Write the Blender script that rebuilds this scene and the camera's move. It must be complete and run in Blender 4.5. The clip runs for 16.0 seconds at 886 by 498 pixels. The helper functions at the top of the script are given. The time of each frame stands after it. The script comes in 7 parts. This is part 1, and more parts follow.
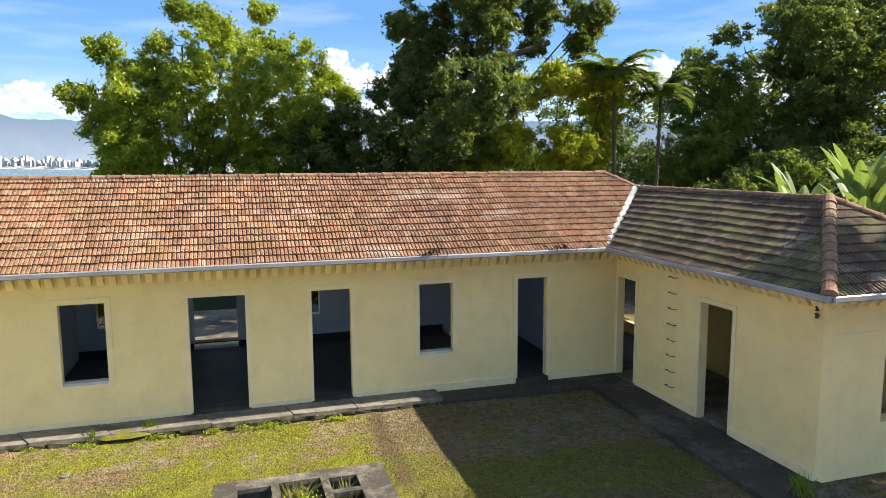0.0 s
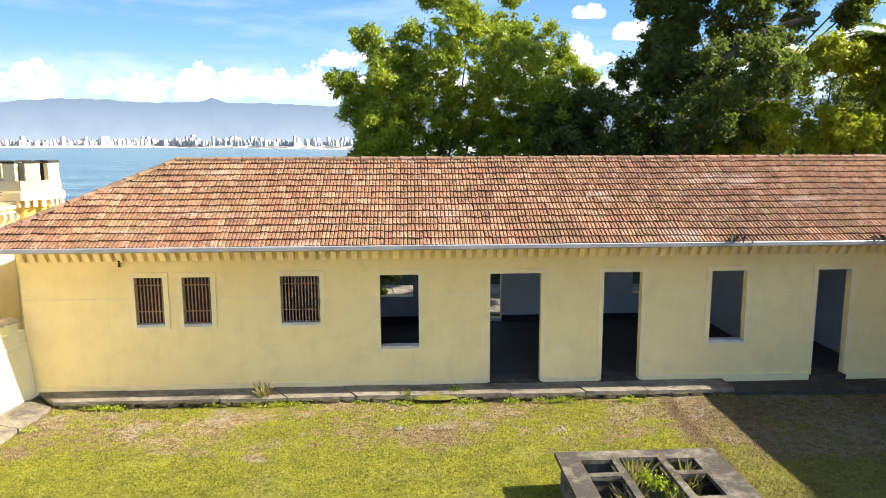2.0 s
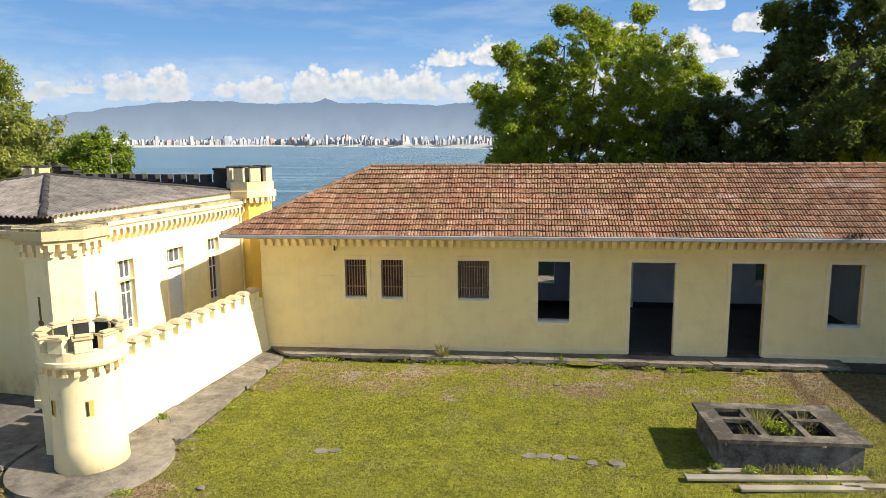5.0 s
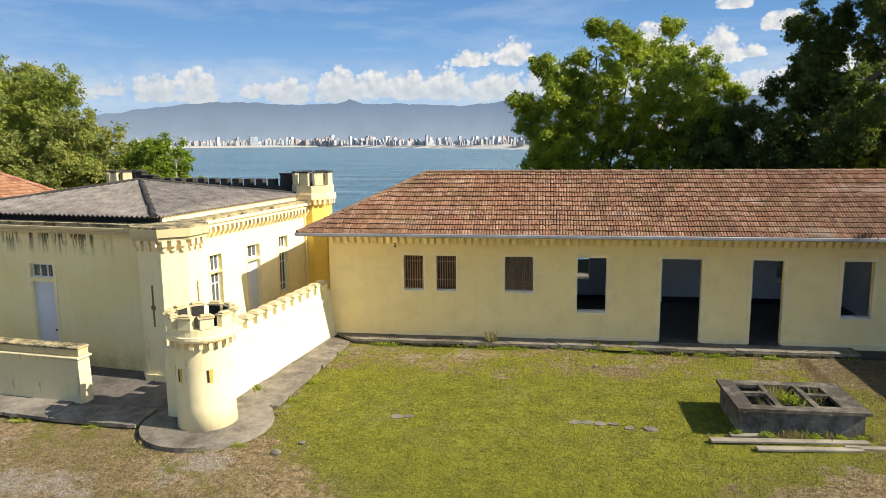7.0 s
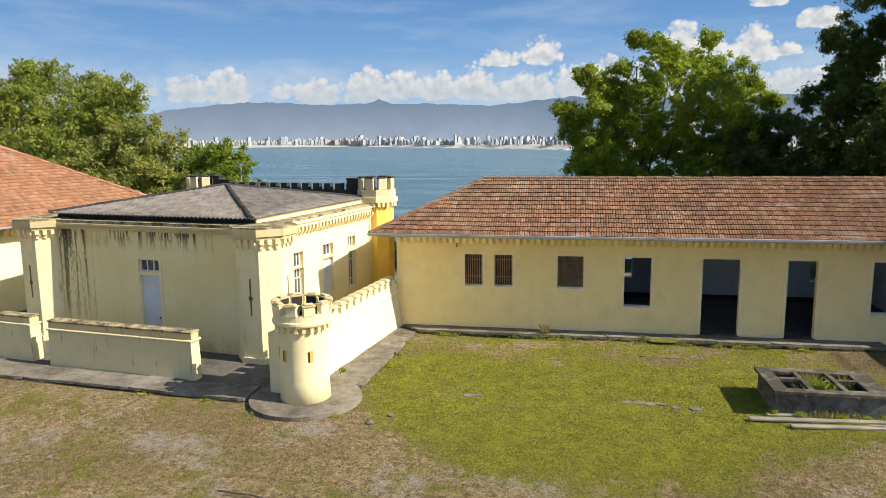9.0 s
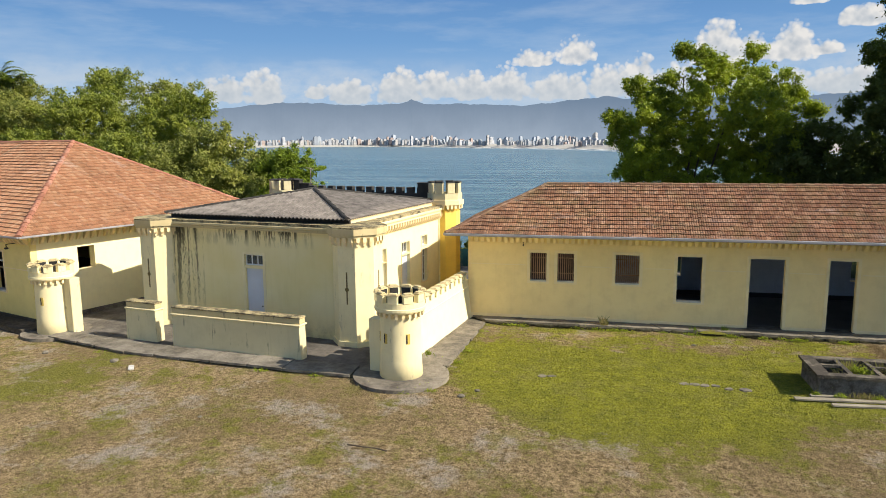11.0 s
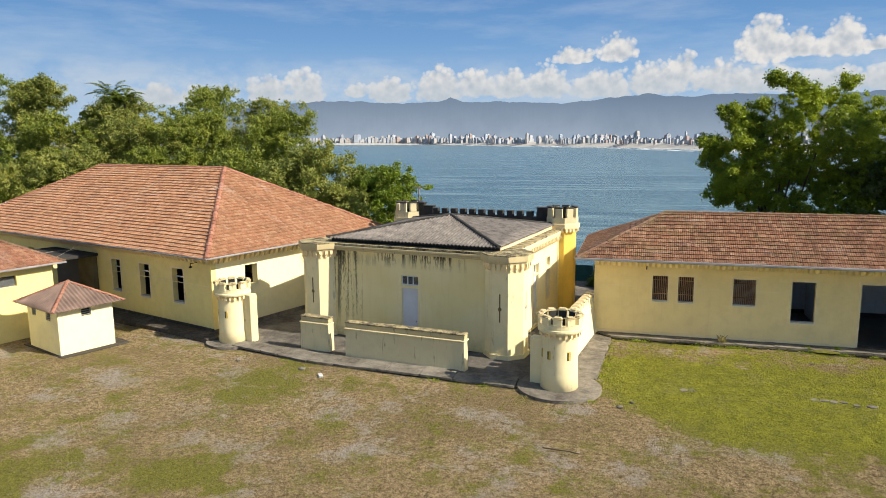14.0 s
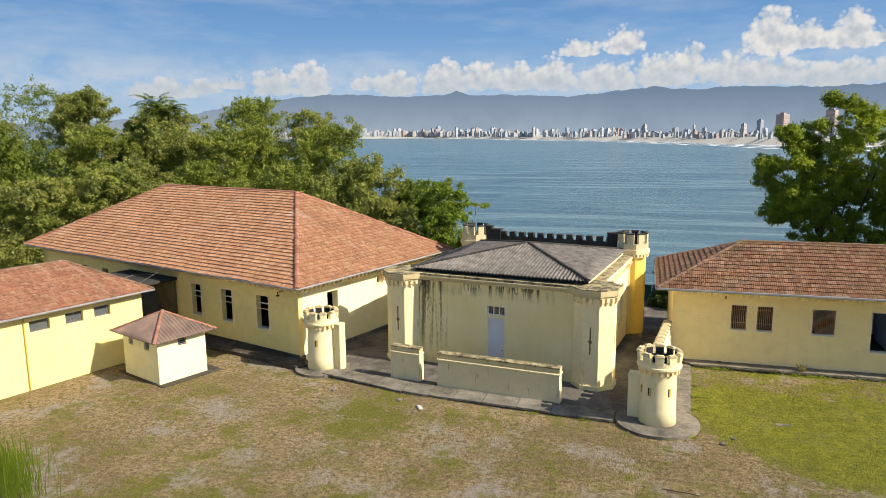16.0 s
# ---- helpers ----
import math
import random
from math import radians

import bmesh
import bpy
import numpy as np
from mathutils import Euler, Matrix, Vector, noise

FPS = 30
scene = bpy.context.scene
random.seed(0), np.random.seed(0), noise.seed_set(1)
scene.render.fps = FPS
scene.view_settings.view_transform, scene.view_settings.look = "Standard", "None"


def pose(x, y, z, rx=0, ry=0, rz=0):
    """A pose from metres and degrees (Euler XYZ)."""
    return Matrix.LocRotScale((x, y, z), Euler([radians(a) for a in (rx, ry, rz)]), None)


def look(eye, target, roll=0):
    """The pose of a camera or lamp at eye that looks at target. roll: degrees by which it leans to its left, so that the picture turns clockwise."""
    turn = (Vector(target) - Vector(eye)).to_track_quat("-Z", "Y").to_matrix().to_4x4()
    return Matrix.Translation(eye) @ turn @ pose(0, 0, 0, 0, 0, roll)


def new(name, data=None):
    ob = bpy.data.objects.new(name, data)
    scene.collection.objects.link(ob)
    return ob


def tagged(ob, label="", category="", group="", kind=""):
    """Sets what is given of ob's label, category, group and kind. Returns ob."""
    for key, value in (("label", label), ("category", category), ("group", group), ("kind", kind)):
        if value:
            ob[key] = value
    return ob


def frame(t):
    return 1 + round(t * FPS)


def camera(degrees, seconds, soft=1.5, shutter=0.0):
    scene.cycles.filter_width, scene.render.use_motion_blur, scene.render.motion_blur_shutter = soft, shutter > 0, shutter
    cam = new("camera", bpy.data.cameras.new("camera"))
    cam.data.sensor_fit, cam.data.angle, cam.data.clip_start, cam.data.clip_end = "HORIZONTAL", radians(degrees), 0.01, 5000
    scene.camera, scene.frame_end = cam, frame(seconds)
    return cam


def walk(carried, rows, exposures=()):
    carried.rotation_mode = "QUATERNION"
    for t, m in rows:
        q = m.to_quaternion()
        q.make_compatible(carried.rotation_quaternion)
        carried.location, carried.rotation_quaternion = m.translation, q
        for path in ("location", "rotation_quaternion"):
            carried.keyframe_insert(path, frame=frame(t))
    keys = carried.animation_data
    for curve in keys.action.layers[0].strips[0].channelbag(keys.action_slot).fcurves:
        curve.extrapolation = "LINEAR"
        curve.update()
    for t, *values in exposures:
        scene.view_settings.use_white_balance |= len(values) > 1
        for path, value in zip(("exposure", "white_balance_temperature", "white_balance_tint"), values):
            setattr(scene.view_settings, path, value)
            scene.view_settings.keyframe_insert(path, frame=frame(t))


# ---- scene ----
cam = camera(65.9, 16.0, 0.45)
PATH = [
    (0, (0.140, -0.169, 6.275), (0.855, 2.310, 5.950), -0.3),
    (0.5, (-0.728, -0.017, 6.252), (-0.131, 2.491, 5.910), -0.3),
    (1, (-1.490, 0.091, 6.261), (-1.070, 2.631, 5.898), -0.3),
    (1.5, (-2.275, 0.142, 6.285), (-2.023, 2.703, 5.906), -0.2),
    (2, (-3.013, 0.004, 6.354), (-2.935, 2.573, 5.958), -0.2),
    (2.5, (-3.617, -0.367, 6.412), (-3.702, 2.202, 6.015), -0.2),
    (3, (-3.992, -0.982, 6.477), (-4.173, 1.581, 6.077), -0.3),
    (3.5, (-4.167, -1.665, 6.522), (-4.394, 0.894, 6.122), -0.4),
    (4, (-4.263, -2.431, 6.585), (-4.524, 0.125, 6.185), -0.4),
    (6.5, (-4.889, -5.981, 6.937), (-5.268, -3.440, 6.538), -0.5),
    (7, (-5.052, -6.625, 7.019), (-5.454, -4.087, 6.621), -0.5),
    (7.5, (-5.221, -7.249, 7.111), (-5.649, -4.715, 6.713), -0.5),
    (8, (-5.420, -7.857, 7.203), (-5.869, -5.329, 6.804), -0.5),
    (8.5, (-5.630, -8.512, 7.289), (-6.101, -5.987, 6.891), -0.5),
    (9, (-5.831, -9.216, 7.389), (-6.336, -6.696, 6.991), -0.5),
    (11.5, (-7.190, -13.261, 7.943), (-7.835, -10.774, 7.546), -0.4),
    (12, (-7.663, -14.054, 8.150), (-8.332, -11.573, 7.753), -0.4),
    (12.5, (-8.259, -14.836, 8.427), (-8.949, -12.360, 8.033), -0.4),
    (13, (-8.927, -15.614, 8.761), (-9.649, -13.147, 8.369), -0.4),
    (13.5, (-9.601, -16.262, 9.114), (-10.343, -13.802, 8.716), -0.4),
    (14, (-10.361, -16.834, 9.508), (-11.116, -14.379, 9.104), -0.4),
    (14.5, (-11.166, -17.350, 9.967), (-11.928, -14.898, 9.556), -0.5),
    (15, (-12.020, -17.761, 10.448), (-12.788, -15.311, 10.031), -0.5),
    (15.5, (-12.918, -18.116, 10.942), (-13.690, -15.669, 10.518), -0.6),
    (16, (-13.855, -18.437, 11.439), (-14.629, -15.991, 11.010), -0.5),
]
EXPOSURE = [(0, 1.34), (1, 1.51), (1.5, 1.51), (2.5, 1.4), (3.5, 1.15), (4, 1.0), (6.5, 0.73), (9, 0.6), (12.5, 0.54), (16, 0.52)]
walk(cam, [(t, look(eye, target, roll)) for t, eye, target, roll in PATH], [(t, stops, 7150, 10) for t, stops in EXPOSURE])

# ---- world, sun, exposure ----
SUN_TO = Vector((1.0, -0.105, 0.745)).normalized()
SUN_EL = math.asin(SUN_TO.z)
SUN_AZ = math.atan2(SUN_TO.x, SUN_TO.y)
world = bpy.data.worlds.new("world")
scene.world = world
world.use_nodes = True
wn = world.node_tree
sky = wn.nodes.new("ShaderNodeTexSky")
sky.sky_type = "NISHITA"
sky.sun_disc = False
sky.sun_elevation, sky.sun_rotation = SUN_EL, SUN_AZ
sky.altitude, sky.air_density, sky.dust_density, sky.ozone_density = 20, 1.0, 0.6, 1.6
wn.nodes["Background"].inputs[1].default_value = 0.12
wn.links.new(sky.outputs[0], wn.nodes["Background"].inputs[0])
sun = new("sun", bpy.data.lights.new("sun", "SUN"))
sun.data.energy, sun.data.angle, sun.data.color = 5.0, radians(0.53), (1.0, 0.955, 0.87)
sun.matrix_world = look((0, 0, 60), Vector((0, 0, 60)) - SUN_TO)


# ---- materials ----
class Nodes:
    """Short hand for a node material."""

    def __init__(self, name):
        self.mat = bpy.data.materials.new(name)
        self.mat.use_nodes = True
        self.tree = self.mat.node_tree
        self.bsdf = self.tree.nodes["Principled BSDF"]
        self.pos = self.tree.nodes.new("ShaderNodeNewGeometry").outputs["Position"]

    def node(self, kind, **sockets):
        n = self.tree.nodes.new(kind)
        for k, v in sockets.items():
            self.put(n.inputs[k.replace("_", " ")], v)
        return n

    def put(self, socket, v):
        if isinstance(v, bpy.types.NodeSocket):
            self.tree.links.new(v, socket)
        else:
            socket.default_value = v

    def noise(self, scale, detail=4.0, rough=0.6, vector=None, dist=0.0):
        n = self.node("ShaderNodeTexNoise", Scale=scale, Detail=detail, Roughness=rough, Distortion=dist)
        self.put(n.inputs["Vector"], vector or self.pos)
        return n.outputs["Fac"]

    def stretched(self, sx, sy, sz, rot=0.0):
        n = self.node("ShaderNodeMapping", Vector=self.pos, Scale=(sx, sy, sz), Rotation=(0, 0, rot))
        return n.outputs[0]

    def ramp(self, fac, *stops):
        n = self.tree.nodes.new("ShaderNodeValToRGB")
        el = n.color_ramp.elements
        while len(el) < len(stops):
            el.new(0.5)
        for e, (p, c) in zip(el, stops):
            e.position = p
            e.color = (c, c, c, 1) if isinstance(c, (int, float)) else (*c, 1)
        self.put(n.inputs[0], fac)
        return n.outputs[0]

    def mix(self, fac, a, b, blend="MIX"):
        n = self.tree.nodes.new("ShaderNodeMix")
        n.data_type, n.blend_type = "RGBA", blend
        self.put(n.inputs[0], fac)
        for k, v in ((6, a), (7, b)):
            self.put(n.inputs[k], v if isinstance(v, bpy.types.NodeSocket) else (*v, 1))
        return n.outputs[2]

    def math(self, op, a, b=0.0):
        n = self.tree.nodes.new("ShaderNodeMath")
        n.operation = op
        self.put(n.inputs[0], a)
        self.put(n.inputs[1], b)
        return n.outputs[0]

    def xyz(self):
        n = self.node("ShaderNodeSeparateXYZ", Vector=self.pos)
        return n.outputs

    def bump(self, height, strength=0.3, distance=0.02):
        n = self.node("ShaderNodeBump", Strength=strength, Distance=distance, Height=height)
        self.put(self.bsdf.inputs["Normal"], n.outputs[0])

    def done(self, color, rough=0.8, spec=0.3, metal=0.0):
        self.put(self.bsdf.inputs["Base Color"], color if isinstance(color, bpy.types.NodeSocket) else (*color, 1))
        self.put(self.bsdf.inputs["Roughness"], rough)
        self.put(self.bsdf.inputs["Specular IOR Level"], spec)
        self.put(self.bsdf.inputs["Metallic"], metal)
        return self.mat


def plain(name, color, rough=0.7, spread=0.25, scale=6.0, bump=0.15, spec=0.3, metal=0.0):
    """A surface with two scales of variation."""
    m = Nodes(name)
    big = m.noise(scale * 0.22, 3)
    fine = m.noise(scale * 5, 5, 0.7)
    dark = tuple(c * (1 - spread) for c in color)
    light = tuple(min(1, c * (1 + spread * 0.5)) for c in color)
    col = m.mix(m.ramp(big, (0.3, 0.0), (0.7, 1.0)), dark, light)
    col = m.mix(m.math("MULTIPLY", fine, 0.35), col, dark)
    m.bump(fine, bump)
    return m.done(col, rough, spec, metal)


def plaster(name, color, stain=0.35, streak=0.0):
    """Painted render with faint blotches, run-down streaks and hairline unevenness."""
    m = Nodes(name)
    big = m.noise(0.35, 3)
    mid = m.noise(2.2, 4, 0.65)
    fine = m.noise(28, 4, 0.7)
    run = m.noise(1.0, 4, 0.7, m.stretched(5.0, 5.0, 0.35))
    pale = tuple(min(0.92, c * 1.07 + 0.012) for c in color)
    dull = tuple(c * f for c, f in zip(color, (0.86, 0.85, 0.84)))
    grime = (0.16, 0.145, 0.10)
    col = m.mix(m.ramp(big, (0.35, 0.0), (0.65, 1.0)), color, pale)
    col = m.mix(m.math("MULTIPLY", m.ramp(mid, (0.45, 0.0), (0.75, 1.0)), 0.5), col, dull)
    col = m.mix(m.math("MULTIPLY", m.ramp(run, (0.55, 0.0), (0.8, 1.0)), stain), col, dull)
    if streak:
        spots = m.ramp(m.noise(1.6, 5, 0.75, m.stretched(3.0, 3.0, 0.5)), (0.6, 0.0), (0.68, 1.0))
        col = m.mix(m.math("MULTIPLY", spots, streak), col, grime)
    m.bump(m.math("ADD", m.math("MULTIPLY", fine, 0.4), mid), 0.12, 0.02)
    return m.done(col, 0.82, 0.2)


def tile_mat(name, single, clay, worn, moss_amount, dark_amount):
    """Clay tiles: each its own tone, with lichen and soot in patches."""
    m = Nodes(name)
    if single:
        rnd = m.tree.nodes.new("ShaderNodeObjectInfo").outputs["Random"]
    else:
        rnd = m.tree.nodes.new("ShaderNodeNewGeometry").outputs["Random Per Island"]
    one = m.ramp(rnd, (0.0, tuple(c * 0.8 for c in clay)), (0.3, clay), (0.8, tuple((a + b) / 2 for a, b in zip(clay, worn))), (1.0, worn))
    patch = m.noise(0.55, 5, 0.65)
    speck = m.noise(9, 5, 0.75)
    fine = m.noise(45, 4, 0.7)
    col = m.mix(m.math("MULTIPLY", m.ramp(patch, (0.42, 0.0), (0.66, 1.0)), dark_amount * 0.4), one, (0.075, 0.055, 0.042))
    col = m.mix(m.math("MULTIPLY", m.ramp(speck, (0.5, 0.0), (0.6, 1.0)), dark_amount), col, (0.06, 0.05, 0.04))
    moss = m.math("MULTIPLY", m.ramp(m.noise(1.3, 5, 0.7), (0.5, 0.0), (0.62, 1.0)), moss_amount)
    col = m.mix(moss, col, (0.15, 0.145, 0.055))
    pale = m.math("MULTIPLY", m.ramp(m.noise(0.8, 6, 0.7, m.stretched(0.5, 1.6, 1.0)), (0.58, 0.0), (0.7, 1.0)), 0.45)
    col = m.mix(pale, col, (0.52, 0.42, 0.36))
    m.bump(m.math("ADD", fine, speck), 0.35, 0.01)
    return m.done(col, 0.85, 0.2)


def mottled(name, light, dark, cut):
    """Old concrete: pale wear and black growth in blotches, with grit."""
    m = Nodes(name)
    big = m.noise(0.7, 6, 0.7)
    mid = m.noise(4.0, 6, 0.75)
    fine = m.noise(40, 4, 0.75)
    mask = m.math("ADD", m.math("ADD", m.math("MULTIPLY", big, 0.55), m.math("MULTIPLY", mid, 0.35)), m.math("MULTIPLY", fine, 0.1))
    col = m.mix(m.ramp(mask, (cut - 0.09, 0.0), (cut + 0.09, 1.0)), dark, light)
    col = m.mix(m.math("MULTIPLY", m.ramp(fine, (0.4, 1.0), (0.6, 0.0)), 0.3), col, dark)
    m.bump(m.math("ADD", fine, mid), 0.4, 0.02)
    return m.done(col, 0.92, 0.15)


def stained_front():
    """Render of the castle's front with black water runs below the cornice."""
    m = Nodes("water_streaked_yellow_render")
    co = m.node("ShaderNodeTexCoord").outputs["Object"]
    s = m.node("ShaderNodeSeparateXYZ", Vector=co).outputs
    def local(sx, sz):
        return m.node("ShaderNodeMapping", Vector=co, Scale=(sx, 1.0, sz)).outputs[0]
    base, pale, dull, black = (0.81, 0.69, 0.34), (0.85, 0.74, 0.42), (0.6, 0.5, 0.22), (0.05, 0.04, 0.025)
    col = m.mix(m.ramp(m.noise(0.5, 4), (0.35, 0.0), (0.65, 1.0)), base, pale)
    col = m.mix(m.math("MULTIPLY", m.ramp(m.noise(1.0, 5, 0.7, local(3.0, 0.3)), (0.5, 0.0), (0.75, 1.0)), 0.22), col, dull)
    run = m.noise(1.0, 3, 0.6, local(4.5, 0.16))
    grit = m.noise(1.0, 6, 0.8, local(13.0, 4.0))
    left = m.ramp(m.math("MULTIPLY", m.math("ADD", s[0], 9.0), 0.25), (0.0, 1.0), (0.40, 0.9), (0.5, 0.0))
    high = m.ramp(m.math("MULTIPLY", s[2], 0.22), (0.12, 0.0), (0.35, 0.7), (0.97, 1.0))
    weight = m.math("ADD", m.math("MULTIPLY", run, 0.7), m.math("MULTIPLY", grit, 0.5))
    strong = m.math("MULTIPLY", m.math("MULTIPLY", left, high), m.ramp(weight, (0.585, 0.0), (0.66, 1.0)))
    col = m.mix(m.math("MULTIPLY", strong, 0.95), col, black)
    under = m.ramp(m.math("MULTIPLY", s[2], 0.22), (0.80, 0.0), (0.9, 0.8), (0.95, 1.0))
    drips = m.math("MULTIPLY", m.ramp(m.noise(1.0, 5, 0.75, local(5.0, 0.6)), (0.47, 0.0), (0.53, 1.0)), m.ramp(m.noise(1.0, 2, 0.5, local(0.7, 0.1)), (0.42, 0.0), (0.5, 1.0)))
    col = m.mix(m.math("MULTIPLY", m.math("MULTIPLY", under, drips), 0.95), col, black)
    foot = m.math("MULTIPLY", m.ramp(m.math("MULTIPLY", s[2], 0.5), (0.1, 1.0), (0.45, 0.0)), m.ramp(m.noise(2.5, 5, 0.7), (0.4, 0.0), (0.65, 1.0)))
    col = m.mix(m.math("MULTIPLY", foot, 0.45), col, (0.2, 0.17, 0.1))
    m.bump(m.noise(20, 4, 0.7), 0.12, 0.02)
    return m.done(col, 0.85, 0.2)


def soiled_coping():
    """Yellowish coping, half black with lichen."""
    m = Nodes("lichen_black_coping")
    n = m.noise(2.2, 6, 0.75)
    f = m.noise(16, 5, 0.75)
    col = m.mix(m.ramp(m.math("ADD", m.math("MULTIPLY", n, 0.7), m.math("MULTIPLY", f, 0.3)), (0.44, 0.0), (0.56, 1.0)), (0.46, 0.38, 0.21), (0.085, 0.073, 0.05))
    m.bump(f, 0.4, 0.02)
    return m.done(col, 0.95, 0.15)


YELLOW = (0.87, 0.68, 0.34)
M_WALL = plaster("cream_yellow_render", YELLOW, 0.35)
M_CASTLE = plaster("stained_yellow_render", (0.82, 0.715, 0.42), 0.7, 0.45)
M_FRONT = stained_front()
M_COPING = soiled_coping()
M_TRIM = plaster("pale_yellow_trim", (0.85, 0.69, 0.4), 0.25)
M_GREYW = plaster("grey_white_room_paint", (0.74, 0.77, 0.83), 0.5, 0.1)
M_DADO_SHADE = plain("dark_room_dado", (0.06, 0.058, 0.06), 0.6)
M_FLOOR = plain("dark_worn_floor", (0.1, 0.094, 0.092), 0.55, 0.4, 3)
M_TILE = tile_mat("clay_roof_tile", False, (0.272, 0.128, 0.07), (0.385, 0.22, 0.135), 0.24, 0.78)
M_TILE1 = tile_mat("clay_roof_tile_loose", True, (0.272, 0.128, 0.07), (0.385, 0.22, 0.135), 0.24, 0.78)
M_TILE_WING = tile_mat("mossy_clay_tile", False, (0.105, 0.066, 0.042), (0.17, 0.125, 0.08), 0.75, 0.85)
M_TILE_RED = tile_mat("red_clay_tile", False, (0.385, 0.185, 0.1), (0.475, 0.275, 0.165), 0.08, 0.42)
M_TILE_RED1 = tile_mat("red_clay_tile_loose", True, (0.385, 0.185, 0.1), (0.475, 0.275, 0.165), 0.08, 0.42)
M_TILE_BROWN = tile_mat("brown_clay_tile", False, (0.38, 0.17, 0.10), (0.47, 0.27, 0.17), 0.1, 0.55)
M_RIDGE = tile_mat("ridge_tile", True, (0.24, 0.125, 0.08), (0.33, 0.2, 0.135), 0.25, 0.6)
M_RIDGE_RED = tile_mat("red_ridge_tile", True, (0.37, 0.155, 0.1), (0.45, 0.22, 0.15), 0.1, 0.35)
M_FASCIA = plain("weathered_gutter_metal", (0.36, 0.36, 0.37), 0.5, 0.3, 5, 0.1, 0.5, 0.3)
M_SOFFIT = plain("dark_roof_underside", (0.10, 0.07, 0.05), 0.8)
M_FLASH = plain("white_valley_mortar", (0.62, 0.6, 0.56), 0.8, 0.35, 8)
M_CEMENT = plain("corrugated_fibre_cement", (0.215, 0.192, 0.172), 0.95, 0.5, 11, 0.4, 0.1)
M_CEMENT_HUT = plain("brown_corrugated_sheet", (0.25, 0.17, 0.135), 0.85, 0.45, 5, 0.3)
# Black of the cornice stains, also used as painted shade inside the turret crowns.
M_STAIN_SHADE = plain("blackened_cornice", (0.05, 0.047, 0.042), 0.9, 0.5, 5, 0.3)
M_CORNICE = plaster("grimy_cornice", (0.55, 0.45, 0.25), 0.8, 0.9)
M_LOW = plaster("grimy_yellow_render", (0.68, 0.59, 0.35), 0.8, 0.6)
M_GREYED = plaster("grey_stained_yellow_render", (0.62, 0.54, 0.33), 0.9, 0.85)
# Warm light bounced between the yellow walls is put into this gold.
M_DEEP = plaster("deep_golden_render", (0.84, 0.6, 0.14), 0.25)
M_SLIT = plain("shaded_brown_recess", (0.2, 0.14, 0.05), 0.9, 0.5, 6)
# Paler than the other yellows: the glare of full sun is in this colour.
M_SIDE = plaster("pale_yellow_castle_render", (0.86, 0.77, 0.47), 0.3)
M_HALL = plaster("strong_yellow_render", (0.84, 0.70, 0.29), 0.3)
M_GRIME = plain("water_blackened_render", (0.15, 0.125, 0.07), 0.9, 0.6, 3, 0.3)
M_CONC = mottled("old_concrete", (0.29, 0.255, 0.205), (0.085, 0.075, 0.062), 0.5)
M_CONC_DARK = mottled("black_stained_concrete", (0.2, 0.175, 0.145), (0.06, 0.052, 0.042), 0.58)
M_CONC_SLAB = mottled("pale_worn_concrete", (0.29, 0.26, 0.21), (0.1, 0.088, 0.07), 0.5)
M_RIM = mottled("black_stained_rim", (0.33, 0.29, 0.22), (0.065, 0.056, 0.046), 0.56)
M_ASPHALT = mottled("patched_asphalt_court", (0.2, 0.18, 0.155), (0.075, 0.068, 0.06), 0.5)
M_BAR = plain("rusty_iron_bar", (0.42, 0.25, 0.15), 0.75, 0.5, 9, 0.3)
M_IRON = plain("dark_iron", (0.04, 0.035, 0.03), 0.6)
M_WHITE = plain("white_paint", (0.72, 0.72, 0.7), 0.55, 0.12, 5)
M_DOORW = plain("bluish_white_door_paint", (0.62, 0.64, 0.68), 0.5, 0.12, 4)
M_BOARD = plain("brown_boarded_shutter", (0.06, 0.034, 0.025), 0.75, 0.5, 6)
M_WOOD = plain("weathered_grey_plank", (0.33, 0.29, 0.22), 0.85, 0.4, 7, 0.3)
M_BARK = plain("grey_brown_bark", (0.11, 0.085, 0.06), 0.9, 0.5, 3, 0.6)
M_PALEBARK = plain("pale_bark", (0.33, 0.29, 0.23), 0.9, 0.4, 3, 0.5)
M_ROCKMOSS = mottled("mossy_slab", (0.2, 0.205, 0.015), (0.1, 0.085, 0.035), 0.5)
M_TEAL = plain("teal_hoarding", (0.02, 0.10, 0.10), 0.6)


def glass_mat():
    m = Nodes("dusty_window_glass")
    m.put(m.bsdf.inputs["Transmission Weight"], 0.55)
    return m.done((0.2, 0.22, 0.23), 0.08, 0.6)


M_GLASS = glass_mat()


def leaf_mat(name, dark, light, tip=None):
    m = Nodes(name)
    rnd = m.tree.nodes.new("ShaderNodeNewGeometry").outputs["Random Per Island"]
    clump = m.noise(0.45, 3)
    col = m.mix(rnd, dark, light)
    col = m.mix(m.math("MULTIPLY", m.ramp(clump, (0.4, 0.0), (0.65, 1.0)), 0.7), col, tip or light)
    m.done(col, 0.55, 0.35)
    trans = m.node("ShaderNodeBsdfTranslucent", Color=m.mix(0.5, col, (0.25, 0.35, 0.03)))
    mixer = m.node("ShaderNodeMixShader", Fac=0.4)
    m.put(mixer.inputs[1], m.bsdf.outputs[0])
    m.put(mixer.inputs[2], trans.outputs[0])
    m.put(m.tree.nodes["Material Output"].inputs[0], mixer.outputs[0])
    return m.mat


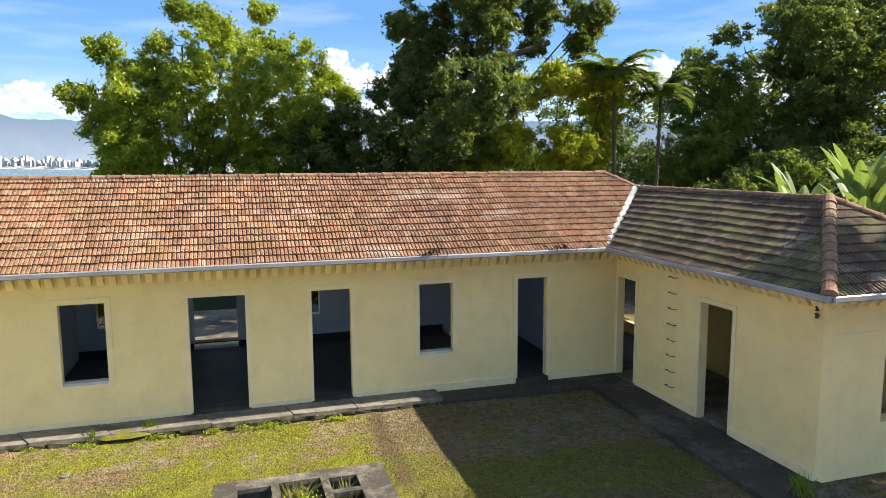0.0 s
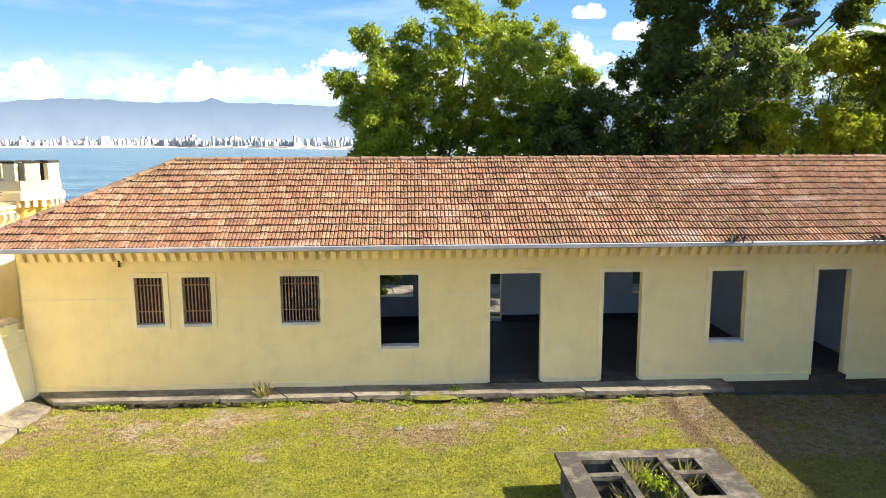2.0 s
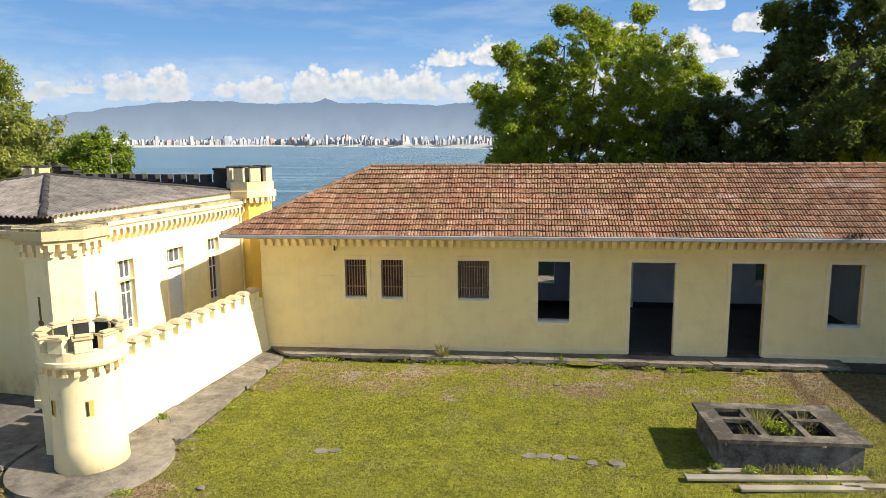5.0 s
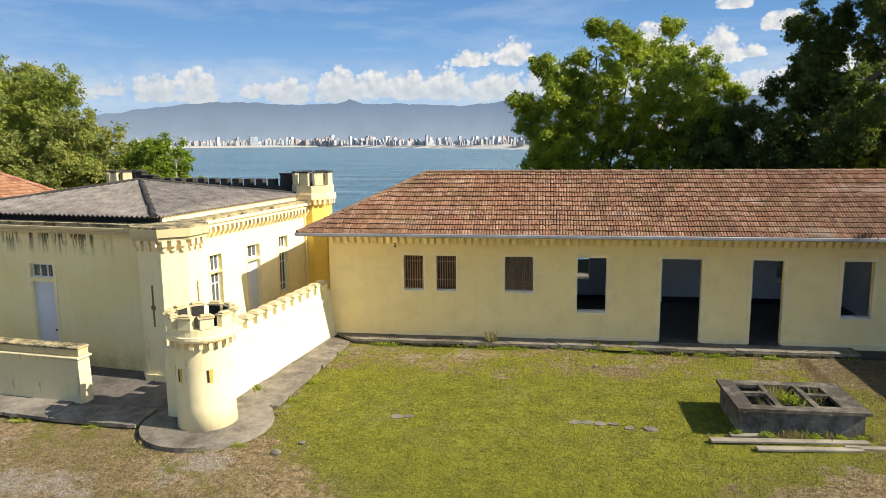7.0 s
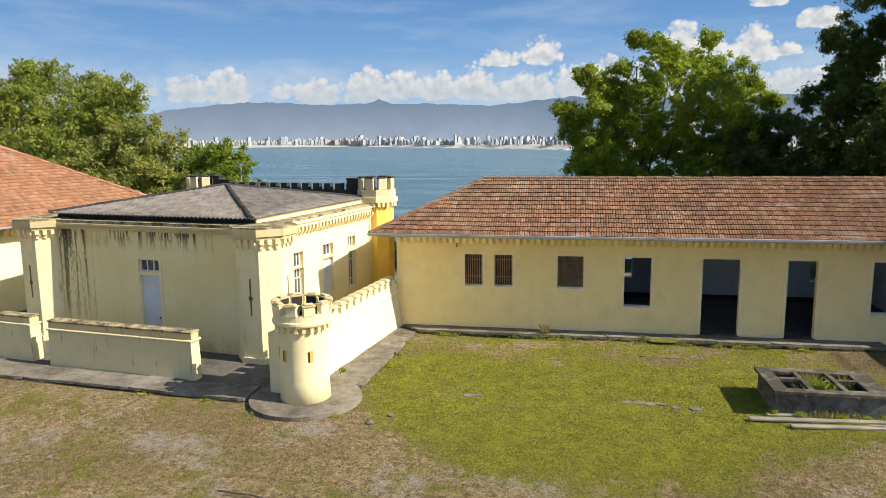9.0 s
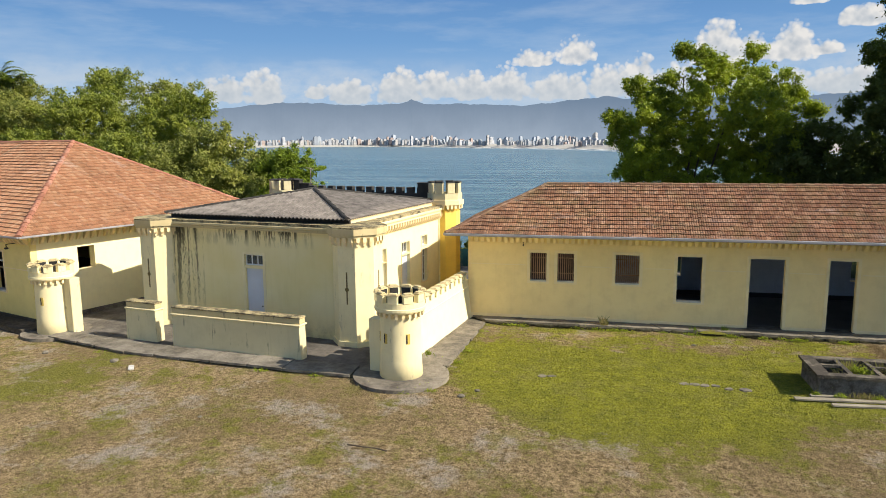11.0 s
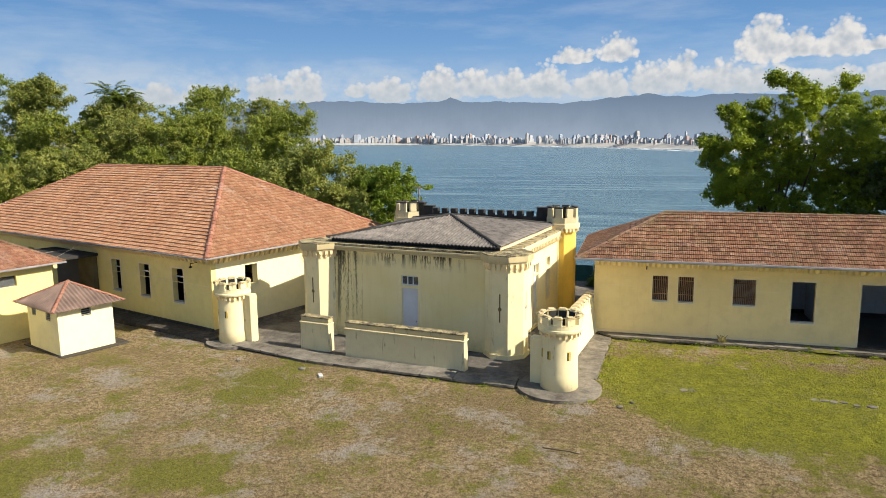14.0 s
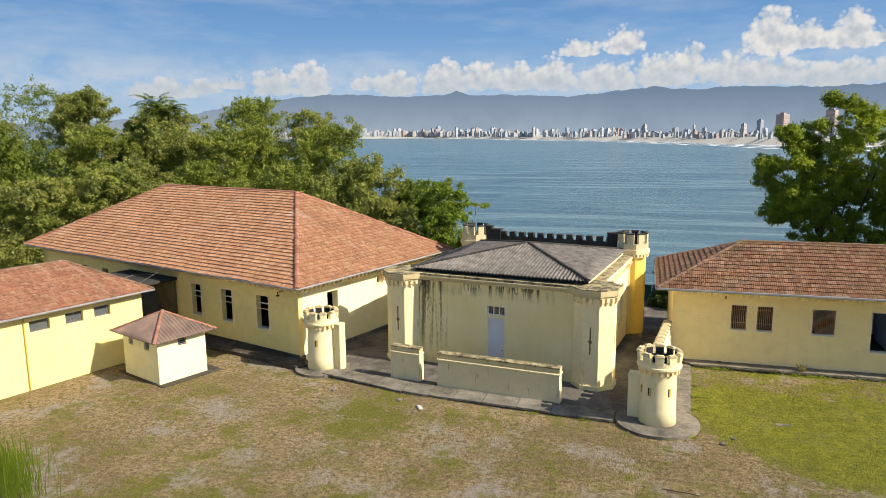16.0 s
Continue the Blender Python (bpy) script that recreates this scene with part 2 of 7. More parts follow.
# Light is put into the leaf tones: paler for the sunlit crown, darker for shaded ones.
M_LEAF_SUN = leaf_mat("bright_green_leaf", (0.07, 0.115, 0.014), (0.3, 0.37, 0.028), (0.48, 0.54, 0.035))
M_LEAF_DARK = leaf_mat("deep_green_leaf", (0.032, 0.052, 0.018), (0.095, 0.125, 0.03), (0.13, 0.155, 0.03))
M_LEAF_WOOD = leaf_mat("woodland_leaf", (0.095, 0.125, 0.034), (0.28, 0.295, 0.07), (0.38, 0.375, 0.08))
M_LEAF_OLIVE = leaf_mat("olive_woodland_leaf", (0.075, 0.11, 0.022), (0.24, 0.28, 0.042), (0.33, 0.35, 0.05))
M_LEAF_MID = leaf_mat("forest_green_leaf", (0.07, 0.11, 0.02), (0.18, 0.24, 0.035), (0.24, 0.27, 0.035))
M_LEAF_YEL = leaf_mat("yellow_green_leaf", (0.24, 0.27, 0.02), (0.5, 0.5, 0.03))
M_LEAF_BAN = leaf_mat("banana_leaf", (0.11, 0.17, 0.045), (0.2, 0.28, 0.09))
M_LEAF_PALM = leaf_mat("palm_frond", (0.08, 0.12, 0.03), (0.2, 0.26, 0.06))
M_LEAF_FRESH = leaf_mat("fresh_weed_leaf", (0.17, 0.22, 0.02), (0.36, 0.42, 0.03))
M_WEED = leaf_mat("weed_leaf", (0.1, 0.15, 0.015), (0.2, 0.27, 0.02))
M_STRAW = leaf_mat("dry_grass", (0.22, 0.17, 0.07), (0.36, 0.29, 0.13))


def ground_mat(name, blade=False):
    """Lawn, straw and bare earth in patches; the same pattern colours soil and blades."""
    m = Nodes(name)
    x, y, z = m.xyz()
    def span(v, a, b):
        n = m.node("ShaderNodeMapRange", Value=v, From_Min=a, From_Max=b)
        n.clamp = True
        return n.outputs[0]
    wob = m.math("MULTIPLY", m.math("SUBTRACT", m.noise(0.3, 5, 0.65), 0.5), 7.0)
    small = m.math("MULTIPLY", m.math("SUBTRACT", m.noise(0.8, 4), 0.5), 3.0)
    edge = m.tree.nodes.new("ShaderNodeFloatCurve")
    line = edge.mapping.curves[0]
    line.points[0].location, line.points[1].location = (0.0, 0.6), (1.0, 0.62)
    for px, py in ((-11.5, 8.8), (-10.6, 7.4), (-9.0, 6.4), (-6.5, 5.4), (-3.0, 5.2), (-1.0, 7.3), (1.0, 8.3)):
        line.points.new((px + 14) / 18, py / 16)
    edge.mapping.update()
    m.put(edge.inputs["Value"], span(x, -14.0, 4.0))
    over = m.math("SUBTRACT", m.math("ADD", y, m.math("ADD", m.math("MULTIPLY", wob, 0.6), m.math("MULTIPLY", small, 0.6))), m.math("MULTIPLY", edge.outputs[0], 16.0))
    court = m.math("MULTIPLY", span(over, -1.3, 1.3), span(m.math("ADD", x, m.math("MULTIPLY", small, 0.3)), -12.8, -11.9))
    strip = m.math("MAXIMUM", span(m.math("ADD", y, small), 12.3, 13.8), m.math("MULTIPLY", span(m.math("SUBTRACT", -9.2, m.math("ADD", x, small)), 0.0, 1.5), 0.3))
    # Shade put into the colour: browner, darker ground where the wing's shadow lies.
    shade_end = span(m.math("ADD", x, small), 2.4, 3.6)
    patch = m.noise(0.5, 6, 0.7)
    clump = m.noise(1.5, 6, 0.75)
    tuft = m.noise(5.0, 6, 0.8)
    fine = m.noise(17, 5, 0.85)
    grain = m.noise(55, 3, 0.85)
    dry = m.mix(m.ramp(tuft, (0.4, 0.0), (0.58, 1.0)), (0.175, 0.118, 0.06), (0.53, 0.385, 0.225))
    dry = m.mix(m.math("MULTIPLY", m.ramp(m.noise(0.16, 5, 0.65), (0.42, 1.0), (0.53, 0.0)), 0.55), dry, (0.2, 0.14, 0.07))
    gravel = m.ramp(m.math("ADD", m.math("MULTIPLY", m.noise(0.33, 5, 0.7), 0.8), m.math("MULTIPLY", tuft, 0.25)), (0.54, 0.0), (0.62, 1.0))
    dry = m.mix(m.math("MULTIPLY", gravel, 0.8), dry, m.mix(grain, (0.26, 0.225, 0.2), (0.62, 0.55, 0.5)))
    weedy = m.math("MULTIPLY", m.ramp(m.noise(0.9, 6, 0.8), (0.52, 0.0), (0.6, 1.0)), 0.6)
    dry = m.mix(weedy, dry, m.mix(tuft, (0.13, 0.13, 0.03), (0.32, 0.3, 0.07)))
    green = m.mix(m.ramp(m.math("ADD", m.math("MULTIPLY", clump, 0.5), m.math("MULTIPLY", tuft, 0.5)), (0.4, 0.0), (0.6, 1.0)), (0.148, 0.163, 0.01), (0.33, 0.335, 0.024))
    green = m.mix(m.math("MULTIPLY", m.ramp(m.noise(0.7, 6, 0.75), (0.52, 0.0), (0.66, 1.0)), 0.4), green, (0.3, 0.27, 0.1))
    green = m.mix(m.math("MULTIPLY", m.math("SUBTRACT", 1.0, court), 0.75), green, m.mix(tuft, (0.1, 0.1, 0.02), (0.26, 0.245, 0.05)))
    total = m.math("ADD", m.math("MULTIPLY", patch, 0.55), m.math("MULTIPLY", clump, 0.4))
    total = m.math("ADD", total, m.math("MULTIPLY", tuft, 0.25))
    total = m.math("ADD", total, m.math("MULTIPLY", court, 0.2))
    total = m.math("SUBTRACT", total, m.math("MULTIPLY", m.math("MULTIPLY", court, strip), 0.14))
    total = m.math("SUBTRACT", total, m.math("MULTIPLY", shade_end, 0.08))
    for px, py, r in ((-24.7, 6.0, 2.6), (-23.5, -1.4, 2.0), (-17.3, -3.2, 2.2), (-20.0, -4.5, 1.8), (-28.5, -3.0, 3.2), (2.6, 12.6, 1.6)):
        d = m.math("SQRT", m.math("ADD", m.math("POWER", m.math("SUBTRACT", x, px), 2.0), m.math("POWER", m.math("SUBTRACT", y, py), 2.0)))
        total = m.math("ADD", total, m.math("MULTIPLY", m.math("SUBTRACT", 1.0, span(d, r * 0.3, r * 1.2)), 0.1))
    col = m.mix(m.ramp(total, (0.615, 0.0), (0.69, 1.0)), dry, green)
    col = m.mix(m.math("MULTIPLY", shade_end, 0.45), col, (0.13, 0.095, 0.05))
    col = m.mix(m.math("MULTIPLY", m.ramp(fine, (0.36, 1.0), (0.52, 0.0)), 0.55), col, (0.055, 0.045, 0.018))
    col = m.mix(m.math("MULTIPLY", m.ramp(fine, (0.52, 0.0), (0.68, 1.0)), 0.45), col, m.mix(0.5, col, (0.62, 0.52, 0.26)))
    col = m.mix(m.math("MULTIPLY", m.ramp(grain, (0.52, 0.0), (0.7, 1.0)), 0.3), col, (0.52, 0.45, 0.25))
    speck = m.noise(9.0, 4, 0.8)
    col = m.mix(m.math("MULTIPLY", m.ramp(speck, (0.34, 1.0), (0.46, 0.0)), 0.55), col, (0.06, 0.05, 0.02))
    col = m.mix(m.math("MULTIPLY", m.ramp(speck, (0.55, 0.0), (0.68, 1.0)), 0.35), col, m.mix(0.5, col, (0.6, 0.52, 0.3)))
    track = m.math("ABSOLUTE", m.math("ADD", m.math("ADD", x, m.math("MULTIPLY", small, 0.12)), -3.0))
    rut = m.math("MULTIPLY", m.math("SUBTRACT", 1.0, span(track, 0.08, 0.3)), span(y, 11.6, 12.4))
    col = m.mix(m.math("MULTIPLY", rut, 0.75), col, (0.16, 0.11, 0.06))
    if blade:
        rnd = m.tree.nodes.new("ShaderNodeNewGeometry").outputs["Random Per Island"]
        col = m.mix(m.ramp(rnd, (0.0, 0.45), (0.4, 0.0)), col, (0.04, 0.05, 0.01))
        col = m.mix(m.ramp(rnd, (0.6, 0.0), (1.0, 0.25)), col, (0.48, 0.44, 0.14))
        return m.done(col, 0.7, 0.2)
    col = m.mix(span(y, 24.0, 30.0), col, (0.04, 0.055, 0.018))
    col = m.mix(span(y, 400.0, 500.0), col, (0.42, 0.4, 0.36))
    m.bump(m.math("ADD", m.math("MULTIPLY", fine, 1.2), m.math("MULTIPLY", tuft, 1.5)), 1.0, 0.1)
    return m.done(col, 0.95, 0.1)


M_GROUND = ground_mat("lawn_and_dry_earth")
M_GRASS = ground_mat("lawn_blade", True)


def sea_mat():
    m = Nodes("bay_water")
    swell = m.noise(0.022, 5, 0.6, m.stretched(0.3, 1.6, 1.0, 0.35))
    streak = m.noise(0.05, 4, 0.65, m.stretched(0.22, 2.2, 1.0, 0.35))
    chop = m.noise(0.35, 5, 0.65, m.stretched(0.5, 1.5, 1.0, 0.2))
    col = m.mix(m.ramp(swell, (0.38, 0.0), (0.62, 1.0)), (0.03, 0.085, 0.105), (0.075, 0.15, 0.165))
    col = m.mix(m.math("MULTIPLY", m.ramp(streak, (0.5, 0.0), (0.6, 1.0)), 0.8), col, (0.15, 0.235, 0.245))
    m.bump(m.math("ADD", m.math("ADD", swell, streak), m.math("MULTIPLY", chop, 0.4)), 0.6, 1.5)
    return m.done(col, 0.24, 0.45)


M_SEA = sea_mat()


# ---- mesh helpers ----
def obj(name, verts, faces, material=None, parent=None, label="", smooth=False):
    me = bpy.data.meshes.new(name)
    me.from_pydata([tuple(v) for v in verts], [], [tuple(f) for f in faces])
    if smooth:
        me.shade_smooth()
    if material:
        me.materials.append(material)
    ob = new(name, me)
    ob.parent = parent
    if label:
        tagged(ob, label)
    return ob


def part(name, bm, material, parent, label=""):
    """Links a bmesh as one mesh object under a thing or a part."""
    me = bpy.data.meshes.new(name)
    bm.to_mesh(me)
    bm.free()
    me.materials.append(material)
    ob = new(name, me)
    ob.parent = parent
    if label:
        tagged(ob, label)
    return ob


def again(ob, m, parent=None):
    """Another object on the same mesh."""
    o = new(ob.name.split(".")[0], ob.data)
    o.parent = parent or ob.parent
    o.matrix_basis = m
    return o


def thing(name, m, label, category, group="", kind=""):
    e = new(name)
    e.empty_display_size = 0.3
    e.matrix_basis = m
    return tagged(e, label, category, group, kind)


def add_box(bm, x0, x1, y0, y1, z0, z1, bevel=0.0):
    v = [bm.verts.new(c) for c in ((x0, y0, z0), (x1, y0, z0), (x1, y1, z0), (x0, y1, z0), (x0, y0, z1), (x1, y0, z1), (x1, y1, z1), (x0, y1, z1))]
    fs = [bm.faces.new([v[i] for i in f]) for f in ((3, 2, 1, 0), (4, 5, 6, 7), (0, 1, 5, 4), (1, 2, 6, 5), (2, 3, 7, 6), (3, 0, 4, 7))]
    if bevel:
        edges = list({e for f in fs for e in f.edges})
        bmesh.ops.bevel(bm, geom=edges, offset=bevel, segments=1, affect="EDGES")


def box(x0, x1, y0, y1, z0, z1, bevel=0.0):
    bm = bmesh.new()
    add_box(bm, x0, x1, y0, y1, z0, z1, bevel)
    return bm


def add_prism(bm, pts, z0, z1, scale=1.0, centre=(0, 0)):
    """A prism on a plan polygon; its top may be scaled about centre."""
    lo = [bm.verts.new((x, y, z0)) for x, y in pts]
    hi = [bm.verts.new((centre[0] + (x - centre[0]) * scale, centre[1] + (y - centre[1]) * scale, z1)) for x, y in pts]
    n = len(pts)
    bm.faces.new(lo[::-1])
    bm.faces.new(hi)
    for i in range(n):
        bm.faces.new((lo[i], lo[(i + 1) % n], hi[(i + 1) % n], hi[i]))


def add_lathe(bm, profile, n=32, a0=0.0, a1=2 * math.pi):
    """Rings of radius and height, joined; open ends."""
    full = abs(a1 - a0 - 2 * math.pi) < 1e-6
    k = n if full else n + 1
    rings = [[bm.verts.new((r * math.cos(a0 + (a1 - a0) * i / n), r * math.sin(a0 + (a1 - a0) * i / n), z)) for i in range(k)] for r, z in profile]
    for a, b in zip(rings, rings[1:]):
        for i in range(n):
            j = (i + 1) % k
            bm.faces.new((a[i], a[j], b[j], b[i]))


def ngon(n, apothem, turn=0.0, centre=(0, 0)):
    r = apothem / math.cos(math.pi / n)
    return [(centre[0] + r * math.cos(turn + (i + 0.5) * 2 * math.pi / n), centre[1] + r * math.sin(turn + (i + 0.5) * 2 * math.pi / n)) for i in range(n)]


def wall_bm(x0, x1, z0, z1, y0, y1, holes):
    """An upright wall along x from y0 to y1 thick, with openings (x0, x1, z0, z1) through it."""
    bm = bmesh.new()
    xs = sorted({x0, x1, *[h[0] for h in holes], *[h[1] for h in holes]})
    zs = sorted({z0, z1, *[max(z0, h[2]) for h in holes], *[min(z1, h[3]) for h in holes]})
    xs, zs = [x for x in xs if x0 <= x <= x1], [z for z in zs if z0 <= z <= z1]
    nx, nz = len(xs) - 1, len(zs) - 1

    def solid(i, k):
        if not (0 <= i < nx and 0 <= k < nz):
            return False
        cx, cz = (xs[i] + xs[i + 1]) / 2, (zs[k] + zs[k + 1]) / 2
        return not any(h[0] < cx < h[1] and h[2] < cz < h[3] for h in holes)

    cache = {}

    def v(x, y, z):
        key = (x, y, z)
        if key not in cache:
            cache[key] = bm.verts.new(key)
        return cache[key]

    for i in range(nx):
        for k in range(nz):
            if not solid(i, k):
                continue
            a, b, c, d = xs[i], xs[i + 1], zs[k], zs[k + 1]
            bm.faces.new((v(a, y0, c), v(b, y0, c), v(b, y0, d), v(a, y0, d)))
            bm.faces.new((v(b, y1, c), v(a, y1, c), v(a, y1, d), v(b, y1, d)))
            if not solid(i - 1, k):
                bm.faces.new((v(a, y1, c), v(a, y0, c), v(a, y0, d), v(a, y1, d)))
            if not solid(i + 1, k):
                bm.faces.new((v(b, y0, c), v(b, y1, c), v(b, y1, d), v(b, y0, d)))
            if not solid(i, k - 1):
                bm.faces.new((v(a, y1, c), v(b, y1, c), v(b, y0, c), v(a, y0, c)))
            if not solid(i, k + 1):
                bm.faces.new((v(a, y0, d), v(b, y0, d), v(b, y1, d), v(a, y1, d)))
    return bm


def turned(bm, m):
    bmesh.ops.transform(bm, matrix=m, verts=bm.verts)
    return bm


def surround(bm, x0, x1, z0, z1, w=0.13, proud=0.025, sill=True):
    """A raised plaster band round an opening in a wall that faces -y at y = 0."""
    add_box(bm, x0 - w, x0, -proud, 0.0, z0 - (w if sill else 0), z1 + w)
    add_box(bm, x1, x1 + w, -proud, 0.0, z0 - (w if sill else 0), z1 + w)
    add_box(bm, x0, x1, -proud, 0.0, z1, z1 + w)
    if sill:
        add_box(bm, x0, x1, -proud, 0.0, z0 - w, z0)


# ---- roofs ----
TILE_W, TILE_L = 0.185, 0.276
PROFILE = [(0.0, 0.004), (0.12, 0.034), (0.38, 0.034), (0.5, 0.01), (0.62, 0.034), (0.88, 0.034), (1.0, 0.004)]


def tile_arrays(lip=0.036):
    """One pressed clay tile: x across, y up the slope, z out of it."""
    top0 = [(x * TILE_W, 0.0, z + lip) for x, z in PROFILE]
    top1 = [(x * TILE_W, TILE_L * 1.1, z * 0.8) for x, z in PROFILE]
    low = [(x * TILE_W, 0.0, z * 0.9 + lip - 0.036) for x, z in PROFILE]
    n = len(PROFILE)
    faces = [(i, i + 1, n + i + 1, n + i) for i in range(n - 1)] + [(2 * n + i, 2 * n + i + 1, i + 1, i) for i in range(n - 1)]
    return np.array(top0 + top1 + low), np.array(faces)


TILE_V, TILE_F = tile_arrays()


def inside(poly, x, y):
    hit = np.zeros(len(x), bool)
    n = len(poly)
    for i in range(n):
        (xa, ya), (xb, yb) = poly[i], poly[(i + 1) % n]
        c = ((ya > y) != (yb > y)) & (x < (xb - xa) * (y - ya) / (yb - ya + 1e-12) + xa)
        hit ^= c
    return hit


class Slope:
    """A roof face over a plan polygon whose first edge is the eave at height z0, rising by grade."""

    def __init__(self, plan, z0, grade):
        a, b = Vector((*plan[0], 0)), Vector((*plan[1], 0))
        s = (b - a).normalized()
        up = Vector((-s.y, s.x, 0))
        if sum((Vector((*p, 0)) - a).dot(up) for p in plan) < 0:
            up = -up
        self.flip = s.cross(up).z < 0
        k = math.hypot(1, grade)
        self.a, self.s, self.up = a, s, up
        self.rise = Vector((up.x / k, up.y / k, grade / k))
        self.normal = (self.s.cross(self.rise)) * (-1 if self.flip else 1)
        self.origin = Vector((a.x, a.y, z0))
        self.flat = [((Vector((*p, 0)) - a).dot(s), (Vector((*p, 0)) - a).dot(up) * k) for p in plan]

    def at(self, u, r, out=0.0):
        return self.origin + self.s * u + self.rise * r + self.normal * out

    def matrix(self, u, r, out=0.0):
        p = self.at(u, r, out)
        m = Matrix((self.s, self.rise, self.normal)).transposed().to_4x4()
        m.translation = p
        return m

    def slab(self, name, material, parent, thick=0.1, label=""):
        top = [self.at(u, r, -0.02) for u, r in self.flat]
        low = [self.at(u, r, -0.02 - thick) for u, r in self.flat]
        n = len(top)
        faces = [tuple(range(n)), tuple(range(2 * n - 1, n - 1, -1))] + [(i, (i + 1) % n, n + (i + 1) % n, n + i) for i in range(n)]
        return obj(name, top + low, faces, material, parent, label)

    def places(self, rng):
        us = [p[0] for p in self.flat]
        rs = [p[1] for p in self.flat]
        cols = np.arange(math.floor(min(us) / TILE_W), math.ceil(max(us) / TILE_W)) * TILE_W
        rows = np.arange(0, max(rs) / TILE_L - 0.25) * TILE_L
        u, r = [g.ravel() for g in np.meshgrid(cols, rows)]
        ok = inside(self.flat, u + TILE_W / 2, r + TILE_L * 0.45)
        u, r = u[ok], r[ok]
        wave = 0.010 * np.sin(u * 0.9 + 0.6 * r) + 0.005 * np.sin(u * 2.3 + 1.1 * r)
        return u + rng.normal(0, 0.004, len(u)), r - 0.03 + rng.normal(0, 0.007, len(u)), wave + rng.normal(0, 0.003, len(u)), rng.normal(0, 0.012, len(u))

    def tiled(self, parent, mat_many, mat_one=None, pick=None, seed=3):
        rng = np.random.default_rng(seed)
        u, r, w, tw = self.places(rng)
        one = np.zeros(len(u), bool)
        if pick is not None:
            one = pick(u, r)
        if one.any():
            first = None
            for uu, rr, ww, tt in zip(u[one], r[one], w[one], tw[one]):
                m = self.matrix(uu, rr, ww) @ Matrix.Rotation(tt, 4, "Z")
                if first is None:
                    first = obj("roof_tile", TILE_V, TILE_F if not self.flip else TILE_F[:, ::-1], mat_one, parent)
                    first.matrix_basis = m
                else:
                    again(first, m)
        u, r, w, tw = u[~one], r[~one], w[~one], tw[~one]
        n = len(u)
        lx = TILE_V[None, :, 0] - tw[:, None] * TILE_V[None, :, 1] + u[:, None]
        ly = TILE_V[None, :, 1] + tw[:, None] * TILE_V[None, :, 0] + r[:, None]
        lz = TILE_V[None, :, 2] + w[:, None]
        pts = np.array(self.origin)[None, None] + lx[..., None] * np.array(self.s) + ly[..., None] * np.array(self.rise) + lz[..., None] * np.array(self.normal)
        f = TILE_F if not self.flip else TILE_F[:, ::-1]
        faces = (f[None] + (np.arange(n) * len(TILE_V))[:, None, None]).reshape(-1, 4)
        ob = obj("tile_field", pts.reshape(-1, 3).tolist(), faces.tolist(), mat_many, parent)
        tagged(ob, kind="stuff")
        return ob

    def corrugated(self, name, material, parent, pitch=0.18, deep=0.038, label=""):
        """Sheets with real waves that run up the slope."""
        us = [p[0] for p in self.flat]
        step = pitch / 6
        cols = np.arange(min(us), max(us) + step, step)
        poly = self.flat
        verts, faces, prev = [], [], None
        for u in cols:
            uu = min(max(u, min(us) + 1e-4), max(us) - 1e-4)
            hits = []
            for (xa, ya), (xb, yb) in zip(poly, poly[1:] + poly[:1]):
                if (xa > uu) != (xb > uu):
                    hits.append(ya + (yb - ya) * (uu - xa) / (xb - xa))
            if len(hits) < 2:
                prev = None
                continue
            z = deep * math.sin(2 * math.pi * u / pitch)
            i = len(verts)
            lo, hi = min(hits), max(hits)
            for k in range(5):
                verts.append(self.at(uu, lo + (hi - lo) * k / 4, z))
            verts.append(self.at(uu, lo, z - 0.015))
            if prev is not None:
                for k in range(4):
                    faces.append((prev + k, i + k, i + k + 1, prev + k + 1))
                faces.append((prev + 5, i + 5, i, prev))
            prev = i
        return obj(name, verts, faces if not self.flip else [f[::-1] for f in faces], material, parent, label, True)


def ridge_run(p, q, material, parent, radius=0.11, length=0.36, name="ridge_tile", every=None):
    """A row of half-round caps from p to q, each lapping the next."""
    p, q = Vector(p), Vector(q)
    way = (q - p).normalized()
    side = way.cross(Vector((0, 0, 1))).normalized()
    up = side.cross(way)
    bm = bmesh.new()
    rings = []
    for k, (y, r) in enumerate(((0.0, radius * 1.12), (0.05, radius * 1.12), (0.06, radius), (length * 1.08, radius * 0.9))):
        rings.append([bm.verts.new((r * math.cos(a), y, r * 0.8 * math.sin(a) - 0.03)) for a in [math.pi * i / 6 for i in range(7)]])
    for a, b in zip(rings, rings[1:]):
        for i in range(6):
            bm.faces.new((a[i], a[i + 1], b[i + 1], b[i]))
    bm.faces.new(rings[0])
    first = None
    n = max(1, round((q - p).length / length))
    for i in range(n):
        m = Matrix((side, way, up)).transposed().to_4x4()
        m.translation = p + way * ((q - p).length * i / n) + up * random.uniform(-0.008, 0.008)
        m = m @ Matrix.Rotation(random.uniform(-0.03, 0.03), 4, "Z")
        if first is None:
            first = part(name, bm, material, parent)
            first.matrix_basis = m
        else:
            again(first, m)


